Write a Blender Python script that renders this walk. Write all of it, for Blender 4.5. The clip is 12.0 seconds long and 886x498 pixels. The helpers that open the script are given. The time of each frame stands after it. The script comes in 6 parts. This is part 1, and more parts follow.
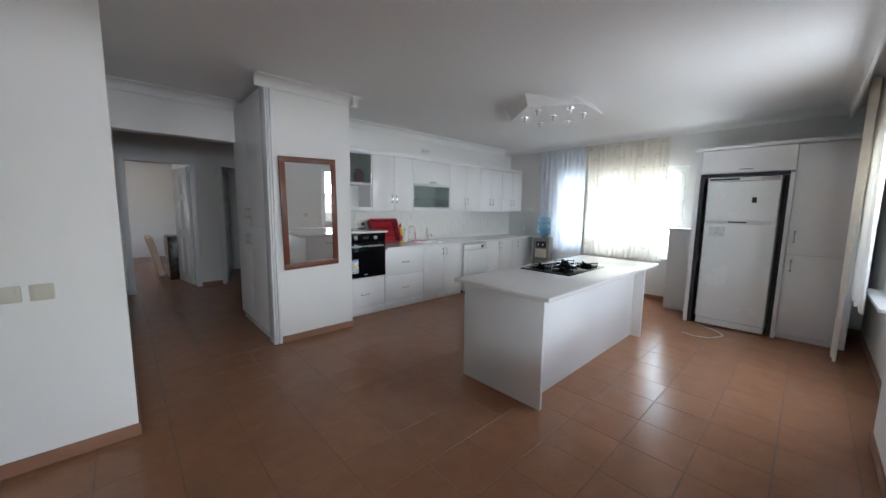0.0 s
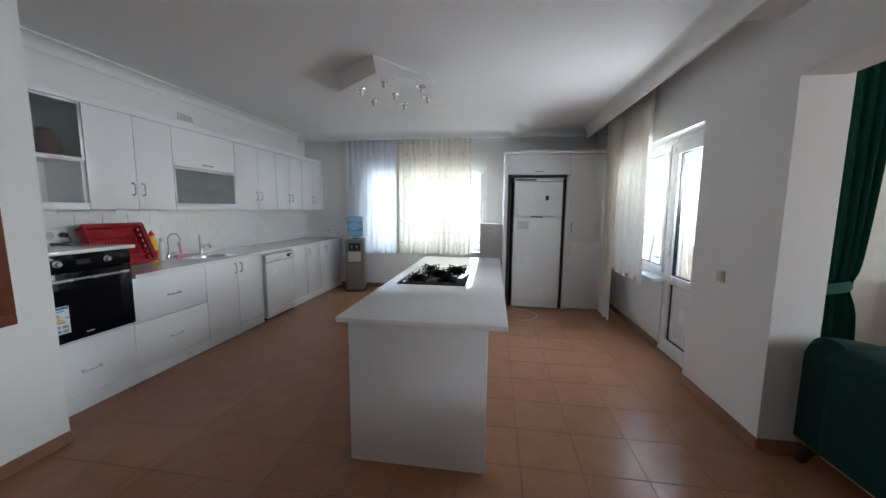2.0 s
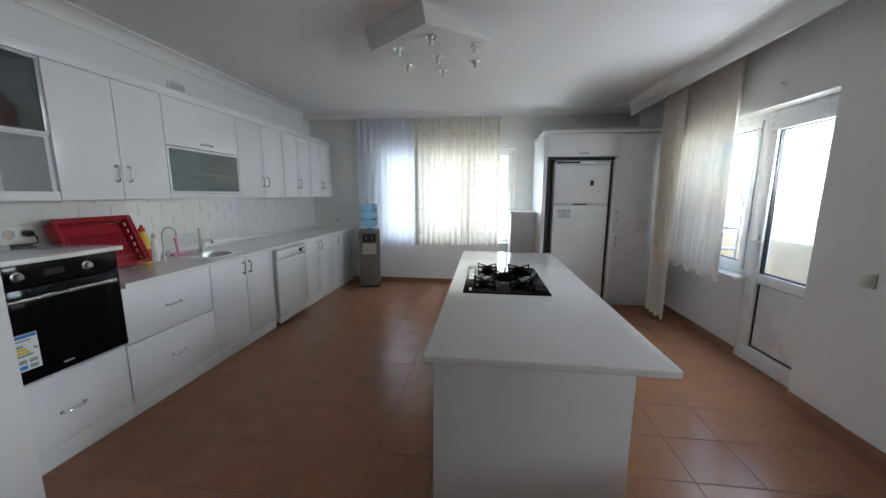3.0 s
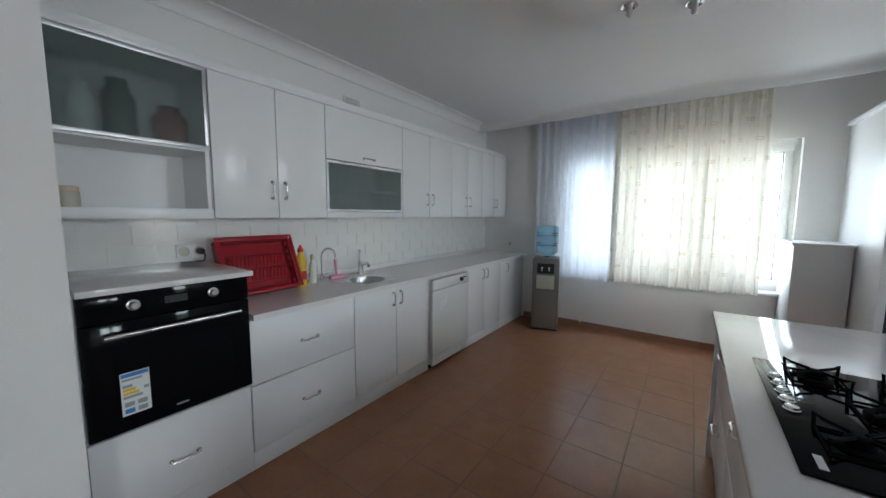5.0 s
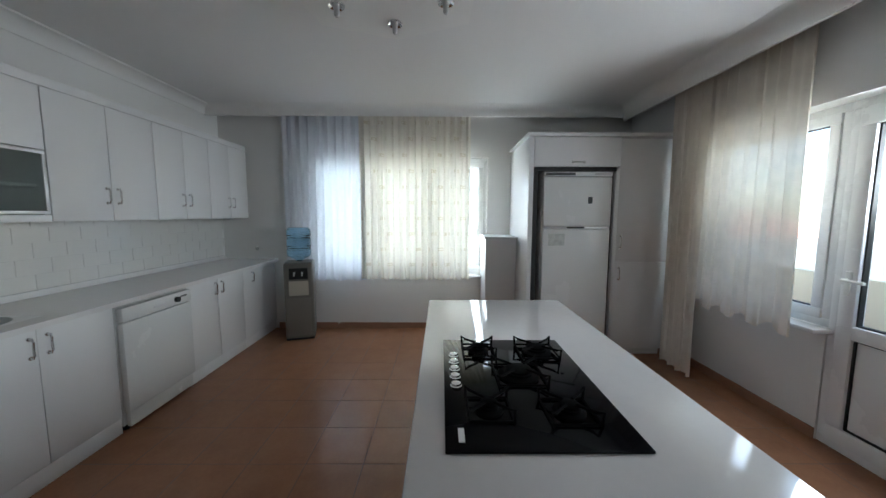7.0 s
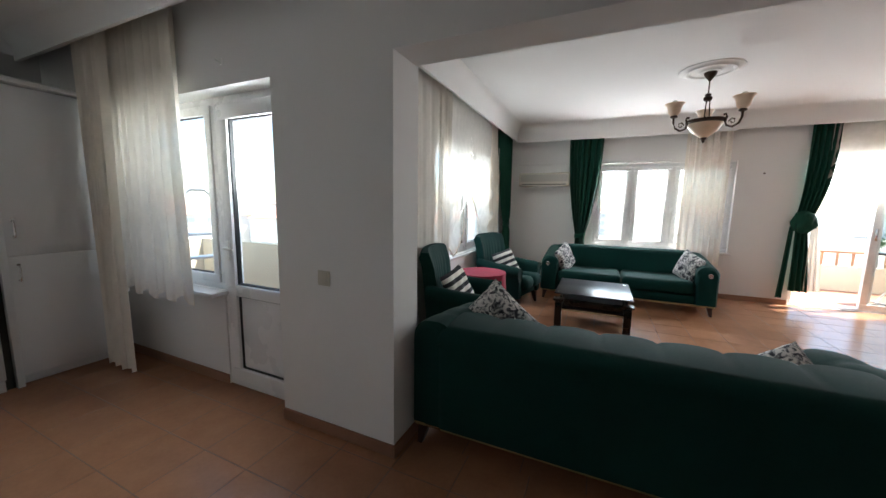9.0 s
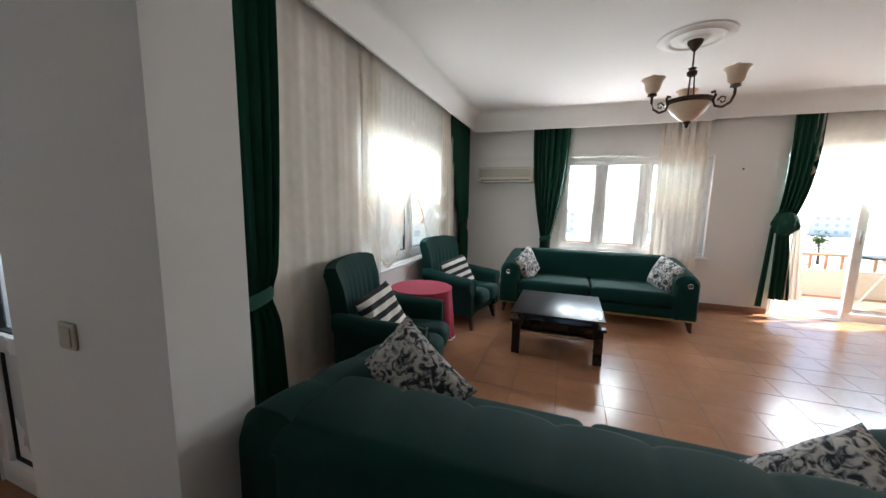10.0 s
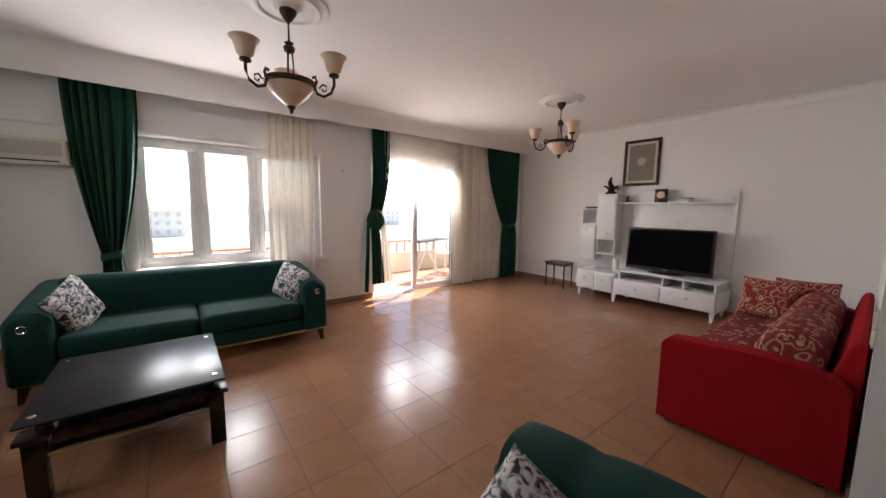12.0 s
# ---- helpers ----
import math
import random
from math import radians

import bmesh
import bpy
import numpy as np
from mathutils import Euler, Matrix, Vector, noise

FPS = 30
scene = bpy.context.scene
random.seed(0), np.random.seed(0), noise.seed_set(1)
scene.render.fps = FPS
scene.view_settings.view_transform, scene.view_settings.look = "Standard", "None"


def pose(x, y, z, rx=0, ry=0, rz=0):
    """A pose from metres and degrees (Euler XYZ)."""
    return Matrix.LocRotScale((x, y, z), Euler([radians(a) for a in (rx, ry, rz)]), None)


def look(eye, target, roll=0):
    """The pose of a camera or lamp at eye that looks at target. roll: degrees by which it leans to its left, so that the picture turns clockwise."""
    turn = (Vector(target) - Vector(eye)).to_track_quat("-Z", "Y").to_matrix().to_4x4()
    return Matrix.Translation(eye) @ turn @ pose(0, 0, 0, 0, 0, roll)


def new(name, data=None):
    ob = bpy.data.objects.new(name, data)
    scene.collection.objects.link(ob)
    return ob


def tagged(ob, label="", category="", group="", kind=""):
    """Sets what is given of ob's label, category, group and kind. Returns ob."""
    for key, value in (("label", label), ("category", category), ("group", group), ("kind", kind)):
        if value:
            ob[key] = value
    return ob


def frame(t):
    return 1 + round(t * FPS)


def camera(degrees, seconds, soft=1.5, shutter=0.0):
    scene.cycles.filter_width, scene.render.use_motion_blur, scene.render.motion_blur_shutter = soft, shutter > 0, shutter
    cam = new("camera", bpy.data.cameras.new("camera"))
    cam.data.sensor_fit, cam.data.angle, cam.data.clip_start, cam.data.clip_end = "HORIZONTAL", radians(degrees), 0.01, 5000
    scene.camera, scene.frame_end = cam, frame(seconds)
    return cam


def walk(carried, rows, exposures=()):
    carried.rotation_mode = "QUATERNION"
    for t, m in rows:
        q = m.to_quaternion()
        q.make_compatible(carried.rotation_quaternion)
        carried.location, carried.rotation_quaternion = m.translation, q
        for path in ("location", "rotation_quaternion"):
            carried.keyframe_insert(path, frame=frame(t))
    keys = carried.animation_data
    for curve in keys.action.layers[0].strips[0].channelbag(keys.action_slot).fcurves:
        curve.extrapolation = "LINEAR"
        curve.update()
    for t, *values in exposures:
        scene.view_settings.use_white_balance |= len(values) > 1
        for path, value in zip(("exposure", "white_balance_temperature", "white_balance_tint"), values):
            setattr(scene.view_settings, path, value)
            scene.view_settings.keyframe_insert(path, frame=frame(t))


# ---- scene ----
cam = camera(104.4, 12.0)
PATH = [
    (0, (0.311, 0.198, 1.383), (1.669, 1.648, 1.147), 0.8),
    (0.5, (0.33, 0.466, 1.361), (1.963, 1.595, 1.119), 0.1),
    (1, (0.395, 0.742, 1.382), (2.17, 1.634, 1.155), 0.5),
    (1.5, (0.504, 1.063, 1.378), (2.405, 1.647, 1.162), 1.0),
    (2, (0.684, 1.344, 1.36), (2.65, 1.635, 1.13), 0.5),
    (2.5, (0.891, 1.63, 1.367), (2.871, 1.798, 1.138), 0.5),
    (2.7, (0.989, 1.75, 1.383), (2.962, 1.932, 1.108), 0.6),
    (4.3, (1.718, 2.252, 1.357), (3.6, 2.893, 1.139), 0.0),
    (4.5, (1.817, 2.268, 1.381), (3.651, 3.039, 1.175), 0.6),
    (5, (2.037, 2.232, 1.361), (3.652, 3.396, 1.162), 0.3),
    (5.5, (2.21, 2.168, 1.38), (3.56, 3.626, 1.151), 1.2),
    (6, (2.293, 2.148, 1.379), (3.653, 3.596, 1.15), 1.7),
    (6.4, (2.286, 2.126, 1.386), (4.077, 2.99, 1.175), 0.5),
    (6.5, (2.296, 2.099, 1.382), (4.16, 2.795, 1.181), 0.3),
    (7, (2.263, 2.029, 1.382), (4.254, 2.018, 1.184), 0.2),
    (7.5, (2.115, 1.902, 1.389), (3.984, 1.214, 1.203), -0.1),
    (9.3, (1.824, 0.995, 1.343), (2.533, -0.856, 1.08), 0.8),
    (9.5, (1.807, 0.796, 1.343), (2.497, -1.062, 1.081), 0.6),
    (10, (1.818, 0.374, 1.35), (2.493, -1.49, 1.085), 1.1),
    (10.5, (1.816, 0.002, 1.338), (2.319, -1.918, 1.095), 1.2),
    (11, (1.693, -0.206, 1.352), (1.571, -2.191, 1.14), 0.1),
    (11.5, (1.616, -0.336, 1.366), (0.791, -2.142, 1.121), 0.4),
    (12, (1.646, -0.45, 1.363), (0.421, -2.014, 1.128), 0.9),
]
walk(cam, [(t, look(eye, target, roll)) for t, eye, target, roll in PATH],
     [(0, 2.84, 6000, 9), (1, 2.78, 6050, 9), (2.5, 2.48, 6000, 9), (4.5, 2.43, 6000, 8), (5.5, 2.36, 5950, 7), (6.5, 2.21, 5950, 7), (7.0, 2.17, 6000, 7), (7.5, 2.10, 6050, 8), (9.5, 1.95, 6400, 9), (10, 1.95, 6450, 9), (11, 1.84, 6600, 12), (12, 1.66, 6950, 19)])

# ---- world, sun and daylight ----
world = bpy.data.worlds.new("sky_world")
scene.world = world
world.use_nodes = True
SUN_EL, SUN_AZ = 58.0, 240.0
wn = world.node_tree
sky = wn.nodes.new("ShaderNodeTexSky")
sky.sky_type = 'NISHITA'
sky.sun_disc = False
sky.sun_elevation = radians(SUN_EL)
sky.sun_rotation = radians(SUN_AZ)
sky.dust_density = 0.7
wn.links.new(sky.outputs[0], wn.nodes["Background"].inputs[0])
wn.nodes["Background"].inputs[1].default_value = 0.15
sun_data = bpy.data.lights.new("sun", 'SUN')
sun_data.energy = 5.0
sun_data.angle = radians(0.6)
sun_data.color = (1.0, 0.95, 0.88)
sun = new("sun", sun_data)
saz, sel = radians(SUN_AZ), radians(SUN_EL)
sun.matrix_world = look((math.sin(saz) * 30, math.cos(saz) * 30, 40), (math.sin(saz) * 30 - math.sin(saz) * math.cos(sel), math.cos(saz) * 30 - math.cos(saz) * math.cos(sel), 40 - math.sin(sel)))


# skylight lamps in the upper part of each window opening, above eye height
def sky_lamp(name, centre, target, w, h, watts):
    d = bpy.data.lights.new(name, 'AREA')
    d.shape = 'RECTANGLE'
    d.size, d.size_y, d.energy = w, h, watts
    d.color = (0.93, 0.97, 1.0)
    new(name, d).matrix_world = look(centre, target)


def opening_light(name, cx, cy, nx, ny, w, z0, z1, level):
    sky_lamp(name, (cx, cy, (z0 + z1) / 2), (cx + nx, cy + ny, (z0 + z1) / 2), w, z1 - z0, level * math.pi * w * (z1 - z0))


opening_light("skylight_balcony_door", -1.53, -5.32, 0, 1, 1.60, 1.41, 1.98, 10.0)
opening_light("skylight_living_south", 1.33, -5.31, 0, 1, 1.10, 1.41, 1.98, 11)
opening_light("skylight_living_east", 3.63, -3.01, -1, 0, 1.72, 1.41, 1.98, 4.0)
opening_light("skylight_far_room", -1.62, 10.05, 1, 0, 1.0, 0.9, 2.0, 0.45)
opening_light("skylight_kitchen_door", 3.92, -0.43, 0, 1, 0.42, 1.41, 1.87, 7.2)
opening_light("skylight_kitchen_south", 4.76, -0.44, 0, 1, 0.84, 1.46, 1.94, 1.2)
opening_light("skylight_kitchen_east", 6.55, 2.50, -1, 0, 1.90, 0.74, 1.98, 2.0)


# ---- materials ----
def mat(name, col, rough=0.5, metal=0.0, var=0.08, scale=3.0, fine=60.0, bump=0.08, spec=0.5, coat=0.0, sheen=0.0, rnd=0.0, rvar=0.08, col2=None, transmission=0.0, world=False):
    m = bpy.data.materials.new(name)
    m.use_nodes = True
    nt = m.node_tree
    bs = nt.nodes["Principled BSDF"]
    tc = nt.nodes.new("ShaderNodeTexCoord")
    n1 = nt.nodes.new("ShaderNodeTexNoise")
    n1.inputs["Scale"].default_value = scale
    n1.inputs["Detail"].default_value = 5
    n2 = nt.nodes.new("ShaderNodeTexNoise")
    n2.inputs["Scale"].default_value = fine
    n2.inputs["Detail"].default_value = 3
    src = nt.nodes.new("ShaderNodeNewGeometry").outputs["Position"] if world else tc.outputs["Object"]
    nt.links.new(src, n1.inputs["Vector"])
    nt.links.new(src, n2.inputs["Vector"])
    c2 = col2 or tuple(min(1.0, c * (1 + 1.6 * var)) for c in col)
    lo = tuple(c * (1 - 1.6 * var) for c in col)
    mix = nt.nodes.new("ShaderNodeMix")
    mix.data_type = 'RGBA'
    mix.inputs["A"].default_value = (*lo, 1)
    mix.inputs["B"].default_value = (*c2, 1)
    add = nt.nodes.new("ShaderNodeMath")
    add.operation = 'MULTIPLY_ADD'
    add.inputs[1].default_value = 0.35
    nt.links.new(n2.outputs["Fac"], add.inputs[0])
    sc = nt.nodes.new("ShaderNodeMath")
    sc.operation = 'MULTIPLY'
    sc.inputs[1].default_value = 0.65
    nt.links.new(n1.outputs["Fac"], sc.inputs[0])
    nt.links.new(sc.outputs[0], add.inputs[2])
    last = add.outputs[0]
    if rnd:
        oi = nt.nodes.new("ShaderNodeObjectInfo")
        ra = nt.nodes.new("ShaderNodeMath")
        ra.operation = 'MULTIPLY_ADD'
        ra.inputs[1].default_value = rnd
        nt.links.new(oi.outputs["Random"], ra.inputs[0])
        nt.links.new(last, ra.inputs[2])
        last = ra.outputs[0]
    nt.links.new(last, mix.inputs["Factor"])
    nt.links.new(mix.outputs["Result"], bs.inputs["Base Color"])
    rr = nt.nodes.new("ShaderNodeMapRange")
    rr.inputs["To Min"].default_value = max(0.02, rough - rvar)
    rr.inputs["To Max"].default_value = min(1.0, rough + rvar)
    nt.links.new(n1.outputs["Fac"], rr.inputs["Value"])
    nt.links.new(rr.outputs[0], bs.inputs["Roughness"])
    bs.inputs["Metallic"].default_value = metal
    bs.inputs["Specular IOR Level"].default_value = spec
    bs.inputs["Coat Weight"].default_value = coat
    bs.inputs["Sheen Weight"].default_value = sheen
    bs.inputs["Transmission Weight"].default_value = transmission
    if bump:
        bp = nt.nodes.new("ShaderNodeBump")
        bp.inputs["Strength"].default_value = bump
        bp.inputs["Distance"].default_value = 0.004
        nt.links.new(n2.outputs["Fac"], bp.inputs["Height"])
        nt.links.new(bp.outputs[0], bs.inputs["Normal"])
    return m


def sheer_mat(name, col, see, body=0.35, motif=False):
    """Thin voile: lets part of the light straight through and scatters the rest."""
    m = bpy.data.materials.new(name)
    m.use_nodes = True
    nt = m.node_tree
    nt.nodes.remove(nt.nodes["Principled BSDF"])
    out = nt.nodes["Material Output"]
    tr = nt.nodes.new("ShaderNodeBsdfTransparent")
    tl = nt.nodes.new("ShaderNodeBsdfTranslucent")
    df = nt.nodes.new("ShaderNodeBsdfDiffuse")
    for n in (tl, df):
        n.inputs["Color"].default_value = (*col, 1)
    m1 = nt.nodes.new("ShaderNodeMixShader")
    m1.inputs[0].default_value = body
    nt.links.new(tl.outputs[0], m1.inputs[1])
    nt.links.new(df.outputs[0], m1.inputs[2])
    m2 = nt.nodes.new("ShaderNodeMixShader")
    tc = nt.nodes.new("ShaderNodeTexCoord")
    ns = nt.nodes.new("ShaderNodeTexNoise")
    ns.inputs["Scale"].default_value = 14
    nt.links.new(tc.outputs["Object"], ns.inputs["Vector"])
    mr = nt.nodes.new("ShaderNodeMapRange")
    mr.inputs["To Min"].default_value = 1 - see - 0.08
    mr.inputs["To Max"].default_value = 1 - see + 0.08
    nt.links.new(ns.outputs["Fac"], mr.inputs["Value"])
    nt.links.new(mr.outputs[0], m2.inputs[0])
    nt.links.new(tr.outputs[0], m2.inputs[1])
    nt.links.new(m1.outputs[0], m2.inputs[2])
    nt.links.new(m2.outputs[0], out.inputs["Surface"])
    if motif:
        # rows of small embroidered squares
        sp = nt.nodes.new("ShaderNodeSeparateXYZ")
        nt.links.new(tc.outputs["Object"], sp.inputs[0])

        def op(kind, a, b=0.0):
            n = nt.nodes.new("ShaderNodeMath")
            n.operation = kind
            for k, v in enumerate((a, b)):
                if isinstance(v, float):
                    n.inputs[k].default_value = v
                else:
                    nt.links.new(v, n.inputs[k])
            return n.outputs[0]

        row = op("MULTIPLY", sp.outputs["Z"], 5.6)
        shift = op("MULTIPLY", op("FLOOR", row), 0.47)
        col_ = op("ADD", op("MULTIPLY", op("ADD", sp.outputs["X"], sp.outputs["Y"]), 7.4), shift)
        du = op("ABSOLUTE", op("SUBTRACT", op("FRACT", col_), 0.5))
        dv = op("ABSOLUTE", op("SUBTRACT", op("FRACT", row), 0.5))
        inside = op("MULTIPLY", op("LESS_THAN", du, 0.13), op("LESS_THAN", dv, 0.10))
        hollow = op("MULTIPLY", op("LESS_THAN", du, 0.06), op("LESS_THAN", dv, 0.045))
        ring = op("SUBTRACT", inside, hollow)
        mx = nt.nodes.new("ShaderNodeMix")
        mx.data_type = "RGBA"
        nt.links.new(ring, mx.inputs["Factor"])
        mx.inputs["A"].default_value = (*col, 1)
        mx.inputs["B"].default_value = (col[0] * 0.86, col[1] * 0.82, col[2] * 0.74, 1)
        for n in (tl, df):
            nt.links.new(mx.outputs["Result"], n.inputs["Color"])
    return m


def glass_mat(name, tint=(1, 1, 1), rough=0.0):
    m = bpy.data.materials.new(name)
    m.use_nodes = True
    bs = m.node_tree.nodes["Principled BSDF"]
    bs.inputs["Base Color"].default_value = (*tint, 1)
    bs.inputs["Roughness"].default_value = rough
    bs.inputs["Transmission Weight"].default_value = 1.0
    bs.inputs["IOR"].default_value = 1.45
    return m


def clear_glass(name):
    """Flat window glass: passes light straight on, with a mirror gloss that grows at grazing angles."""
    m = bpy.data.materials.new(name)
    m.use_nodes = True
    nt = m.node_tree
    nt.nodes.remove(nt.nodes["Principled BSDF"])
    tr = nt.nodes.new("ShaderNodeBsdfTransparent")
    tr.inputs["Color"].default_value = (0.95, 0.97, 0.96, 1)
    gl = nt.nodes.new("ShaderNodeBsdfGlossy")
    gl.inputs["Roughness"].default_value = 0.02
    lw_ = nt.nodes.new("ShaderNodeLayerWeight")
    lw_.inputs["Blend"].default_value = 0.5
    pw = nt.nodes.new("ShaderNodeMath")
    pw.operation = 'POWER'
    pw.inputs[1].default_value = 5.0
    nt.links.new(lw_.outputs["Facing"], pw.inputs[0])
    fr_ = nt.nodes.new("ShaderNodeMath")
    fr_.operation = 'MULTIPLY_ADD'
    fr_.inputs[1].default_value = 0.6
    fr_.inputs[2].default_value = 0.03
    nt.links.new(pw.outputs[0], fr_.inputs[0])
    mx = nt.nodes.new("ShaderNodeMixShader")
    nt.links.new(fr_.outputs[0], mx.inputs[0])
    nt.links.new(tr.outputs[0], mx.inputs[1])
    nt.links.new(gl.outputs[0], mx.inputs[2])
    nt.links.new(mx.outputs[0], nt.nodes["Material Output"].inputs["Surface"])
    return m


WALL = mat("wall_paint", (0.80, 0.79, 0.77), 0.75, var=0.02, scale=1.2, fine=180, bump=0.10)
CEIL = mat("ceiling_paint", (0.80, 0.79, 0.78), 0.85, var=0.02, scale=0.9, fine=140, bump=0.06)
PLASTER = mat("plaster_trim", (0.82, 0.81, 0.79), 0.7, var=0.02, fine=90, bump=0.05)
TILE = mat("terracotta_tile", (0.32, 0.158, 0.087), 0.23, var=0.17, scale=7, fine=45, bump=0.012, rnd=0.14, rvar=0.05, spec=0.28, world=True)
GROUT = mat("grout", (0.18, 0.11, 0.074), 0.85, var=0.2)
SKIRT = mat("skirting_tile", (0.30, 0.15, 0.09), 0.4, var=0.12, scale=9)
LACQ = mat("white_lacquer", (0.80, 0.80, 0.80), 0.26, var=0.012, scale=2, fine=30, bump=0.006, rvar=0.015)
MELA = mat("white_board", (0.76, 0.76, 0.76), 0.35, var=0.015, bump=0.02)
QUARTZ = mat("white_quartz", (0.78, 0.765, 0.755), 0.07, var=0.03, scale=30, fine=220, bump=0.0, rvar=0.02)
GAP = mat("gap_shade", (0.03, 0.03, 0.03), 0.7)
CHROME = mat("chrome", (0.75, 0.75, 0.75), 0.15, 1.0, var=0.02, bump=0.0)
STEEL = mat("brushed_steel", (0.55, 0.55, 0.55), 0.30, 1.0, var=0.04, fine=200, bump=0.03)
ALU = mat("aluminium", (0.70, 0.70, 0.71), 0.35, 0.8, var=0.02, bump=0.02)
BLACKGLASS = mat("black_glass", (0.005, 0.005, 0.006), 0.06, var=0.05, bump=0.0, rvar=0.03, spec=0.10)
TABLEGLASS = mat("table_glass", (0.010, 0.010, 0.013), 0.32, var=0.1, scale=2, bump=0.0, rvar=0.05, spec=0.4)
BLACK = mat("black_plastic", (0.012, 0.012, 0.012), 0.4, var=0.1)
IRON = mat("cast_iron", (0.005, 0.005, 0.005), 0.75, var=0.2, fine=150, bump=0.2, spec=0.03)
BACKSPL = mat("metro_tile", (0.78, 0.77, 0.74), 0.12, var=0.03, scale=8, bump=0.01, rnd=0.2)
MIRROR = mat("mirror_glass", (0.93, 0.93, 0.93), 0.01, 1.0, var=0.0, bump=0.0, rvar=0.005)
MIRWOOD = mat("mahogany", (0.15, 0.045, 0.022), 0.35, var=0.25, scale=14, fine=90, bump=0.06)
FRIDGE = mat("fridge_enamel", (0.76, 0.77, 0.76), 0.25, var=0.015, fine=240, bump=0.05)
RED = mat("red_plastic", (0.33, 0.012, 0.022), 0.35, var=0.08, bump=0.03)
YELLOW = mat("yellow_plastic", (0.75, 0.50, 0.02), 0.35, var=0.06, bump=0.02)
REDCAP = mat("red_cap", (0.55, 0.03, 0.02), 0.4)
PINK = mat("pink_plastic", (0.70, 0.30, 0.40), 0.4, var=0.05)
WHITEPL = mat("white_plastic", (0.78, 0.78, 0.75), 0.35, var=0.03, bump=0.02)
IVORY = mat("ivory_plastic", (0.56, 0.53, 0.44), 0.4, var=0.03, bump=0.02)
UPVC = mat("upvc_frame", (0.82, 0.82, 0.82), 0.28, var=0.015, bump=0.01)
GASKET = mat("gasket", (0.02, 0.02, 0.02), 0.8)
GLASS = clear_glass("window_glass")
PETBLUE = glass_mat("blue_bottle", (0.45, 0.72, 0.88), 0.12)
VELVET = mat("green_velvet", (0.0017, 0.035, 0.029), 0.8, var=0.28, scale=5, fine=240, bump=0.2, sheen=0.02, spec=0.2)
GREENCUR = mat("green_curtain", (0.004, 0.056, 0.033), 0.8, var=0.18, scale=6, fine=200, bump=0.15, sheen=0.05, spec=0.25)
SEAM = mat("dark_green_piping", (0.004, 0.04, 0.032), 0.8, var=0.2)
DARKWOOD = mat("dark_wood", (0.022, 0.011, 0.007), 0.28, var=0.3, scale=12, fine=80, bump=0.05)
LEGWOOD = mat("leg_wood", (0.05, 0.02, 0.012), 0.35, var=0.25, scale=14)
GOLD = mat("brass_strip", (0.55, 0.40, 0.20), 0.3, 0.9, var=0.08)
BRONZE = mat("aged_bronze", (0.05, 0.028, 0.016), 0.42, 0.6, var=0.35, scale=20, fine=120, bump=0.2)
ALAB = mat("alabaster_shade", (0.72, 0.55, 0.40), 0.35, var=0.12, scale=9, bump=0.02)
REDFAB = mat("red_fabric", (0.32, 0.008, 0.012), 0.95, var=0.14, scale=6, fine=260, bump=0.2, sheen=0.0)
REDFAB.node_tree.nodes["Principled BSDF"].inputs["Specular IOR Level"].default_value = 0.12
WINECLOTH = mat("red_tablecloth", (0.36, 0.02, 0.055), 0.8, var=0.12, scale=6, fine=260, bump=0.15)
BLUESTONE = mat("balcony_tile", (0.42, 0.20, 0.12), 0.5, var=0.12)
CREAM = mat("cream_render", (0.62, 0.56, 0.44), 0.9, var=0.06, fine=120, bump=0.3)
SHEER = sheer_mat("cream_voile", (0.86, 0.80, 0.71), 0.07, 0.86)
SHEERT = sheer_mat("thin_cream_voile", (0.88, 0.83, 0.75), 0.38, 0.80)
SHEERW = sheer_mat("white_voile", (0.78, 0.81, 0.86), 0.004, 0.84)
SHEERL = sheer_mat("white_swag_voile", (0.88, 0.86, 0.81), 0.34, 0.86)
SHEERK = sheer_mat("kitchen_voile", (0.80, 0.76, 0.68), 0.004, 0.84, True)
# rail wood colour lightened to put the sun's glare into it
RAILWOOD = mat("sunlit_rail_wood", (0.40, 0.22, 0.12), 0.6, var=0.15, scale=12)
JARGREEN = mat("dark_green_jar", (0.03, 0.075, 0.05), 0.3, var=0.1)
JARRED = mat("red_brown_tin", (0.22, 0.05, 0.03), 0.4, var=0.15)
MOUNT = mat("cream_mount", (0.60, 0.53, 0.42), 0.7, var=0.05)


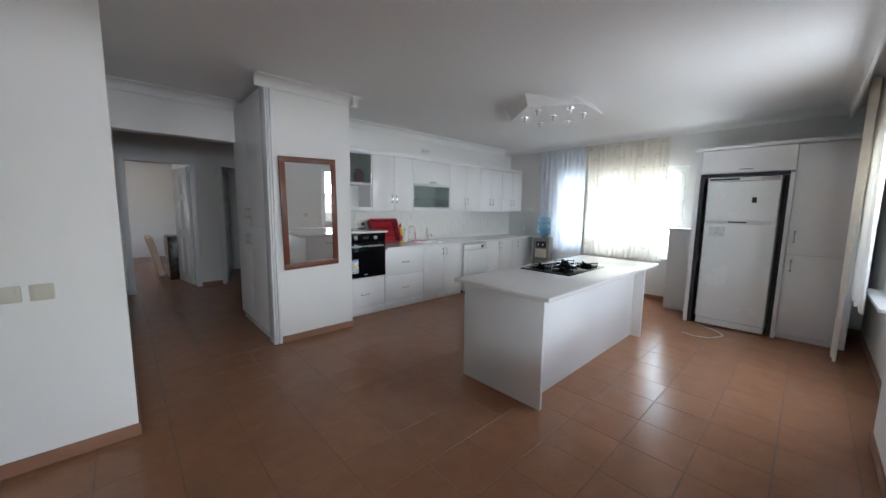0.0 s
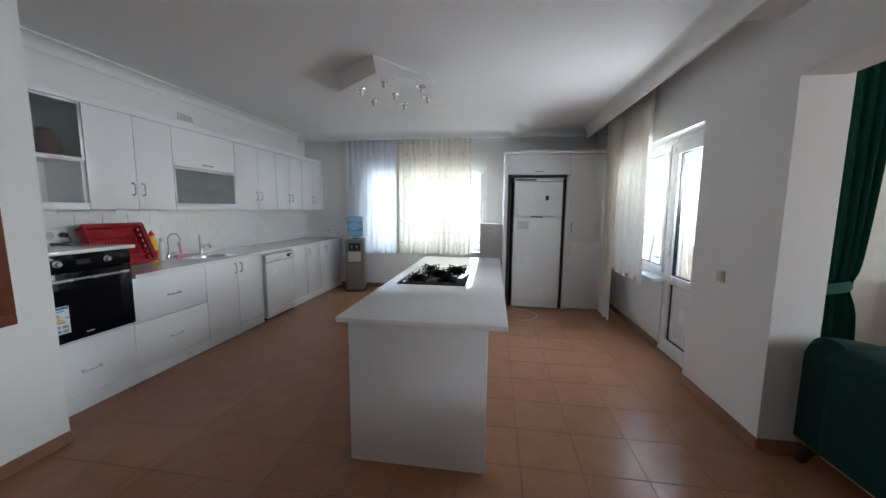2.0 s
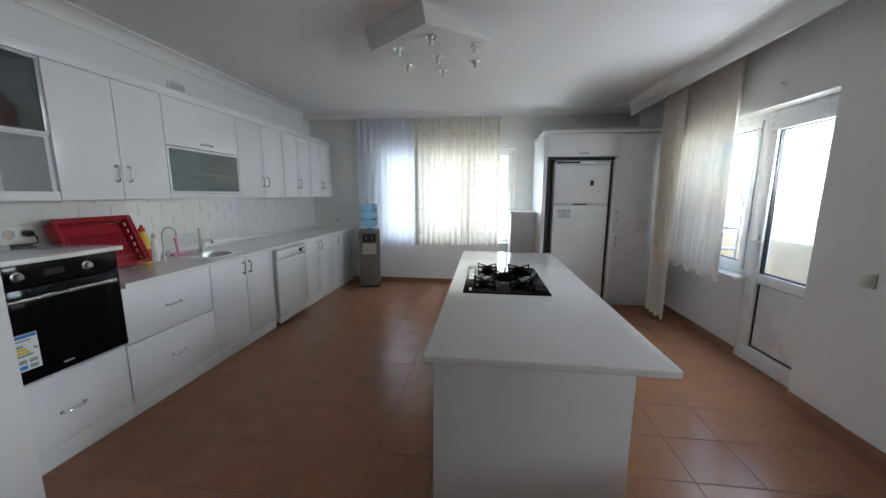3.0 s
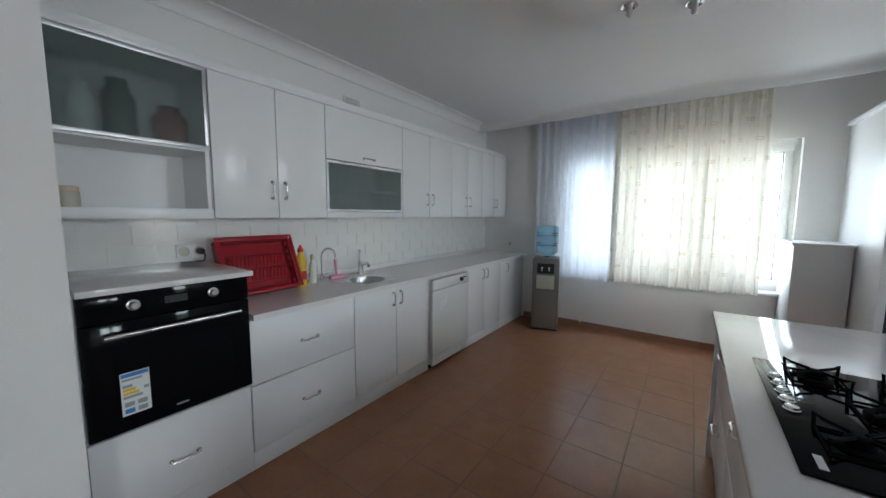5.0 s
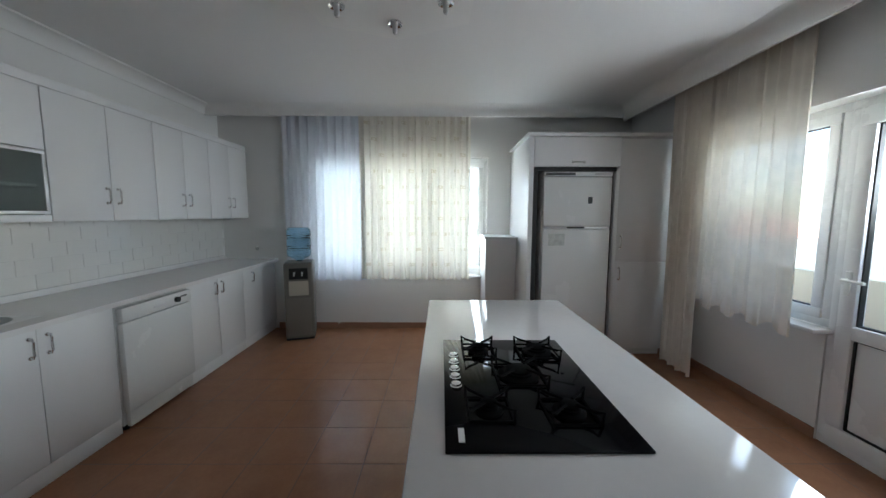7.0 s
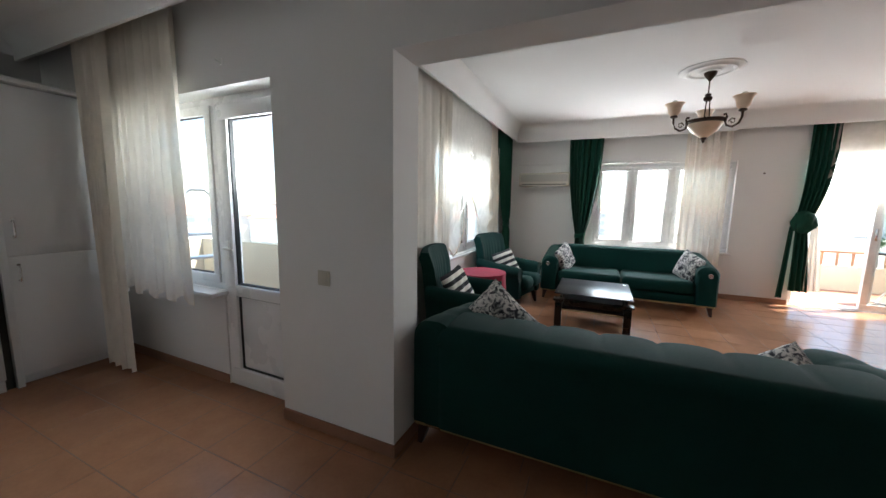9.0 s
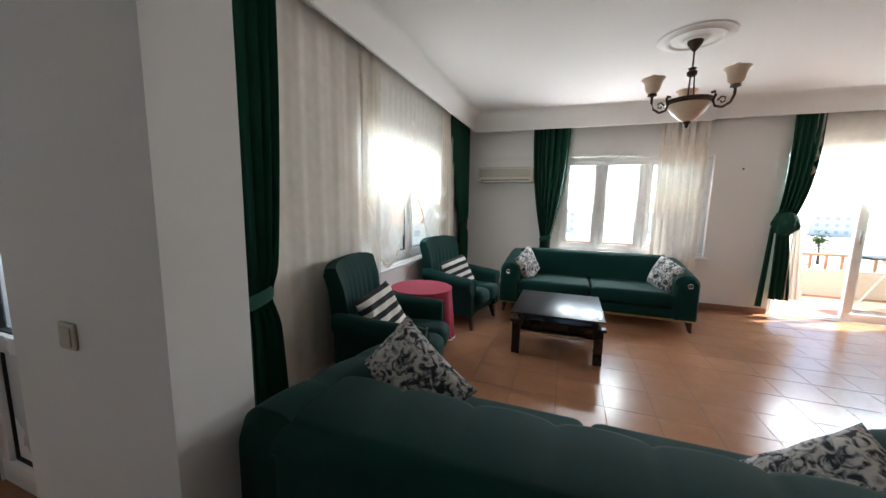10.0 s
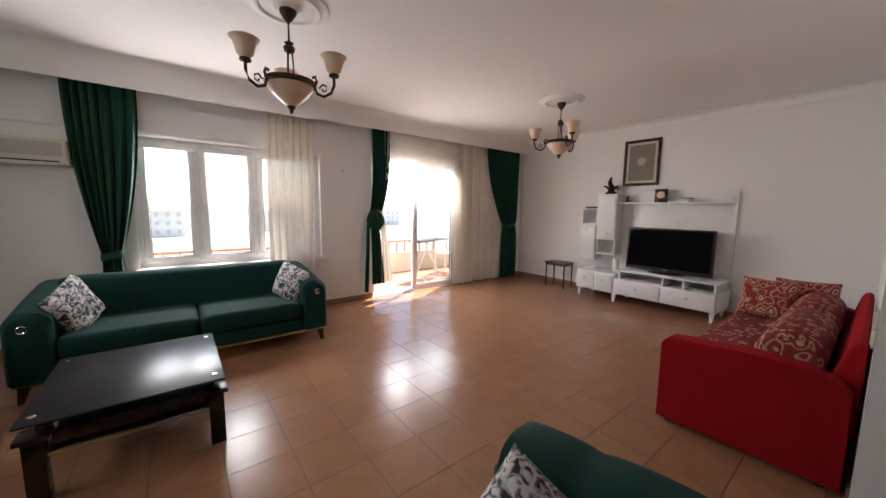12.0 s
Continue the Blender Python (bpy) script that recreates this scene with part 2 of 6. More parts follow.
def pattern_mat(name, base, kind):
    """Printed fabrics: stripes, grey flowers, or red medallions."""
    m = mat(name, base, 0.85, var=0.06, fine=240, bump=0.15)
    nt = m.node_tree
    bs = nt.nodes["Principled BSDF"]
    tc = nt.nodes.new("ShaderNodeTexCoord")
    ramp = nt.nodes.new("ShaderNodeValToRGB")
    ramp.color_ramp.interpolation = 'LINEAR'
    el = ramp.color_ramp.elements
    if kind == "stripes":
        w = nt.nodes.new("ShaderNodeTexWave")
        w.wave_type = 'BANDS'
        w.bands_direction = 'Z'
        w.inputs["Scale"].default_value = 3.9
        nt.links.new(tc.outputs["Object"], w.inputs["Vector"])
        nt.links.new(w.outputs["Fac"], ramp.inputs[0])
        el[0].position, el[0].color = 0.46, (0.012, 0.013, 0.018, 1)
        el[1].position, el[1].color = 0.54, (0.78, 0.76, 0.70, 1)
    elif kind == "flowers":
        w = nt.nodes.new("ShaderNodeTexNoise")
        w.inputs["Scale"].default_value = 24
        w.inputs["Detail"].default_value = 3
        w.inputs["Distortion"].default_value = 1.6
        nt.links.new(tc.outputs["Object"], w.inputs["Vector"])
        nt.links.new(w.outputs["Fac"], ramp.inputs[0])
        el[0].position, el[0].color = 0.40, (0.03, 0.03, 0.042, 1)
        el[1].position, el[1].color = 0.66, (0.72, 0.70, 0.67, 1)
        e = el.new(0.49)
        e.color = (0.30, 0.31, 0.31, 1)
        e = el.new(0.55)
        e.color = (0.62, 0.60, 0.57, 1)
    else:
        # woven motifs: cells bent by noise, crossed by bands on the seat cloth
        bend = nt.nodes.new("ShaderNodeTexNoise")
        bend.inputs["Scale"].default_value = 9
        add = nt.nodes.new("ShaderNodeMix")
        add.data_type = 'RGBA'
        add.blend_type = 'ADD'
        add.inputs["Factor"].default_value = 0.09
        nt.links.new(tc.outputs["Object"], bend.inputs["Vector"])
        nt.links.new(tc.outputs["Object"], add.inputs["A"])
        nt.links.new(bend.outputs["Color"], add.inputs["B"])
        sx = nt.nodes.new("ShaderNodeMapping")
        sx.inputs["Scale"].default_value = (1, 1, 1) if kind == "medallion" else (0.8, 1.9, 1.3)
        nt.links.new(add.outputs["Result"], sx.inputs["Vector"])
        w = nt.nodes.new("ShaderNodeTexVoronoi")
        w.inputs["Scale"].default_value = 13
        w.inputs["Randomness"].default_value = 0.55
        nt.links.new(sx.outputs[0], w.inputs["Vector"])
        nt.links.new(w.outputs["Distance"], ramp.inputs[0])
        red, beige = (0.24, 0.018, 0.02, 1), (0.47, 0.32, 0.21, 1)
        if kind == "medallion":
            stops = ((0.14, red), (0.20, beige), (0.30, beige), (0.34, red), (0.46, red), (0.52, beige), (0.62, red))
        else:
            stops = ((0.10, red), (0.22, beige), (0.33, (0.36, 0.17, 0.11, 1)), (0.42, red), (0.60, (0.17, 0.012, 0.014, 1)))
        el[0].position, el[0].color = stops[0]
        el[1].position, el[1].color = stops[-1]
        for at, colour in stops[1:-1]:
            el.new(at).color = colour
    nt.links.new(ramp.outputs[0], bs.inputs["Base Color"])
    return m


STRIPES = pattern_mat("striped_fabric", (0.5, 0.5, 0.5), "stripes")
FLOWERS = pattern_mat("flower_fabric", (0.5, 0.5, 0.5), "flowers")
MEDAL = pattern_mat("medallion_fabric", (0.4, 0.2, 0.1), "medallion")
WEAVE = pattern_mat("red_weave_fabric", (0.4, 0.2, 0.1), "weave")


# ---- mesh helpers ----
def box(bm, x0, y0, z0, x1, y1, z1, bevel=0.0, seg=2, rot=None):
    geo = bmesh.ops.create_cube(bm, size=1.0)
    vs = geo["verts"]
    c = Vector(((x0 + x1) / 2, (y0 + y1) / 2, (z0 + z1) / 2))
    d = Vector((abs(x1 - x0), abs(y1 - y0), abs(z1 - z0)))
    for v in vs:
        v.co = Vector((v.co.x * d.x, v.co.y * d.y, v.co.z * d.z))
        if rot is not None:
            v.co = rot @ v.co
        v.co += c
    if bevel > 0:
        es = list({e for v in vs for e in v.link_edges})
        b = min(bevel, 0.49 * min(d))
        bmesh.ops.bevel(bm, geom=es, offset=b, segments=seg, profile=0.5, affect='EDGES', clamp_overlap=True)
    return bm


def tube(bm, pts, r, seg=10, taper=None, cap=True):
    pts = [Vector(p) for p in pts]
    rings = []
    for i, p in enumerate(pts):
        a = pts[max(0, i - 1)]
        b = pts[min(len(pts) - 1, i + 1)]
        d = (b - a).normalized()
        up = Vector((0, 0, 1)) if abs(d.z) < 0.95 else Vector((1, 0, 0))
        s = d.cross(up).normalized()
        u = s.cross(d)
        rr = r if taper is None else taper[i]
        rings.append([bm.verts.new(p + rr * (math.cos(2 * math.pi * k / seg) * s + math.sin(2 * math.pi * k / seg) * u)) for k in range(seg)])
    for a, b in zip(rings, rings[1:]):
        for k in range(seg):
            bm.faces.new((a[k], a[(k + 1) % seg], b[(k + 1) % seg], b[k]))
    if cap:
        bm.faces.new(rings[0][::-1])
        bm.faces.new(rings[-1])
    return bm


def lathe(bm, prof, cx=0, cy=0, seg=24, close=True):
    rings = []
    for r, z in prof:
        rings.append([bm.verts.new((cx + max(r, 1e-4) * math.cos(2 * math.pi * k / seg), cy + max(r, 1e-4) * math.sin(2 * math.pi * k / seg), z)) for k in range(seg)])
    for a, b in zip(rings, rings[1:]):
        for k in range(seg):
            bm.faces.new((a[k], a[(k + 1) % seg], b[(k + 1) % seg], b[k]))
    if close:
        bm.faces.new(rings[0][::-1])
        bm.faces.new(rings[-1])
    return bm


def prism(bm, pts, axis, a0, a1, bevel=0.0, seg=2):
    """A flat outline pushed along an axis; the outline's two numbers are the other two axes in order."""
    def place(p, a):
        return {"x": (a, p[0], p[1]), "y": (p[0], a, p[1]), "z": (p[0], p[1], a)}[axis]
    lo = [bm.verts.new(place(p, a0)) for p in pts]
    hi = [bm.verts.new(place(p, a1)) for p in pts]
    n = len(pts)
    fs = [bm.faces.new(lo[::-1]), bm.faces.new(hi)]
    for k in range(n):
        fs.append(bm.faces.new((lo[k], lo[(k + 1) % n], hi[(k + 1) % n], hi[k])))
    if bevel:
        es = list({e for f in fs[:2] for e in f.edges})
        bmesh.ops.bevel(bm, geom=es, offset=bevel, segments=seg, profile=0.5, affect='EDGES', clamp_overlap=True)
    return bm


def sheet(bm, fn, nu, nv):
    g = [[bm.verts.new(fn(i / nu, j / nv)) for i in range(nu + 1)] for j in range(nv + 1)]
    for j in range(nv):
        for i in range(nu):
            bm.faces.new((g[j][i], g[j][i + 1], g[j + 1][i + 1], g[j + 1][i]))
    return bm


def finish(name, bm, material, smooth=True):
    bmesh.ops.recalc_face_normals(bm, faces=bm.faces)
    me = bpy.data.meshes.new(name)
    bm.to_mesh(me)
    bm.free()
    me.materials.append(material)
    if smooth:
        me.polygons.foreach_set("use_smooth", [True] * len(me.polygons))
        me.set_sharp_from_angle(angle=radians(38))
    return new(name, me)


def part(name, bm, material, parent, label="", smooth=True):
    ob = finish(name, bm, material, smooth)
    ob.parent = parent
    return tagged(ob, label) if label else ob


def bx(name, parent, material, x0, y0, z0, x1, y1, z1, bevel=0.003, label="", seg=2):
    return part(name, box(bmesh.new(), x0, y0, z0, x1, y1, z1, bevel, seg), material, parent, label)


def thing(name, label, category, m=None, group=""):
    ob = new(name)
    ob.empty_display_size = 0.1
    ob.matrix_basis = m if m is not None else Matrix()
    return tagged(ob, label, category, group)


def structure(name, bm, material, label, category="wall", smooth=False):
    return tagged(finish(name, bm, material, smooth), label, category, kind="structure")


def sbox(name, material, label, category, *boxes):
    bm = bmesh.new()
    for b in boxes:
        box(bm, *b)
    return structure(name, bm, material, label, category)


def wall_with_holes(bm, axis, face, back, a0, a1, z0, z1, holes):
    """Wall along x or y as butted blocks around its openings (a, b, low, high)."""
    def put(p, q, lo, hi):
        if q - p > 1e-4 and hi - lo > 1e-4:
            if axis == "x":
                box(bm, p, min(face, back), lo, q, max(face, back), hi)
            else:
                box(bm, min(face, back), p, lo, max(face, back), q, hi)
    at = a0
    for a, b, lo, hi in sorted(holes):
        put(at, a, z0, z1)
        put(a, b, z0, lo)
        put(a, b, hi, z1)
        at = b
    put(at, a1, z0, z1)
    return bm


# ---- large structure ----
KC, LC = 2.56, 2.70      # ceiling heights of kitchen and living room
sbox("wall_north", WALL, "white painted kitchen wall behind the cabinets", "wall", (2.205, 4.62, 0, 6.63, 4.80, KC))
sbox("wall_mirror", WALL, "white painted wall stub that carries the mirror", "wall", (1.425, 3.745, 0, 2.205, 4.80, KC))
sbox("wall_switch", WALL, "white painted wall with two light switches", "wall", (-2.6, 2.85, 0, 0.303, 3.0, KC))
sbox("wall_hall_west", WALL, "white painted hall wall", "wall", (0.153, 3.0, 0, 0.303, 7.2, KC))
sbox("wall_hall_header", WALL, "white lintel over the hall opening", "wall", (0.303, 4.86, 2.11, 1.47, 5.0, KC))
sbox("wall_hall_east", WALL, "white hall wall", "wall", (2.6, 4.8, 0, 2.75, 7.2, KC), (1.47, 4.96, 0, 1.60, 4.98, KC))
sbox("wall_hall_back", WALL, "white wall behind the hall cupboard", "wall", (1.60, 4.80, 0, 2.6, 4.98, KC))
bm = wall_with_holes(bmesh.new(), "x", 7.2, 7.35, -1.65, 3.2, 0, KC, [(0.40, 1.18, 0, 2.03), (1.62, 2.5, 0, 2.03)])
structure("wall_hall_end", bm, WALL, "white hall end wall with two door openings")
bm = wall_with_holes(bmesh.new(), "y", -1.5, -1.65, 7.35, 12.0, 0, KC, [(9.5, 10.6, 0.8, 2.1)])
structure("wall_far_room_west", bm, WALL, "white far room wall with a window opening")
sbox("wall_far_room", WALL, "plain white walls of the far room", "wall", (-1.65, 12.0, 0, 1.54, 12.15, KC), (1.40, 7.35, 0, 1.54, 12.0, KC))
sbox("wall_store", WALL, "plain walls of a dark side room", "wall", (1.54, 8.7, 0, 3.2, 8.85, KC), (3.05, 7.35, 0, 3.2, 8.7, KC))
bm = wall_with_holes(bmesh.new(), "y", 6.37, 6.57, -0.45, 4.62, 0, KC, [(1.48, 3.52, 0.66, 2.05)])
structure("wall_east_kitchen", bm, WALL, "white kitchen wall with a curtained window")
# blocks up to KC + 2.9 are unseen added height that keeps sun out
sbox("wall_south_kitchen", WALL, "white kitchen wall around the balcony door and window, raised unseen against sun", "wall",
     (2.77, -0.425, 0, 3.45, -0.18, KC + 0.14), (3.45, -0.45, 0, 3.57, -0.18, KC + 2.9), (3.57, -0.45, 2.03, 6.43, -0.18, KC + 2.9), (5.25, -0.45, 0, 6.43, -0.30, 2.03), (4.27, -0.45, 0, 5.25, -0.30, 0.71))
sbox("wall_opening_header", WALL, "white lintel over the opening to the living room", "wall", (-0.8, -0.40, 2.05, 2.77, -0.18, LC))
sbox("ceiling_beam", WALL, "white ceiling beam beside the opening", "beam", (-2.6, -0.18, 2.40, 2.92, 0.04, KC))
sbox("wall_living_north", WALL, "white living room wall behind the red sofa bed", "wall", (-4.25, -0.42, 0, -0.8, -0.18, LC))
sbox("wall_entry_west", WALL, "plain white wall closing the entry side", "wall", (-2.75, -0.18, 0, -2.6, 3.0, KC))
bm = wall_with_holes(bmesh.new(), "y", 3.45, 3.65, -5.33, -0.45, 0, LC, [(-3.95, -2.08, 0.72, 2.03)])
structure("wall_east_living", bm, WALL, "white living room wall with a wide window")
bm = wall_with_holes(bmesh.new(), "x", -5.13, -5.33, -4.25, 3.45, 0, LC, [(0.08, 1.95, 0.69, 2.04), (-2.4, -0.67, 0, 2.03)])
structure("wall_south_living", bm, WALL, "white living room wall with window and balcony door")
sbox("wall_west_living", WALL, "white living room wall behind the television", "wall", (-4.25, -5.13, 0, -4.05, -0.42, LC))
# ceilings thickened about 3 m upward, unseen, to block the sun
sbox("ceiling_kitchen", CEIL, "plain white kitchen ceiling with an unseen sun-blocking mass above", "ceiling", (-2.75, -0.178, KC, 6.63, 4.80, KC + 3.0))
sbox("ceiling_hall", CEIL, "plain white hall ceiling with an unseen sun-blocking mass above", "ceiling", (-1.65, 4.80, KC, 3.2, 12.15, KC + 3.0))
sbox("ceiling_living", CEIL, "plain white living room ceiling with an unseen sun-blocking mass above", "ceiling", (-4.25, -5.33, LC, 3.65, -0.18, LC + 2.9))


def cove(name, axis, a0, a1, wall, sign, top, size=0.085, label="white plaster cornice"):
    """Plaster cove between a wall face and the ceiling. sign: the way from the wall into the room."""
    pts = [(wall, top), (wall, top - size * 1.15), (wall + sign * 0.012, top - size * 1.15), (wall + sign * 0.016, top - size)]
    for k in range(6):
        a = radians(90 * k / 5)
        pts.append((wall + sign * (0.016 + (size - 0.02) * (1 - math.cos(a))), top - size + (size - 0.014) * math.sin(a)))
    pts += [(wall + sign * size, top - 0.014), (wall + sign * (size + 0.012), top - 0.012), (wall + sign * (size + 0.012), top)]
    structure(name, prism(bmesh.new(), pts, axis, a0, a1), PLASTER, label, "cornice", True)


cove("trim_mirror_wall", "x", 1.27, 2.30, 3.745, -1, KC)
cove("trim_mirror_return", "y", 3.65, 4.62, 2.205, 1, KC)
cove("trim_north", "x", 2.305, 6.16, 4.62, -1, KC)
cove("trim_hall_header", "x", 0.303, 1.345, 4.86, -1, KC)
cove("trim_switch_wall", "x", -2.6, 0.303, 2.85, -1, KC)
cove("trim_west_living", "y", -4.93, -0.42, -4.05, 1, LC)
cove("trim_north_living", "x", -4.05, -0.8, -0.42, -1, LC)


def pelmet(name, axis, a0, a1, face, sign, top, low):
    """Hanging curtain pelmet with a cove on its room side."""
    pts = [(face, top), (face, low), (face + sign * 0.022, low)]
    for k in range(7):
        a = radians(90 * k / 6)
        pts.append((face + sign * (0.022 + 0.10 * (1 - math.cos(a))), low + 0.02 + (top - low - 0.021) * math.sin(a)))
    pts += [(face + sign * 0.1225, top)]
    structure(name, prism(bmesh.new(), pts, axis, a0, a1), PLASTER, "white plaster curtain pelmet under the ceiling", "pelmet", True)


pelmet("trim_pelmet_east_kitchen", "y", 0.02, 4.62, 6.165, -1, KC, 2.455)
pelmet("trim_pelmet_south_kitchen", "x", 2.92, 6.165, 0.0, 1, KC, 2.415)
pelmet("trim_pelmet_east_living", "y", -4.93, -0.40, 3.27, -1, LC, 2.45)
pelmet("trim_pelmet_window_living", "x", 0.2, 3.27, -4.94, 1, LC, 2.43)
pelmet("trim_pelmet_door_living", "x", -4.05, 0.2, -5.0, 1, LC, 2.46)


def skirting(name, *runs):
    bm = bmesh.new()
    for r in runs:
        box(bm, *r, bevel=0.003)
    structure(name, bm, SKIRT, "brown tile skirting along the wall", "skirting")


T = 0.012
skirting("baseboard_mirror", (1.425, 3.745 - T, 0, 2.205, 3.745, 0.07))
skirting("baseboard_switch", (-2.6, 2.85 - T, 0, 0.303, 2.85, 0.075), (0.303, 2.85 - T, 0, 0.303 + T, 7.2, 0.075))
skirting("baseboard_east_kitchen", (6.37 - T, -0.30, 0, 6.37, 4.0, 0.07))
skirting("baseboard_south_kitchen", (2.77, -0.18, 0, 3.57, -0.18 + T, 0.07), (4.27, -0.30, 0, 6.4, -0.30 + T, 0.07), (2.77 - T, -0.425, 0, 2.77, -0.18 + T, 0.07))
skirting("baseboard_south_living", (-0.66, -5.13, 0, 3.45, -5.13 + T, 0.07), (-4.05, -5.13, 0, -2.41, -5.13 + T, 0.07))
skirting("baseboard_west_living", (-4.05, -5.11, 0, -4.05 + T, -0.42, 0.07))
skirting("baseboard_east_living", (3.45 - T, -5.1, 0, 3.45, -0.37, 0.07))
skirting("baseboard_north_living", (-4.03, -0.42 - T, 0, -0.8, -0.42, 0.07))
skirting("baseboard_hall", (1.25, 7.2 - T, 0, 1.55, 7.2, 0.07))


# ---- windows and glazed doors ----
def pane_mesh(x0, z0, x1, z1, y):
    return box(bmesh.new(), x0, y - 0.003, z0, x1, y + 0.003, z1)


def sash(parent, x0, z0, x1, z1, y, wide=0.06, name="sash"):
    bm = bmesh.new()
    for b in ((x0, z0, x1, z0 + wide), (x0, z1 - wide, x1, z1), (x0, z0 + wide, x0 + wide, z1 - wide), (x1 - wide, z0 + wide, x1, z1 - wide)):
        box(bm, b[0], y - 0.03, b[1], b[2], y + 0.03, b[3], 0.006)
    s = part(name, bm, UPVC, parent)
    bm = bmesh.new()
    i = wide - 0.001
    for b in ((x0 + i, z0 + i, x1 - i, z0 + i + 0.007), (x0 + i, z1 - i - 0.007, x1 - i, z1 - i), (x0 + i, z0 + i, x0 + i + 0.007, z1 - i), (x1 - i - 0.007, z0 + i, x1 - i, z1 - i)):
        box(bm, b[0], y - 0.012, b[1], b[2], y + 0.012, b[3])
    part("gasket", bm, GASKET, s)
    p = part("pane", pane_mesh(x0 + i, z0 + i, x1 - i, z1 - i, y), GLASS, s)
    p.visible_shadow = False
    return s


def upvc_window(name, m, w, h, cuts, label):
    """White plastic window; local x runs along its width, y towards the room."""
    ob = tagged(thing(name, label, "window", m), kind="structure")
    f = 0.05
    bm = bmesh.new()
    for b in ((0, 0, w, f), (0, h - f, w, h), (0, f, f, h - f), (w - f, f, w, h - f)):
        box(bm, b[0], -0.035, b[1], b[2], 0.035, b[3], 0.004)
    for c in cuts:
        box(bm, c - f / 2, -0.034, f, c + f / 2, 0.034, h - f, 0.004)
    part("window_frame", bm, UPVC, ob)
    edges = [f / 2] + list(cuts) + [w - f / 2]
    for a, b in zip(edges, edges[1:]):
        sash(ob, a + f / 2 - 0.004, f - 0.004, b - f / 2 + 0.004, h - f + 0.004, 0.018)
    bx("window_sill", ob, QUARTZ, -0.03, 0.036, -0.03, w + 0.03, 0.16, -0.002, 0.004)
    return ob


def handle_part(parent, x, y, z, side=1):
    bm = box(bmesh.new(), x - 0.014, y, z - 0.07, x + 0.014, y + 0.012, z + 0.07, 0.004)
    tube(bm, [(x, y + 0.01, z + 0.02), (x, y + 0.045, z + 0.02), (x + side * 0.03, y + 0.05, z + 0.02), (x + side * 0.11, y + 0.048, z + 0.018)], 0.009, 8)
    part("door_handle", bm, WHITEPL, parent, "white lever handle")


upvc_window("window_1", pose(6.47, 3.52, 0.66, 0, 0, 90) @ pose(-2.04, 0, 0), 2.04, 1.39, (0.68, 1.36), "white plastic kitchen window behind voile curtains")
upvc_window("window_2", pose(4.27, -0.35, 0.71), 0.98, 1.32, (), "white plastic kitchen window beside the balcony door")
upvc_window("window_3", pose(3.55, -2.08, 0.72, 0, 0, 90) @ pose(-1.87, 0, 0), 1.87, 1.31, (0.80, 1.35), "wide white plastic living room window")
upvc_window("window_4", pose(0.08, -5.23, 0.69), 1.87, 1.35, (0.76, 1.33), "white plastic living room window over a balcony")
upvc_window("window_5", pose(-1.575, 10.6, 0.8, 0, 0, -90), 1.1, 1.3, (0.55,), "white plastic window of the far room")

kdoor = tagged(thing("door_1", "closed white half-glazed balcony door", "door", pose(3.58, -0.345, 0.0)), kind="structure")
bm = bmesh.new()
for b in ((0, 0, 0.69, 0.05), (0, 1.98, 0.69, 2.03), (0, 0.05, 0.05, 1.98), (0.64, 0.05, 0.69, 1.98)):
    box(bm, b[0], -0.035, b[1], b[2], 0.035, b[3], 0.004)
part("door_frame", bm, UPVC, kdoor)
leaf = bmesh.new()
for b in ((0.05, 0.05, 0.64, 0.14), (0.05, 1.88, 0.64, 1.98), (0.05, 0.14, 0.13, 1.88), (0.56, 0.14, 0.64, 1.88), (0.13, 0.68, 0.56, 0.76)):
    box(leaf, b[0], -0.02, b[1], b[2], 0.05, b[3], 0.006)
leaf = part("door_leaf", leaf, UPVC, kdoor)
bx("panel", leaf, UPVC, 0.138, -0.005, 0.148, 0.552, 0.022, 0.672, 0.01)
bm = bmesh.new()
for z0, z1 in ((0.14, 0.68), (0.76, 1.88)):
    for b in ((0.13, z0, 0.56, z0 + 0.008), (0.13, z1 - 0.008, 0.56, z1), (0.13, z0, 0.138, z1), (0.552, z0, 0.56, z1)):
        box(bm, b[0], 0.0, b[1], b[2], 0.03, b[3])
part("gasket", bm, GASKET, leaf)
p = part("pane", pane_mesh(0.13, 0.76, 0.56, 1.88, 0.015), GLASS, leaf)
p.visible_shadow = False
handle_part(kdoor, 0.60, 0.05, 1.0, -1)

ldoor = tagged(thing("door_2", "white sliding balcony door standing half open", "door", pose(-2.40, -5.23, 0.0)), kind="structure")
bm = bmesh.new()
for b in ((0, 0, 1.73, 0.03), (0, 1.98, 1.73, 2.03), (0, 0.03, 0.05, 1.98), (1.68, 0.03, 1.73, 1.98)):
    box(bm, b[0], -0.06, b[1], b[2], 0.06, b[3], 0.004)
part("door_frame", bm, UPVC, ldoor)
sash(ldoor, 0.05, 0.03, 0.92, 1.98, -0.03, 0.07, "fixed_sash")
sl = sash(ldoor, 0.05, 0.03, 0.98, 1.98, 0.032, 0.07, "sliding_sash")
bx("door_handle", sl, CHROME, 0.925, 0.062, 0.96, 0.955, 0.085, 1.12, 0.006)


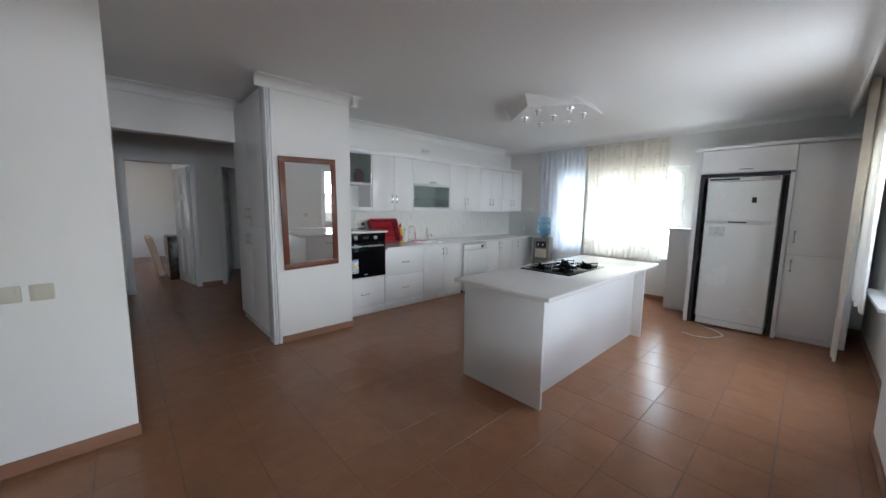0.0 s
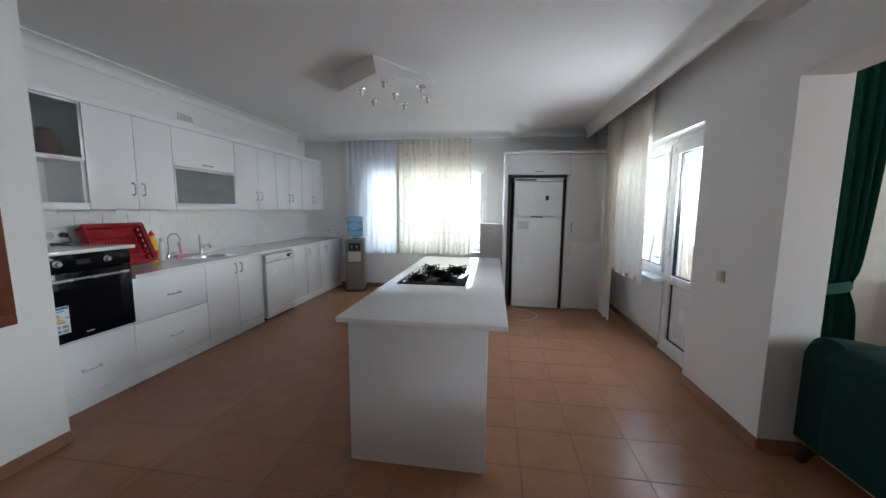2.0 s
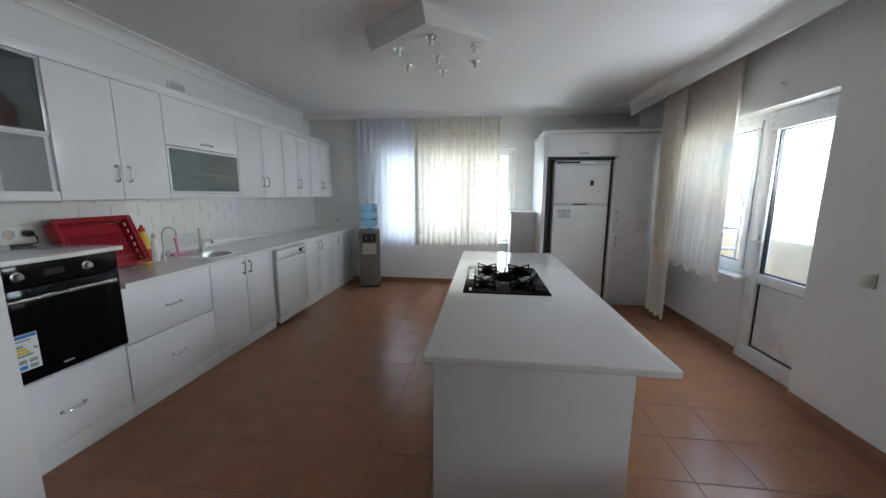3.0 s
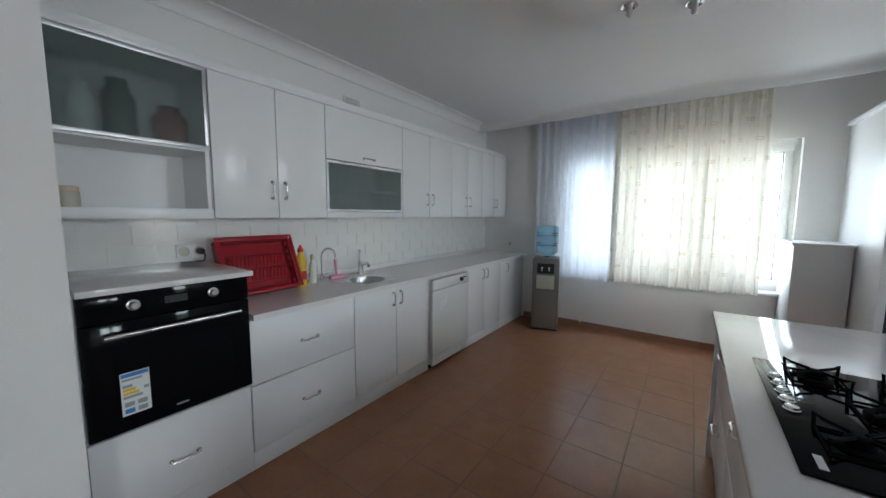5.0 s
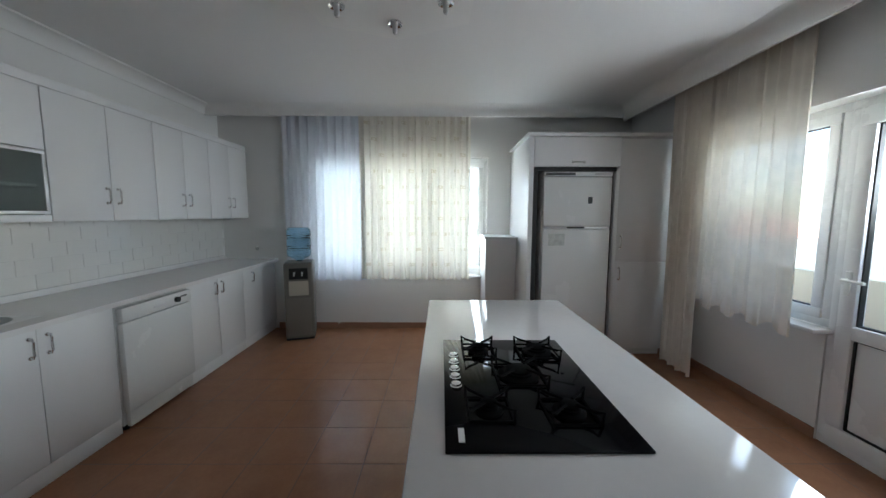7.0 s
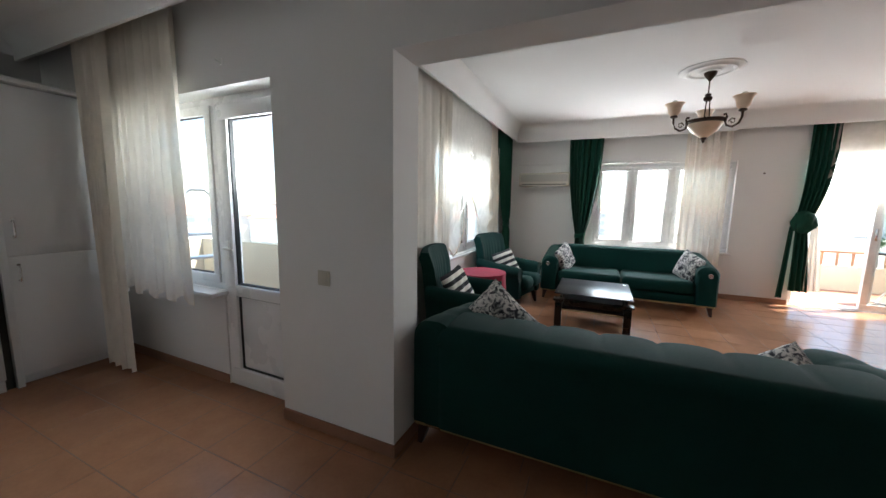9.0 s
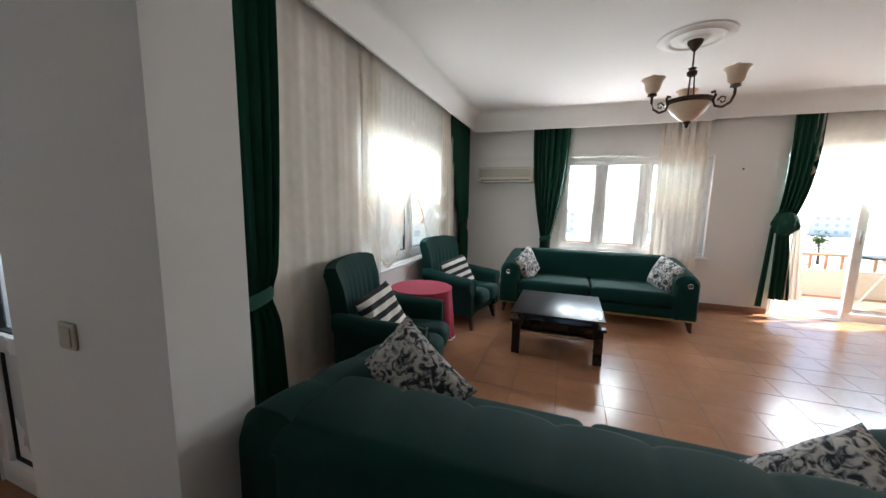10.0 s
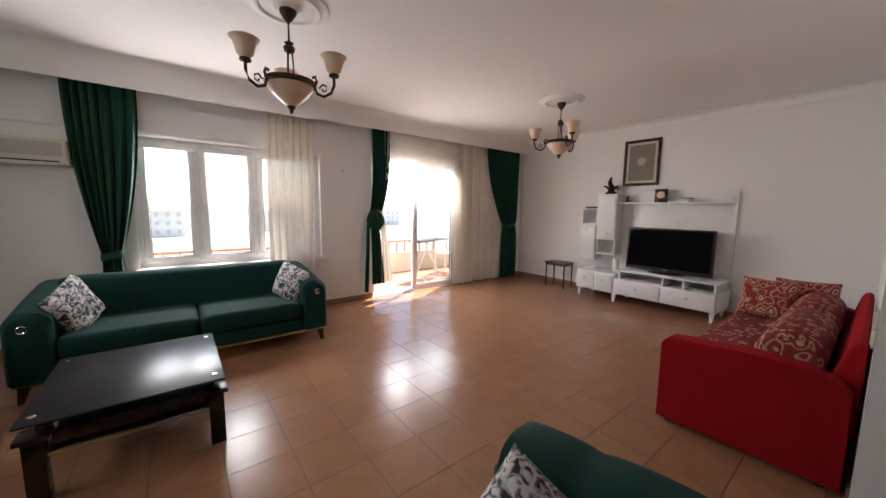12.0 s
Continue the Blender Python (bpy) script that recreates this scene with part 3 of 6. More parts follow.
def panel_door(name, m, label):
    """White six-panel door leaf, hinged at its local origin and reaching along x."""
    ob = tagged(thing(name, label, "door", m), kind="structure")
    bx("door_leaf", ob, LACQ, 0, -0.02, 0.01, 0.76, 0.02, 2.0, 0.004)
    for x0, x1 in ((0.10, 0.35), (0.41, 0.66)):
        for z0, z1 in ((0.18, 0.80), (0.95, 1.45), (1.55, 1.88)):
            for s in (-1, 1):
                bm = bmesh.new()
                box(bm, x0, s * 0.0215 - 0.003, z0, x1, s * 0.0215 + 0.003, z1, 0.003)
                box(bm, x0 + 0.03, s * 0.026 - 0.004, z0 + 0.03, x1 - 0.03, s * 0.026 + 0.004, z1 - 0.03, 0.004)
                part("door_panel", bm, LACQ, ob)
    bm = tube(bmesh.new(), [(0.70, -0.03, 1.0), (0.70, -0.07, 1.0), (0.60, -0.07, 1.0)], 0.009, 8)
    part("door_handle", bm, CHROME, ob)
    return ob


panel_door("door_3", pose(1.16, 7.36, 0, 0, 0, 98), "open white panelled hall door")
panel_door("door_4", pose(1.645, 7.36, 0, 0, 0, 73), "white panelled hall door standing ajar")
for i, (a, b) in enumerate(((0.40, 1.18), (1.62, 2.5))):
    bm = bmesh.new()
    box(bm, a - 0.07, 7.18, 0, a, 7.199, 2.10, 0.004)
    box(bm, b, 7.18, 0, b + 0.07, 7.199, 2.10, 0.004)
    box(bm, a, 7.18, 2.03, b, 7.199, 2.10, 0.004)
    structure("trim_door_%d" % (i + 1), bm, LACQ, "white door casing in the hall", "casing")


# ---- kitchen things ----
def bow_handle(parent, x, y, z, length=0.10, upright=True, out=(0, -1, 0)):
    """Chrome bow handle standing off the face at (x, y, z)."""
    o = Vector(out)
    along = Vector((0, 0, 1)) if upright else (Vector((1, 0, 0)) if abs(o.y) > 0.5 else Vector((0, 1, 0)))
    c = Vector((x, y, z))
    pts = [c + along * (length / 2 * s) + o * d for s, d in ((-0.86, 0.001), (-0.9, 0.018), (-0.6, 0.026), (-0.2, 0.024), (0.2, 0.024), (0.6, 0.026), (0.9, 0.018), (0.86, 0.001))]
    bm = tube(bmesh.new(), pts, 0.0055, 8)
    for s in (-0.86, 0.86):
        q = c + along * (length / 2 * s)
        tube(bm, [q + o * 0.0005, q + o * 0.006], 0.010, 8)
    return part("handle", bm, CHROME, parent, "chrome bow handle")


FY, UY = 4.03, 4.26        # fronts of base and wall cabinets
G = 0.002


def front(parent, name, x0, x1, z0, z1, fy, hx=None, hz=None, upright=True):
    d = bx(name, parent, LACQ, x0 + G, fy, z0 + G, x1 - G, fy + 0.019, z1 - G, 0.0025)
    if hx is not None:
        bow_handle(d, hx, fy, hz, 0.11 if upright else 0.12, upright)
    return d


def base_body(ob, x0, x1, top=0.82):
    bx("body", ob, MELA, x0, FY + 0.021, 0.10, x1, 4.615, top, 0.001)
    bx("plinth", ob, LACQ, x0, FY + 0.008, 0.0, x1, FY + 0.02, 0.097, 0.001)


u = thing("oven_cabinet", "white glossy tall base unit around the built-in oven", "cabinet")
bm = box(bmesh.new(), 2.238, FY + 0.021, 0.10, 2.838, 4.615, 0.484)
box(bm, 2.238, FY + 0.021, 0.487, 2.246, 4.615, 1.052)
box(bm, 2.830, FY + 0.021, 0.487, 2.838, 4.615, 1.052)
part("body", bm, MELA, u)
front(u, "drawer_front", 2.238, 2.836, 0.10, 0.475, FY, 2.54, 0.268, False)
bx("plinth", u, LACQ, 2.238, FY + 0.008, 0, 2.838, FY + 0.02, 0.097, 0.001)
tagged(bx("worktop", None, QUARTZ, 2.238, 3.96, 1.058, 2.845, 4.617, 1.083, 0.004), "small white stone top above the oven", "worktop")

u = thing("drawer_cabinet", "white glossy base cabinet with two wide drawers", "cabinet")
base_body(u, 2.840, 3.518)
front(u, "drawer_front", 2.840, 3.518, 0.10, 0.462, FY, 3.18, 0.275, False)
front(u, "drawer_front", 2.840, 3.518, 0.465, 0.818, FY, 3.18, 0.632, False)
u = thing("sink_cabinet", "white glossy two-door base cabinet under the sink", "cabinet")
base_body(u, 3.520, 4.322, 0.68)
front(u, "door", 3.520, 3.923, 0.10, 0.818, FY, 3.885, 0.725)
front(u, "door", 3.923, 4.322, 0.10, 0.818, FY, 3.965, 0.725)
u = thing("end_cabinet", "white glossy two-door base cabinet beside the dishwasher", "cabinet")
base_body(u, 4.918, 5.70)
front(u, "door", 4.918, 5.305, 0.10, 0.818, FY, 5.265, 0.725)
front(u, "door", 5.309, 5.70, 0.10, 0.818, FY, 5.350, 0.725)
u = thing("corner_cabinet", "white glossy single-door corner base cabinet", "cabinet")
base_body(u, 5.702, 6.42)
front(u, "door", 5.702, 6.42, 0.10, 0.818, FY, 5.86, 0.725)

dw = thing("dishwasher", "white freestanding dishwasher built under the worktop", "dishwasher")
bx("body", dw, FRIDGE, 4.325, FY + 0.0, 0.04, 4.914, 4.60, 0.805, 0.004)
bx("door", dw, FRIDGE, 4.328, 3.985, 0.13, 4.911, FY - 0.002, 0.705, 0.012)
pn = bx("control_panel", dw, FRIDGE, 4.328, 3.982, 0.71, 4.911, FY - 0.002, 0.802, 0.010)
part("dial", tube(bmesh.new(), [(4.76, 3.982, 0.755), (4.76, 3.962, 0.755)], 0.02, 20), BLACK, pn, "black round programme dial")
bx("display_strip", pn, BLACK, 4.80, 3.979, 0.762, 4.86, 3.9815, 0.772, 0.0)
bx("grip", pn, ALU, 4.56, 3.979, 0.742, 4.66, 3.9815, 0.757, 0.001)
bx("kick_plate", dw, FRIDGE, 4.345, 4.0, 0.03, 4.895, FY - 0.002, 0.125, 0.004)
for fx in (4.37, 4.87):
    part("foot", tube(bmesh.new(), [(fx, 4.06, 0), (fx, 4.06, 0.045)], 0.018, 12), BLACK, dw)

ov = thing("built_in_oven", "black glass built-in oven with steel bar handle", "oven")
bx("body", ov, BLACK, 2.25, FY + 0.02, 0.49, 2.828, 4.55, 1.05, 0.002)
bx("control_panel", ov, BLACKGLASS, 2.243, 4.0, 0.945, 2.833, FY + 0.018, 1.054, 0.004)
door = bx("door", ov, BLACKGLASS, 2.243, 4.0, 0.495, 2.833, FY + 0.018, 0.941, 0.004)
bx("window", door, BLACKGLASS, 2.33, 3.9975, 0.57, 2.745, 3.9995, 0.83, 0.0, "dark oven window")
bm = tube(bmesh.new(), [(2.30, 3.955, 0.898), (2.776, 3.955, 0.898)], 0.011, 12)
for hx in (2.33, 2.746):
    tube(bm, [(hx, 3.955, 0.898), (hx, 4.0, 0.898)], 0.008, 8)
part("handle", bm, STEEL, door, "steel bar handle")
for kx in (2.40, 2.68):
    bm = lathe(bmesh.new(), [(0.022, 0), (0.022, 0.004), (0.016, 0.006), (0.015, 0.022), (0.012, 0.025)], seg=20)
    k = part("knob", bm, STEEL, ov, "round steel knob")
    k.matrix_basis = pose(kx, 4.0, 1.0, 90, 0, 0)
bx("display", ov, BLACK, 2.50, 3.9975, 0.985, 2.58, 3.9995, 1.015, 0.0)
lab = bx("energy_label", door, WHITEPL, 2.340, 3.9945, 0.562, 2.430, 3.9972, 0.735, 0.0, "white and blue paper energy label")
LABELBLUE, LABELGREY = mat("label_blue", (0.05, 0.22, 0.55), 0.5), mat("label_grey", (0.3, 0.34, 0.36), 0.5)
bx("label_bar", lab, LABELBLUE, 2.343, 3.9935, 0.717, 2.427, 3.9944, 0.732, 0.0)
bx("label_bar", lab, LABELGREY, 2.345, 3.9935, 0.702, 2.405, 3.9944, 0.710, 0.0)
for k in range(4):
    bx("label_bar", lab, (LABELGREY, YELLOW, YELLOW, LABELGREY)[k], 2.346, 3.9935, 0.630 + 0.015 * k, 2.405 - 0.010 * k, 3.9944, 0.641 + 0.015 * k, 0.0)
bx("label_bar", lab, LABELGREY, 2.410, 3.9935, 0.655, 2.426, 3.9944, 0.667, 0.0)
for k in range(4):
    bx("label_bar", lab, LABELBLUE if k == 0 else LABELGREY, 2.348 + 0.040 * (k % 2), 3.9935, 0.570 + 0.027 * (k // 2), 2.378 + 0.040 * (k % 2), 3.9944, 0.588 + 0.027 * (k // 2), 0.0)
bx("maker_plate", ov, ALU, 2.515, 3.9975, 0.53, 2.56, 3.9995, 0.537, 0.0)

# worktop with sink cut-out
wt = thing("worktop", "long white stone worktop with undermounted round sink", "worktop")
bm = bmesh.new()
Z0, Z1, WY = 0.822, 0.852, 3.985
for b in ((2.847, WY, 3.64, 4.617), (3.64, WY, 4.02, 4.10), (3.64, 4.44, 4.02, 4.617), (4.02, WY, 6.42, 4.617)):
    box(bm, b[0], b[1], Z0, b[2], b[3], Z1)
bmesh.ops.remove_doubles(bm, verts=bm.verts, dist=0.0005)
part("slab", bm, QUARTZ, wt)
bx("upstand", wt, QUARTZ, 2.85, 4.597, Z1 + 0.001, 6.42, 4.617, 0.895, 0.003)
bm = bmesh.new()
ring = 32
rim = []
for k in range(ring):
    a = 2 * math.pi * k / ring
    ca, sa = math.cos(a), math.sin(a)
    s = 1.0 / max(abs(ca), abs(sa))
    rim.append([bm.verts.new((3.83 + 0.19 * ca * s, 4.27 + 0.17 * sa * s, Z1 - 0.0003)), bm.verts.new((3.83 + 0.165 * ca, 4.27 + 0.145 * sa, Z1 - 0.0003)),
                bm.verts.new((3.83 + 0.163 * ca, 4.27 + 0.143 * sa, Z0 - 0.0)), bm.verts.new((3.83 + 0.13 * ca, 4.27 + 0.11 * sa, 0.70)), bm.verts.new((3.83 + 0.02 * ca, 4.27 + 0.02 * sa, 0.692))])
for k in range(ring):
    a, b = rim[k], rim[(k + 1) % ring]
    for q in range(4):
        bm.faces.new((a[q], b[q], b[q + 1], a[q + 1]))
bm.faces.new([r[4] for r in rim])
part("sink_bowl", bm, STEEL, wt, "round steel sink bowl")

fa = thing("kitchen_faucet", "chrome single-lever kitchen faucet", "faucet", pose(3.98, 4.50, 0.853))
part("base", tube(bmesh.new(), [(0, 0, 0), (0, 0, 0.09)], 0.022, 16, [0.026, 0.022]), CHROME, fa)
part("spout", tube(bmesh.new(), [(0, 0, 0.07), (-0.02, -0.06, 0.10), (-0.05, -0.14, 0.11), (-0.06, -0.17, 0.09)], 0.013, 12), CHROME, fa)
part("lever", tube(bmesh.new(), [(0, 0, 0.09), (0, 0.005, 0.12), (0.005, 0.01, 0.21)], 0.012, 12, [0.018, 0.013, 0.011]), STEEL, fa)
ft = thing("filter_faucet", "thin chrome gooseneck filter tap", "faucet", pose(3.60, 4.50, 0.853))
pts = [(0, 0, 0), (0, 0, 0.19)] + [(0.055 - 0.055 * math.cos(radians(a)), -0.02 * a / 180, 0.19 + 0.055 * math.sin(radians(a))) for a in range(20, 181, 20)] + [(0.11, -0.02, 0.165)]
part("spout", tube(bmesh.new(), pts, 0.006, 10), CHROME, ft)
part("base", tube(bmesh.new(), [(0, 0, 0), (0, 0, 0.05)], 0.015, 14), CHROME, ft)
part("lever", tube(bmesh.new(), [(0.0, -0.012, 0.045), (0.03, -0.04, 0.06)], 0.005, 8), CHROME, ft)

sq = thing("squeegee", "pink plastic hand squeegee on the worktop", "squeegee", pose(3.74, 4.50, 0.853))
part("handle", tube(bmesh.new(), [(0, 0, 0.02), (0, 0.02, 0.15)], 0.012, 10, [0.010, 0.013]), PINK, sq)
part("blade", box(bmesh.new(), -0.075, -0.03, 0.0, 0.075, 0.012, 0.028, 0.008), PINK, sq)


def bottle(name, x, y, prof, material, cap, capmat, label):
    ob = thing(name, label, "bottle", pose(x, y, 0.853))
    part("body", lathe(bmesh.new(), prof, seg=20), material, ob)
    part("cap", lathe(bmesh.new(), cap, seg=16), capmat, ob)
    return ob


b = bottle("detergent_bottle", 3.40, 4.45, [(0.034, 0), (0.038, 0.006), (0.038, 0.16), (0.034, 0.19), (0.020, 0.225), (0.017, 0.24)], YELLOW, [(0.020, 0.241), (0.020, 0.262), (0.010, 0.275), (0.008, 0.29)], REDCAP, "yellow plastic detergent bottle with red cap")
bx("label", b, REDCAP, -0.018, -0.0405, 0.05, 0.018, -0.037, 0.11, 0.001, "small red label")
bottle("soap_bottle", 3.505, 4.47, [(0.022, 0), (0.025, 0.005), (0.025, 0.13), (0.014, 0.165), (0.012, 0.175)], WHITEPL, [(0.014, 0.176), (0.014, 0.198), (0.008, 0.215)], IVORY, "small white plastic soap bottle")

# dish rack leaning on the tiles
dr = thing("dish_rack", "red plastic dish rack leaning against the tiles", "dish rack", pose(3.10, 4.40, 0.856, 67, 0, 1))
W, H2 = 0.225, 0.355
bm = bmesh.new()
for b in ((-W, 0, W, 0.022), (-W, H2 - 0.022, W, H2), (-W, 0.022, -W + 0.022, H2 - 0.022)):
    box(bm, b[0], b[1], 0, b[2], b[3], 0.085, 0.009)
for z0, z1 in ((0, 0.03), (0.058, 0.085)):
    box(bm, W - 0.02, 0.022, z0, W, H2 - 0.022, z1, 0.004)
for j in range(7):
    y = 0.022 + j * (H2 - 0.044) / 6
    box(bm, W - 0.019, y - 0.011, 0.03, W - 0.001, y + 0.011, 0.058)
part("rim", bm, RED, dr)
bm = bmesh.new()
for b in ((-W - 0.012, -0.004, W + 0.012, 0.008), (-W - 0.012, H2 - 0.008, W + 0.012, H2 + 0.004), (-W - 0.012, 0.008, -W + 0.004, H2 - 0.008), (W - 0.004, 0.008, W + 0.012, H2 - 0.008)):
    box(bm, b[0], b[1], 0.086, b[2], b[3], 0.094, 0.003)
part("lip", bm, RED, dr)
part("tray", box(bmesh.new(), -W + 0.022, 0.022, 0.0, W - 0.02, H2 - 0.022, 0.006), RED, dr)
for row, y in enumerate((0.085, 0.17, 0.255)):
    part("cross_rib", box(bmesh.new(), -W + 0.022, y - 0.004, 0.007, W - 0.02, y + 0.004, 0.022, 0.002), RED, dr)
for i in range(16):
    x = -W + 0.045 + i * 0.0235
    for y in (0.10, 0.19):
        part("plate_prong", tube(bmesh.new(), [(x, y, 0.006), (x, y + 0.055, 0.028), (x, y + 0.06, 0.05)], 0.004, 6), RED, dr)

so = thing("wall_socket", "white wall socket with a black plug above the worktop", "socket", pose(2.80, 4.606, 1.14))
bx("plate", so, WHITEPL, -0.075, -0.010, -0.04, 0.075, 0.0, 0.04, 0.004)
for sx in (-0.037, 0.037):
    part("outlet", lathe(bmesh.new(), [(0.027, 0), (0.027, 0.004), (0.022, 0.004), (0.020, 0.001)], seg=20), IVORY, so).matrix_basis = pose(sx, -0.0105, 0, 90, 0, 0)
bm = tube(bmesh.new(), [(0.037, -0.012, 0), (0.037, -0.05, 0)], 0.018, 14)
tube(bm, [(0.037, -0.05, 0), (0.045, -0.075, -0.02), (0.03, -0.10, -0.05), (-0.03, -0.09, -0.058), (-0.07, -0.06, -0.055)], 0.004, 8)
part("plug", bm, BLACK, so, "black plug with cord")

# wall cabinets
ZU0, ZU1 = 1.335, 2.09


def upper_body(ob, x0, x1, z0=ZU0):
    bx("body", ob, MELA, x0, UY + 0.021, z0 - 0.0, x1, 4.618, ZU1, 0.001)


def glass_flap(ob, x0, x1, z0, z1):
    bm = bmesh.new()
    w = 0.018
    for b in ((x0, z0, x1, z0 + w), (x0, z1 - w, x1, z1), (x0, z0 + w, x0 + w, z1 - w), (x1 - w, z0 + w, x1, z1 - w)):
        box(bm, b[0], UY, b[1], b[2], UY + 0.019, b[3], 0.002)
    d = part("flap_door", bm, ALU, ob, "aluminium-framed flap door")
    part("pane", box(bmesh.new(), x0 + w, UY + 0.006, z0 + w, x1 - w, UY + 0.011, z1 - w), FROSTPANE, d, "frosted grey glass pane")


FROSTPANE = glass_mat("frosted_pane", (0.62, 0.70, 0.69), 0.265)
u = thing("display_cabinet", "white wall cabinet with frosted glass flap and open shelf", "cabinet")
for b in ((2.208, UY + 0.02, 1.335, 2.226, 4.618, ZU1), (2.785, UY + 0.02, 1.335, 2.803, 4.618, ZU1), (2.226, UY + 0.02, 1.335, 2.785, 4.618, 1.375), (2.226, UY + 0.02, 1.675, 2.785, 4.618, 1.695), (2.226, UY + 0.02, 2.072, 2.785, 4.618, ZU1), (2.226, 4.600, 1.375, 2.785, 4.618, 2.072)):
    bx("panel", u, MELA, *b, 0.0)
bx("rail", u, LACQ, 2.208, UY, 1.335, 2.803, UY + 0.019, 1.385, 0.002)
glass_flap(u, 2.210, 2.801, 1.685, 2.088)
for nm, x, h, r, mm, lb in (("glass_jar", 2.36, 0.22, 0.05, WHITEPL, "pale jar behind frosted glass"), ("jug", 2.49, 0.27, 0.065, JARGREEN, "dark green jug behind frosted glass"), ("red_tin", 2.68, 0.19, 0.075, JARRED, "red-brown tin behind frosted glass")):
    tagged(finish(nm, lathe(bmesh.new(), [(r * 0.8, 0), (r, 0.01), (r, h * 0.7), (r * 0.6, h * 0.9), (r * 0.65, h)], x, 4.40, 20), mm), lb, "jar").location.z = 1.696
jar = thing("storage_jar", "small cream lidded jar on the open shelf", "jar", pose(2.30, 4.36, 1.376))
part("body", lathe(bmesh.new(), [(0.03, 0), (0.034, 0.004), (0.034, 0.07), (0.030, 0.076)], seg=20), IVORY, jar)
part("lid", lathe(bmesh.new(), [(0.032, 0.077), (0.032, 0.092), (0.028, 0.096)], seg=20), ALAB, jar)


def double_upper(x0, xm, x1, label):
    u = thing("wall_cabinet", label, "cabinet", group="white wall cabinets")
    upper_body(u, x0 + 0.001, x1 - 0.001)
    front(u, "door", x0, xm, ZU0, ZU1, UY, xm - 0.04, 1.50)
    front(u, "door", xm, x1, ZU0, ZU1, UY, xm + 0.04, 1.50)


double_upper(2.806, 3.155, 3.492, "white glossy two-door wall cabinet")
u = thing("hood_cabinet", "white wall cabinet with a flap and frosted glass flap", "cabinet")
upper_body(u, 3.495, 4.254, 1.74)
bm = bmesh.new()
for b in ((3.495, UY + 0.021, 1.335, 3.513, 4.618, 1.738), (4.236, UY + 0.021, 1.335, 4.254, 4.618, 1.738), (3.513, UY + 0.021, 1.335, 4.236, 4.618, 1.353), (3.513, 4.60, 1.353, 4.236, 4.618, 1.738), (3.513, UY + 0.05, 1.53, 4.236, 4.60, 1.546)):
    box(bm, *b)
part("shelf_box", bm, MELA, u)
front(u, "door", 3.495, 4.254, 1.735, ZU1, UY, 3.875, 1.775, False)
glass_flap(u, 3.497, 4.252, 1.378, 1.731)
bx("rail", u, LACQ, 3.495, UY, 1.335, 4.254, UY + 0.019, 1.374, 0.002)
double_upper(4.257, 4.63, 5.0, "white glossy two-door wall cabinet")
double_upper(5.003, 5.31, 5.63, "white glossy two-door wall cabinet")
double_upper(5.633, 5.95, 6.275, "narrow white glossy two-door wall cabinet at the row's end")
tagged(bx("cornice_board", None, LACQ, 2.21, UY + 0.004, ZU1 + 0.002, 6.28, 4.60, ZU1 + 0.055, 0.004), "white top board along the wall cabinets", "board")

vg = thing("vent_grille", "small rectangular vent grille on the wall above the cabinets", "vent", pose(4.02, 4.617, 2.30))
bx("frame", vg, PLASTER, -0.09, -0.012, -0.035, 0.09, 0.0, 0.035, 0.003)
for k in range(4):
    bx("slat", vg, STEEL, -0.075, -0.016, -0.026 + k * 0.014, 0.075, -0.0125, -0.018 + k * 0.014, 0.0)

# mirror
mi = thing("wall_mirror", "tall wall mirror in a reddish-brown wooden frame", "mirror", pose(1.735, 3.724, 1.31, 2.0, -1.8, 0))
bm = bmesh.new()
mw, mh, fw = 0.285, 0.555, 0.055
for b in ((-mw, -mh, mw, -mh + fw), (-mw, mh - fw, mw, mh), (-mw, -mh + fw, -mw + fw, mh - fw), (mw - fw, -mh + fw, mw, mh - fw)):
    box(bm, b[0], -0.026, b[1], b[2], 0, b[3], 0.005)
part("frame", bm, MIRWOOD, mi, "reddish-brown wooden frame")
bx("glass", mi, MIRROR, -mw + fw - 0.005, -0.014, -mh + fw - 0.005, mw - fw + 0.005, -0.008, mh - fw + 0.005, 0.0, "mirror glass")

# hall cupboard
LACQS = mat("satin_lacquer", (0.78, 0.78, 0.79), 0.38, var=0.006, scale=2, fine=30, bump=0.0, rvar=0.0)
hc = thing("hall_cupboard", "tall white glossy built-in cupboard facing the hall", "cupboard")
bx("body", hc, MELA, 1.366, 3.882, 0.08, 1.423, 4.955, 2.50, 0.002)
bx("plinth", hc, LACQ, 1.37, 3.885, 0.0, 1.42, 4.95, 0.078, 0.002)
for y0, y1 in ((3.882, 4.418), (4.42, 4.955)):
    for z0, z1 in ((0.09, 1.15), (1.155, 2.49)):
        d = bx("door", hc, LACQS, 1.345, y0 + G, z0, 1.364, y1 - G, z1, 0.003)
        bow_handle(d, 1.345, 4.36 if y0 < 4 else 4.48, 1.02 if z0 < 1 else 1.30, 0.11, True, (-1, 0, 0))
tr = bmesh.new()
for x0, x1 in ((1.345, 1.362), (1.366, 1.386), (1.390, 1.424)):
    box(tr, x0, 3.73, 0.0, x1, 3.880, 2.55, 0.009, 3)
structure("trim_cupboard", tr, LACQ, "white moulded corner trim of the cupboard", "trim", True)

# switches
def light_switch(m, label):
    s = thing("light_switch", label, "switch", m, "light switches")
    bx("plate", s, IVORY, -0.042, -0.009, -0.042, 0.042, 0.0, 0.042, 0.005)
    bx("rocker", s, IVORY, -0.028, -0.014, -0.030, 0.028, -0.0095, 0.030, 0.003)
    return s


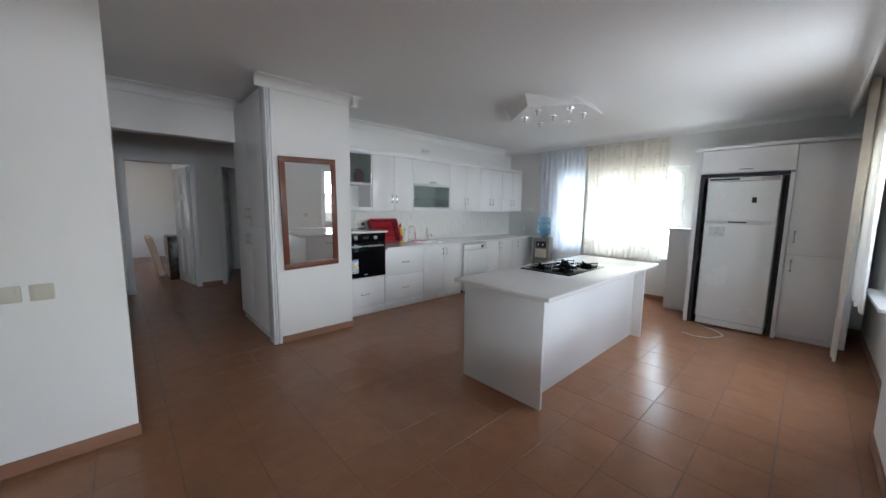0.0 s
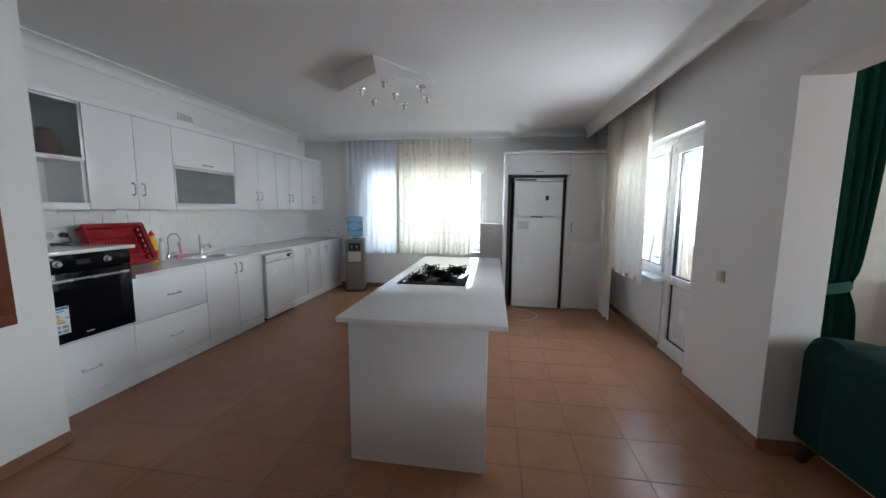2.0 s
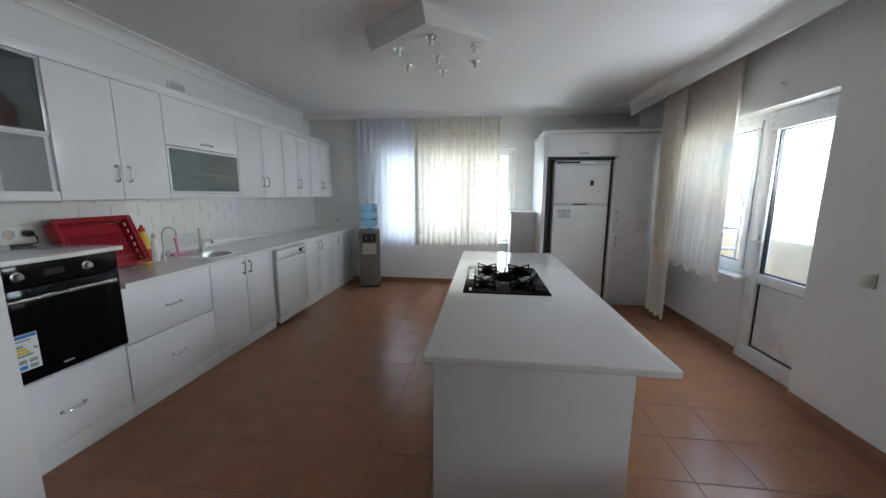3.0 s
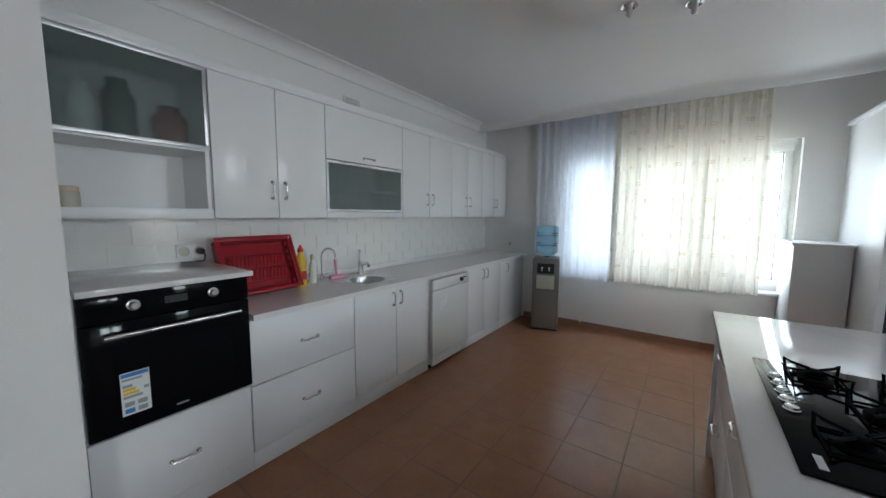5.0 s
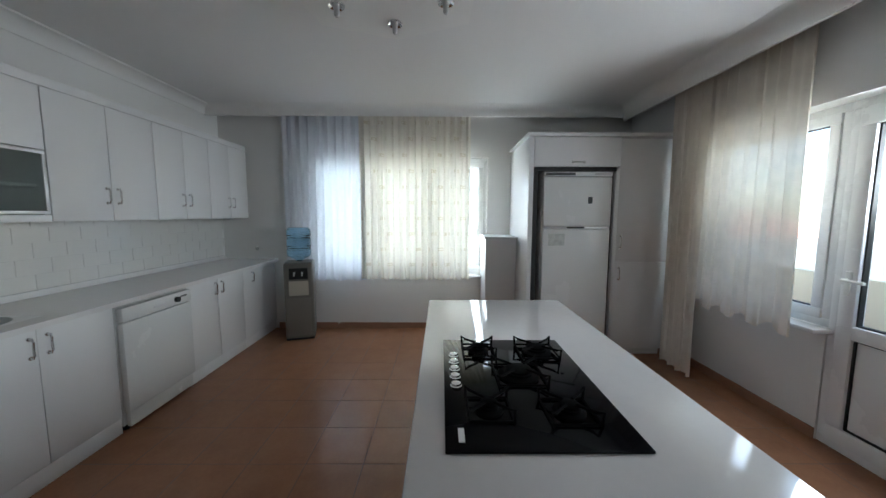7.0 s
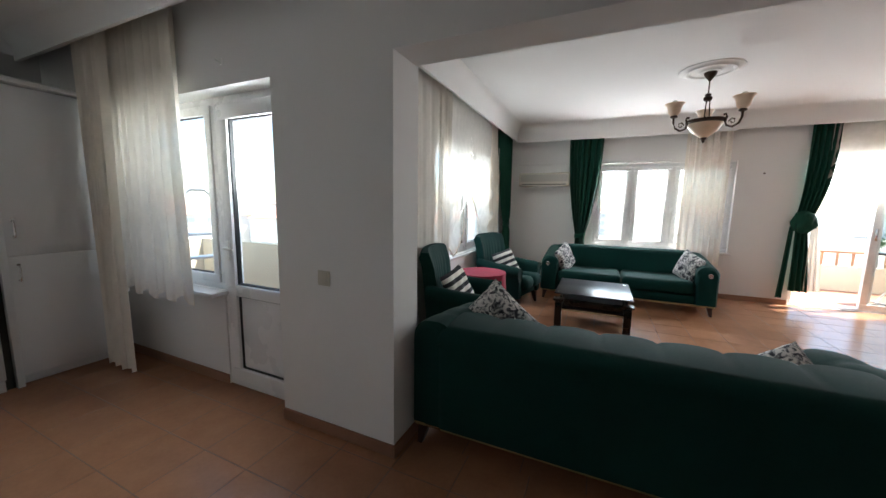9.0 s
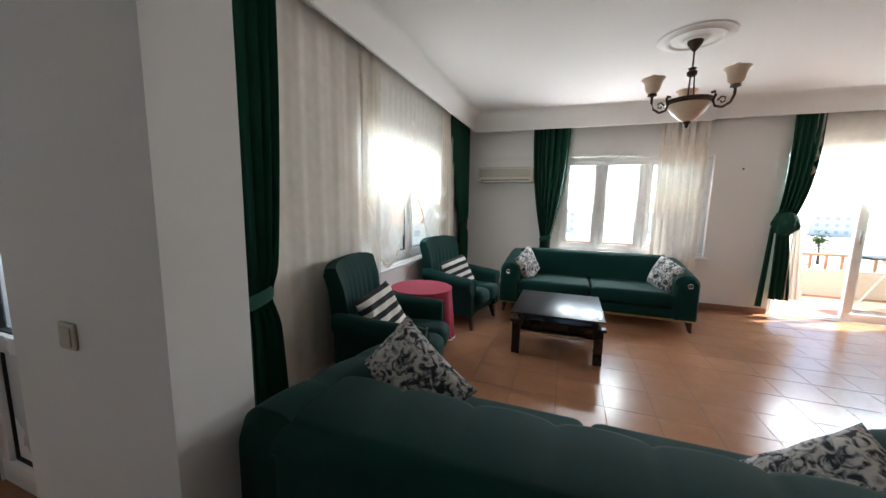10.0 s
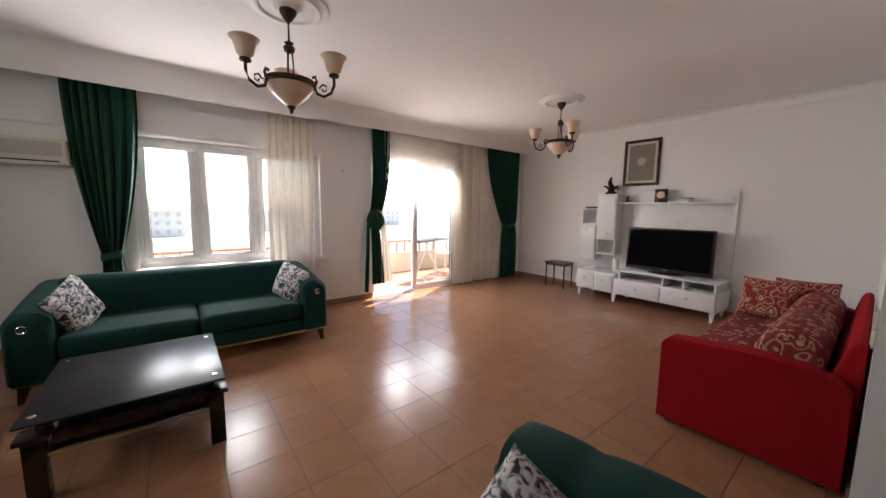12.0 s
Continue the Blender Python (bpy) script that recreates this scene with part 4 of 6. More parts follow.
light_switch(pose(-0.12, 2.849, 0.93), "ivory plastic light switch on the white wall")
light_switch(pose(-0.01, 2.849, 0.93), "ivory plastic light switch on the white wall")
light_switch(pose(3.217, -0.179, 0.93, 0, 0, 180), "ivory plastic light switch beside the balcony door")

for z in (0.80, 0.888):
    light_switch(pose(-0.865, -0.4215, z), "ivory plastic light switch beside the living room opening")

# island
isl = thing("kitchen_island", "white kitchen island with overhanging stone top", "island")
IX0, IY0, IY1 = 2.33, 1.36, 2.085
bx("end_panel", isl, MELA, IX0, IY0, 0, IX0 + 0.03, IY1, 0.80, 0.002)
bx("end_panel", isl, MELA, 4.40, 1.375, 0, 4.43, IY1, 0.80, 0.002)
bx("side_panel", isl, LACQ, IX0 + 0.031, 1.472, 0, 4.399, 1.490, 0.80, 0.001)
bx("body", isl, MELA, IX0 + 0.031, 1.491, 0.09, 4.399, IY1 - 0.04, 0.80, 0.001)
n = 3
wd = (4.399 - IX0 - 0.031) / n
for i in range(n):
    xa = IX0 + 0.031 + i * wd
    for z0, z1 in ((0.09, 0.44), (0.445, 0.795)):
        d = bx("drawer_front", isl, LACQ, xa + G, IY1 - 0.038, z0, xa + wd - G, IY1 - 0.019, z1, 0.003)
        bow_handle(d, xa + wd / 2, IY1 - 0.019, (z0 + z1) / 2 + 0.08, 0.12, False, (0, 1, 0))
bx("island_top", isl, QUARTZ, 2.225, 1.268, 0.803, 4.455, 2.105, 0.832, 0.006, "white polished stone top", 3)

hob = thing("gas_hob", "black glass five-burner gas hob set into the island", "hob", pose(3.36, 1.775, 0.8325))
bx("glass", hob, BLACKGLASS, -0.357, -0.245, 0, 0.357, 0.243, 0.007, 0.003)
BURN = ((-0.20, -0.10, 0.040), (0.22, -0.125, 0.050), (0.23, 0.105, 0.036), (-0.19, 0.12, 0.034), (0.02, -0.01, 0.060))
for bx_, by_, br in BURN:
    bu = part("burner", lathe(bmesh.new(), [(br * 1.15, 0.0075), (br * 1.15, 0.014), (br * 0.8, 0.018), (br * 0.78, 0.026), (br * 0.4, 0.027)], bx_, by_, 24), IRON, hob, "dark burner")
    part("burner_cap", lathe(bmesh.new(), [(br * 0.72, 0.0275), (br * 0.72, 0.034), (br * 0.5, 0.038)], bx_, by_, 24), IRON, bu)
    bm = bmesh.new()
    L = br + 0.050
    for a in (45, 135, 225, 315):
        c, s = math.cos(radians(a)), math.sin(radians(a))
        pts = [(bx_ + c * L, by_ + s * L, 0.0075), (bx_ + c * (L + 0.004), by_ + s * (L + 0.004), 0.046), (bx_ + c * (L - 0.014), by_ + s * (L - 0.014), 0.039), (bx_ + c * br * 0.5, by_ + s * br * 0.5, 0.039)]
        tube(bm, pts, 0.0045, 6)
    q = [(bx_ + L * math.cos(radians(a)), by_ + L * math.sin(radians(a)), 0.012) for a in (45, 135, 225, 315, 45)]
    tube(bm, q, 0.004, 6, cap=False)
    part("pan_support", bm, IRON, hob, "black cast-iron pan support")
for k in range(5):
    bm = lathe(bmesh.new(), [(0.019, 0.0075), (0.019, 0.010), (0.016, 0.012), (0.015, 0.018), (0.012, 0.020)], -0.05 + k * 0.058, 0.205, 18)
    part("knob", bm, CHROME, hob, "chrome control knob")
bx("maker_plate", hob, ALU, -0.325, 0.195, 0.0072, -0.27, 0.21, 0.0085, 0.0)

# tall cabinets and fridge
CX = 5.50
tc_ = thing("fridge_cabinet", "white tall cabinet housing built round the fridge", "cabinet")
bx("side_panel", tc_, MELA, CX, 1.172, 0, 6.425, 1.215, 2.10, 0.002)
bx("side_panel", tc_, MELA, CX + 0.02, 0.362, 0, 6.425, 0.398, 1.815, 0.002, "dark edged panel")
bx("top_box", tc_, MELA, CX + 0.02, 0.362, 1.83, 6.425, 1.170, 2.10, 0.001)
d = bx("flap_door", tc_, LACQ, CX, 0.364, 1.835, CX + 0.019, 1.168, 2.098, 0.003)
bow_handle(d, CX, 0.76, 1.87, 0.12, False, (-1, 0, 0))
# near-black strips paint the shade of the gaps between fridge and housing
bm = box(bmesh.new(), CX + 0.003, 0.399, 1.79, CX + 0.02, 1.170, 1.828)
box(bm, CX + 0.003, 1.13, 0, CX + 0.02, 1.170, 1.788)
box(bm, CX + 0.06, 0.399, 0, CX + 0.08, 0.44, 1.788)
part("niche_edge", bm, GAP, tc_, "dark strips standing in for the shaded gaps round the fridge")
tagged(bx("cornice_board", None, LACQ, CX - 0.02, -0.16, 2.103, 6.42, 1.235, 2.135, 0.006), "white top board over the tall cabinets", "board")
lc = thing("larder_cabinet", "white tall larder cabinet with two doors", "cabinet")
bx("body", lc, MELA, CX + 0.07, -0.15, 0.07, 6.425, 0.36, 2.10, 0.001)
bx("plinth", lc, LACQ, CX + 0.09, -0.15, 0, CX + 0.11, 0.36, 0.068, 0.001)
for z0, z1, hz in ((0.07, 0.935, 0.82), (0.94, 2.098, 1.13)):
    d = bx("door", lc, LACQ, CX + 0.05, -0.15 + G, z0, CX + 0.069, 0.36 - G, z1, 0.003)
    bow_handle(d, CX + 0.05, 0.31, hz, 0.13, True, (-1, 0, 0))
lw = thing("low_cabinet", "low white cabinet beside the fridge housing", "cabinet")
bx("body", lw, MELA, 5.93, 1.225, 0.03, 6.42, 1.55, 1.125, 0.002)
bx("top", lw, LACQ, 5.91, 1.22, 1.127, 6.42, 1.565, 1.15, 0.004)
bx("plinth", lw, MELA, 5.95, 1.23, 0, 6.42, 1.545, 0.029, 0.001)

fr = thing("fridge", "white two-door fridge freezer in a cabinet niche", "fridge")
FX = 5.455
bx("body", fr, FRIDGE, FX + 0.06, 0.455, 0.03, 6.15, 1.085, 1.775, 0.006)
bx("lower_door", fr, FRIDGE, FX, 0.455, 0.10, FX + 0.055, 1.085, 1.255, 0.014, seg=3)
bx("upper_door", fr, FRIDGE, FX, 0.455, 1.275, FX + 0.055, 1.085, 1.735, 0.014, seg=3)
hd = bx("grip_strip", fr, ALU, FX + 0.01, 0.46, 1.256, FX + 0.05, 1.08, 1.274, 0.002)
bx("grip", hd, BLACK, FX - 0.004, 0.70, 1.262, FX + 0.009, 0.86, 1.276, 0.003)
hp = bx("header_panel", fr, FRIDGE, FX + 0.004, 0.455, 1.738, FX + 0.055, 1.085, 1.778, 0.004)
bx("vent_strip", hp, GASKET, FX + 0.001, 0.80, 1.748, FX + 0.0035, 1.07, 1.768, 0.0)
bx("status_panel", hp, STEEL, FX + 0.001, 0.47, 1.748, FX + 0.0035, 0.62, 1.768, 0.0)
bx("kick_plate", fr, FRIDGE, FX + 0.02, 0.46, 0.02, FX + 0.055, 1.08, 0.095, 0.004)
bx("sensor_badge", fr, BLACK, FX - 0.003, 0.635, 1.49, FX - 0.0005, 0.675, 1.55, 0.0, "small dark badge")
bx("photo_magnet", fr, mat("photo_print", (0.52, 0.55, 0.52), 0.4, var=0.35, scale=25, fine=90), FX - 0.003, 0.88, 1.10, FX - 0.0005, 1.03, 1.21, 0.0, "small photo stuck to the door")

wd_ = thing("water_dispenser", "grey water dispenser standing beside the window", "water dispenser", pose(6.10, 3.62, 0, 0, 0, 16))
bx("body", wd_, mat("grey_plastic", (0.20, 0.19, 0.17), 0.35, 0.3, var=0.05), -0.15, -0.15, 0.02, 0.15, 0.15, 0.86, 0.02, seg=3)
bx("base", wd_, BLACK, -0.145, -0.145, 0, 0.145, 0.145, 0.019, 0.004)
bx("recess", wd_, BLACK, -0.154, -0.095, 0.68, -0.1505, 0.095, 0.80, 0.002, "dark tap recess")
bx("tap_panel", wd_, IVORY, -0.156, -0.10, 0.50, -0.1505, 0.10, 0.66, 0.006, "pale drip tray panel")
bx("lower_door", wd_, mat("grey_door", (0.23, 0.22, 0.20), 0.3, 0.3), -0.156, -0.12, 0.05, -0.1505, 0.12, 0.47, 0.006)
for ty in (-0.04, 0.04):
    part("tap", tube(bmesh.new(), [(-0.154, ty, 0.75), (-0.18, ty, 0.75), (-0.185, ty, 0.72)], 0.010, 8), WHITEPL, wd_)
wb = thing("water_bottle", "blue transparent water bottle on the dispenser", "bottle", pose(6.10, 3.62, 0.862))
part("bottle", lathe(bmesh.new(), [(0.03, 0.0), (0.05, 0.02), (0.122, 0.06), (0.128, 0.08), (0.128, 0.13), (0.12, 0.14), (0.12, 0.155), (0.128, 0.165), (0.128, 0.25), (0.12, 0.26), (0.12, 0.275), (0.128, 0.285), (0.126, 0.35), (0.10, 0.375), (0.02, 0.38)], seg=32), PETBLUE, wb)

# ceiling light
cl = thing("ceiling_light", "angular white plaster ceiling light with seven spots", "ceiling light")
ring_low = [(3.445, 2.30), (3.82, 2.775), (4.30, 2.70), (4.46, 2.29), (4.28, 1.88), (3.765, 1.86)]
ring_top = [(3.42, 2.32), (3.74, 2.80), (4.34, 2.74), (4.44, 2.29), (4.24, 1.98), (3.88, 2.0)]
bm = bmesh.new()
va = [bm.verts.new((x, y, KC - 0.125)) for x, y in ring_low]
vb = [bm.verts.new((x, y, KC)) for x, y in ring_top]
bm.faces.new(va)
bm.faces.new(vb[::-1])
for k in range(6):
    bm.faces.new((va[k], va[(k + 1) % 6], vb[(k + 1) % 6], vb[k]))
part("plaster_body", bm, PLASTER, cl, smooth=False)
ZS = KC - 0.125
for sx, sy in ((3.78, 2.557), (3.616, 2.295), (3.775, 2.005), (4.076, 2.009), (3.943, 2.292), (4.108, 2.559), (4.271, 2.287)):
    sp = part("spot_ring", lathe(bmesh.new(), [(0.036, ZS), (0.042, ZS - 0.006), (0.040, ZS - 0.012), (0.028, ZS - 0.006), (0.026, ZS - 0.001)], sx, sy, 24, False), CHROME, cl, "chrome spot ring")
    part("bulb", lathe(bmesh.new(), [(0.024, ZS - 0.002), (0.018, ZS - 0.010), (0.015, ZS - 0.030), (0.013, ZS - 0.055), (0.008, ZS - 0.062)], sx, sy, 16), STEEL, sp)

# floor cable near the fridge
tagged(finish("cable", tube(bmesh.new(), [(4.95, 1.10, 0.006), (4.90, 0.98, 0.006), (4.95, 0.84, 0.006), (5.15, 0.75, 0.006), (5.32, 0.85, 0.006), (5.40, 1.02, 0.006), (5.44, 1.1, 0.02)], 0.0032, 8), IVORY), "pale cable lying on the floor by the fridge", "cable")


# ---- curtains ----
def drape(name, a, b, z0, z1, folds, amp, material, label, tie=None, squeeze=0.35, lean=0.0, hem=0.0, seed=0, nv=40, category="curtain", flare=0.0):
    """Hanging cloth between plan points a and b. tie: share of the height from the top at which it is gathered."""
    a, b = Vector((*a, 0)), Vector((*b, 0))
    d = b - a
    nrm = Vector((-d.y, d.x, 0)).normalized()
    rng = random.Random(seed)
    ph = [rng.uniform(0, 6.28) for _ in range(4)]

    def fn(u, v):
        w, c = 1.0, 0.5
        if tie:
            k = max(0.0, 1 - abs(v - tie) / (tie if v < tie else (1 - tie) * 1.6))
            s = k * k * (3 - 2 * k)
            w = 1 - (1 - squeeze) * s
            c = 0.5 + lean * s
        uu = c + (u - 0.5) * w
        f = 2 * math.pi * folds * u
        am = amp * (0.75 + 0.25 * math.sin(3.1 * v + ph[0])) * (1.0 if not tie else 0.8 + 0.5 * (1 - w))
        o = am * (math.sin(f + ph[1] + 0.5 * math.sin(2.2 * v + ph[2])) + 0.35 * math.sin(2.3 * f + ph[3]))
        o += 0.012 * math.sin(2.2 * v + 4 * u) + flare * v * v
        z = z1 + (z0 - z1) * v
        if v > 0.97:
            z += hem * math.sin(f * 0.5 + ph[2])
        p = a + d * uu + nrm * o
        return (p.x, p.y, z)
    ob = finish(name, sheet(bmesh.new(), fn, int(folds * 10) + 10, nv), material)
    return tagged(ob, label, category)


drape("voile_curtain", (6.28, 3.84), (6.28, 2.90), 0.61, 2.53, 9, 0.018, SHEERW, "white voile curtain at the kitchen window", hem=0.008, seed=1)
drape("voile_curtain", (6.24, 2.96), (6.24, 1.70), 0.63, 2.53, 15, 0.022, SHEERK, "cream embroidered voile curtain at the kitchen window", hem=0.006, seed=2)
drape("voile_curtain", (5.46, -0.12), (4.31, -0.12), 0.66, 2.53, 11, 0.022, SHEER, "cream voile curtain beside the balcony door", hem=0.03, seed=3)
drape("voile_curtain", (5.46, -0.07), (5.04, -0.07), 0.03, 2.53, 7, 0.025, SHEER, "long cream voile curtain hanging to the floor", hem=0.012, seed=4)


# ---- living room things ----
def loft(bm, rings, cap=True):
    vr = [[bm.verts.new(p) for p in r] for r in rings]
    n = len(vr[0])
    for a, b in zip(vr, vr[1:]):
        for k in range(n):
            bm.faces.new((a[k], a[(k + 1) % n], b[(k + 1) % n], b[k]))
    if cap:
        bm.faces.new(vr[0][::-1])
        bm.faces.new(vr[-1])
    return bm


def arc(cx, cz, r, a0, a1, n=6):
    return [(cx + r * math.cos(radians(a0 + (a1 - a0) * k / n)), cz + r * math.sin(radians(a0 + (a1 - a0) * k / n))) for k in range(n + 1)]


def arm_mesh(x_in, x_out, y0, y1, z0, h0, h1, bulge=0.0, nb=3, steps=24):
    """Upholstered arm from the back (y0) to the front (y1) with a rounded top."""
    rings = []
    s = 1 if x_out > x_in else -1
    w = abs(x_out - x_in)
    for j in range(steps + 1):
        t = j / steps
        y = y0 + (y1 - y0) * t
        e = min(t, 1 - t) * (y1 - y0)
        pinch = 0.022 * (1 - min(1, e / 0.03)) ** 2
        b = bulge * (abs(math.sin(math.pi * nb * t)) ** 0.5 - 0.6)
        h = h0 + (h1 - h0) * t ** 1.3 + b - pinch
        r = min(w * 0.42, 0.095)
        sec = [(pinch, z0), (pinch, h - r)] + [(r + 0.0 + (q[0]) + pinch, q[1]) for q in arc(0, h - r, r - pinch, 170, 95, 4)]
        sec += [(w - r - pinch + q[0], q[1]) for q in arc(0, h - r, r, 85, 0, 6)] + [(w - pinch, z0)]
        rings.append([(x_in + s * p[0], y, p[1]) for p in sec])
    return loft(bmesh.new(), rings)


def back_mesh(x0, x1, sec_fn, steps):
    return loft(bmesh.new(), [[(x0 + (x1 - x0) * j / steps, p[0], p[1]) for p in sec_fn(j / steps)] for j in range(steps + 1)])


def tapered_leg(parent, x, y, h, dx, dy):
    bm = loft(bmesh.new(), [[(x + sx * 0.014 + dx, y + sy * 0.014 + dy, 0) for sx, sy in ((-1, -1), (1, -1), (1, 1), (-1, 1))],
                            [(x + sx * 0.03, y + sy * 0.03, h) for sx, sy in ((-1, -1), (1, -1), (1, 1), (-1, 1))]])
    part("leg", bm, LEGWOOD, parent, "tapered dark wooden leg")


def ring_emblem(parent, x, y, z):
    bm = bmesh.new()
    pts = [(x + 0.024 * math.cos(a), y, z + 0.024 * math.sin(a)) for a in [2 * math.pi * k / 20 for k in range(21)]]
    tube(bm, pts, 0.005, 6, cap=False)
    tube(bm, [(x, y - 0.002, z), (x, y + 0.003, z)], 0.012, 10)
    part("ring_emblem", bm, CHROME, parent, "chrome ring ornament")


def sofa(m, label, bulge, deep=0.0, low=0.0):
    """deep: extra thickness of the padded back; low: how much lower its top is."""
    ob = thing("sofa", label, "sofa", m, "green velvet sofas")
    W = 1.065
    bx("base", ob, VELVET, -W + 0.03, -0.43, 0.135, W - 0.03, 0.40, 0.25, 0.02)
    bx("base_strip", ob, GOLD, -W + 0.02, -0.425, 0.118, W - 0.02, 0.415, 0.134, 0.003, "thin brass base strip")
    for s in (-1, 1):
        bx("seat_cushion", ob, VELVET, 0.006 if s > 0 else -W + 0.235, -0.20 + deep, 0.25, W - 0.235 if s > 0 else -0.006, 0.425, 0.425, 0.05, seg=4)
    nb = 7

    def sec(t):
        b = bulge * (abs(math.sin(math.pi * nb * t)) ** 0.5 - 0.6)
        e = min(t, 1 - t)
        p = 0.02 * (1 - min(1, e / 0.02)) ** 2
        pts = [(-0.44 + p, 0.14), (-0.445 + p, 0.66 - low)]
        pts += [(-0.365 + q[0], q[1] - low) for q in arc(0, 0.665 - p, 0.08, 175, 90, 5)]
        pts += [(-0.30 + deep + q[0], q[1] - low) for q in arc(0, 0.665 - p + b * 0.6, 0.08 + b, 80, 0, 5)]
        pts += [(-0.19 + deep + b, 0.42), (-0.18 + deep, 0.14)]
        return pts
    part("backrest", back_mesh(-W + 0.16, W - 0.16, sec, 84 if bulge else 24), VELVET, ob)
    for s in (-1, 1):
        part("armrest", arm_mesh(s * (W - 0.235), s * W, -0.43, 0.43, 0.14, 0.72, 0.615, bulge, 3), VELVET, ob)
        if not bulge:
            ring_emblem(ob, s * (W - 0.10), 0.434, 0.52)
        for y, dy in ((0.36, 0.03), (-0.38, -0.02)):
            tapered_leg(ob, s * (W - 0.07), y, 0.117, s * 0.02, dy)
    return ob


sofa(pose(1.52, -4.31, 0), "dark green velvet three-seat sofa by the window", 0.0)
sofa(pose(1.685, -0.755, 0, 0, 0, 180), "dark green velvet channel-tufted sofa with its back to the kitchen", 0.013, 0.17, 0.042)


def armchair(m, label):
    ob = thing("armchair", label, "armchair", m, "green velvet armchairs")
    bx("base", ob, VELVET, -0.30, -0.30, 0.16, 0.30, 0.32, 0.27, 0.02)
    for s in (-1, 1):
        bx("seat_cushion", ob, VELVET, 0.0 if s > 0 else -0.275, -0.20, 0.25, 0.275 if s > 0 else 0.0, 0.425, 0.43, 0.075, seg=5)
    rings = []
    n = 40
    for j in range(15):
        v = j / 14
        z = 0.22 + 0.73 * v
        hw = 0.30 + 0.035 * v ** 1.5
        yc = -0.17 - 0.10 * v - 0.03 * max(0, v - 0.8) * 5
        th = 0.12 - 0.04 * v if v < 0.93 else 0.05
        r = []
        for k in range(n + 1):
            u = -1 + 2 * k / n
            bul = 0.010 * max(0.0, 1 - max(0, v - 0.6) * 3.2) * (abs(math.sin(math.pi * 4 * (u + 1) / 1.0 / 2 * 2)) ** 0.6 - 0.5) if v > 0.25 else 0
            r.append((hw * u, yc + bul + 0.05 * abs(u) ** 3, z - 0.035 * u ** 6 * v))
        for k in range(n + 1):
            u = 1 - 2 * k / n
            r.append((hw * u * 0.985, yc - th + 0.02 * u * u, z - 0.035 * u ** 6 * v))
        rings.append(r)
    part("backrest", loft(bmesh.new(), rings), VELVET, ob, "channel-tufted wing backrest")
    for s in (-1, 1):
        rings = []
        for j in range(13):
            t = j / 12
            y = -0.27 + 0.615 * t
            h = 0.60 - 0.035 * t + 0.03 * (1 - t) ** 2
            e = 0.012 if j in (0, 12) else 0
            sec = [(0.255 + e, 0.16), (0.255 + e, h - 0.10)] + [(0.325 + q[0], q[1]) for q in arc(0, h - 0.07, 0.07 - e, 190, -40, 12)] + [(0.355 - e, h - 0.16), (0.35 - e, 0.16)]
            rings.append([(s * p[0], y, p[1]) for p in sec])
        a = part("armrest", loft(bmesh.new(), rings), VELVET, ob)
        pip = [(s * (0.325 + q[0]), 0.347, q[1]) for q in arc(0, 0.495, 0.066, 200, -40, 12)]
        pip = [(s * 0.262, 0.347, 0.18)] + pip + [(s * 0.345, 0.347, 0.38), (s * 0.343, 0.347, 0.18)]
        part("piping", tube(bmesh.new(), pip, 0.006, 6), SEAM, a)
        for y, dy in ((0.30, 0.03), (-0.26, -0.03)):
            tapered_leg(ob, s * 0.27, y, 0.16, s * 0.02, dy)
    return ob


armchair(pose(3.02, -1.81, 0, 0, 0, 101), "green velvet wing armchair near the opening")
armchair(pose(2.985, -3.425, 0, 0, 0, 78), "green velvet wing armchair near the corner")


def cushion(name, m, w, h, t, material, label):
    bm = bmesh.new()
    n = 18
    for s in (1, -1):
        def fn(a, b):
            u, v = 2 * a - 1, 2 * b - 1
            pin = 1 - 0.055 * (1 - u * u) * abs(v) ** 3
            pin2 = 1 - 0.055 * (1 - v * v) * abs(u) ** 3
            q = max(0.0, (1 - u ** 4) * (1 - v ** 4)) ** 0.55
            wr = 0.006 * math.sin(9 * u + 4 * v) * q
            return (w / 2 * u * pin2, s * (t / 2 * q + wr) + 0.0, h / 2 * v * pin)
        sheet(bm, fn, n, n)
    bmesh.ops.remove_doubles(bm, verts=bm.verts, dist=0.0008)
    ob = finish(name, bm, material)
    ob.matrix_basis = m
    return tagged(ob, label, "cushion", "scatter cushions")


cushion("striped_cushion", pose(3.03, -1.72, 0.565, 26, 0, 82) @ pose(0, 0, 0, 0, 10, 0), 0.40, 0.36, 0.12, STRIPES, "black and white striped cushion on the armchair")
cushion("striped_cushion", pose(2.97, -3.33, 0.565, 26, 0, 62) @ pose(0, 0, 0, 0, 10, 0), 0.40, 0.36, 0.12, STRIPES, "black and white striped cushion on the armchair")
cushion("flowered_cushion", pose(2.28, -4.18, 0.575, 18, 22, 72), 0.40, 0.38, 0.13, FLOWERS, "grey flowered cushion against the sofa arm")
cushion("flowered_cushion", pose(0.73, -4.19, 0.57, 16, -16, -68), 0.40, 0.38, 0.13, FLOWERS, "grey flowered cushion against the sofa arm")
cushion("flowered_cushion", pose(2.42, -0.85, 0.575, 20, 0, 12) @ pose(0, 0, 0, 0, 48, 0), 0.43, 0.43, 0.15, FLOWERS, "grey flowered cushion standing in the sofa corner")
cushion("flowered_cushion", pose(1.00, -0.90, 0.47, 42, 0, -60) @ pose(0, 0, 0, 0, 62, 0), 0.40, 0.40, 0.14, FLOWERS, "grey flowered cushion standing in the sofa corner")

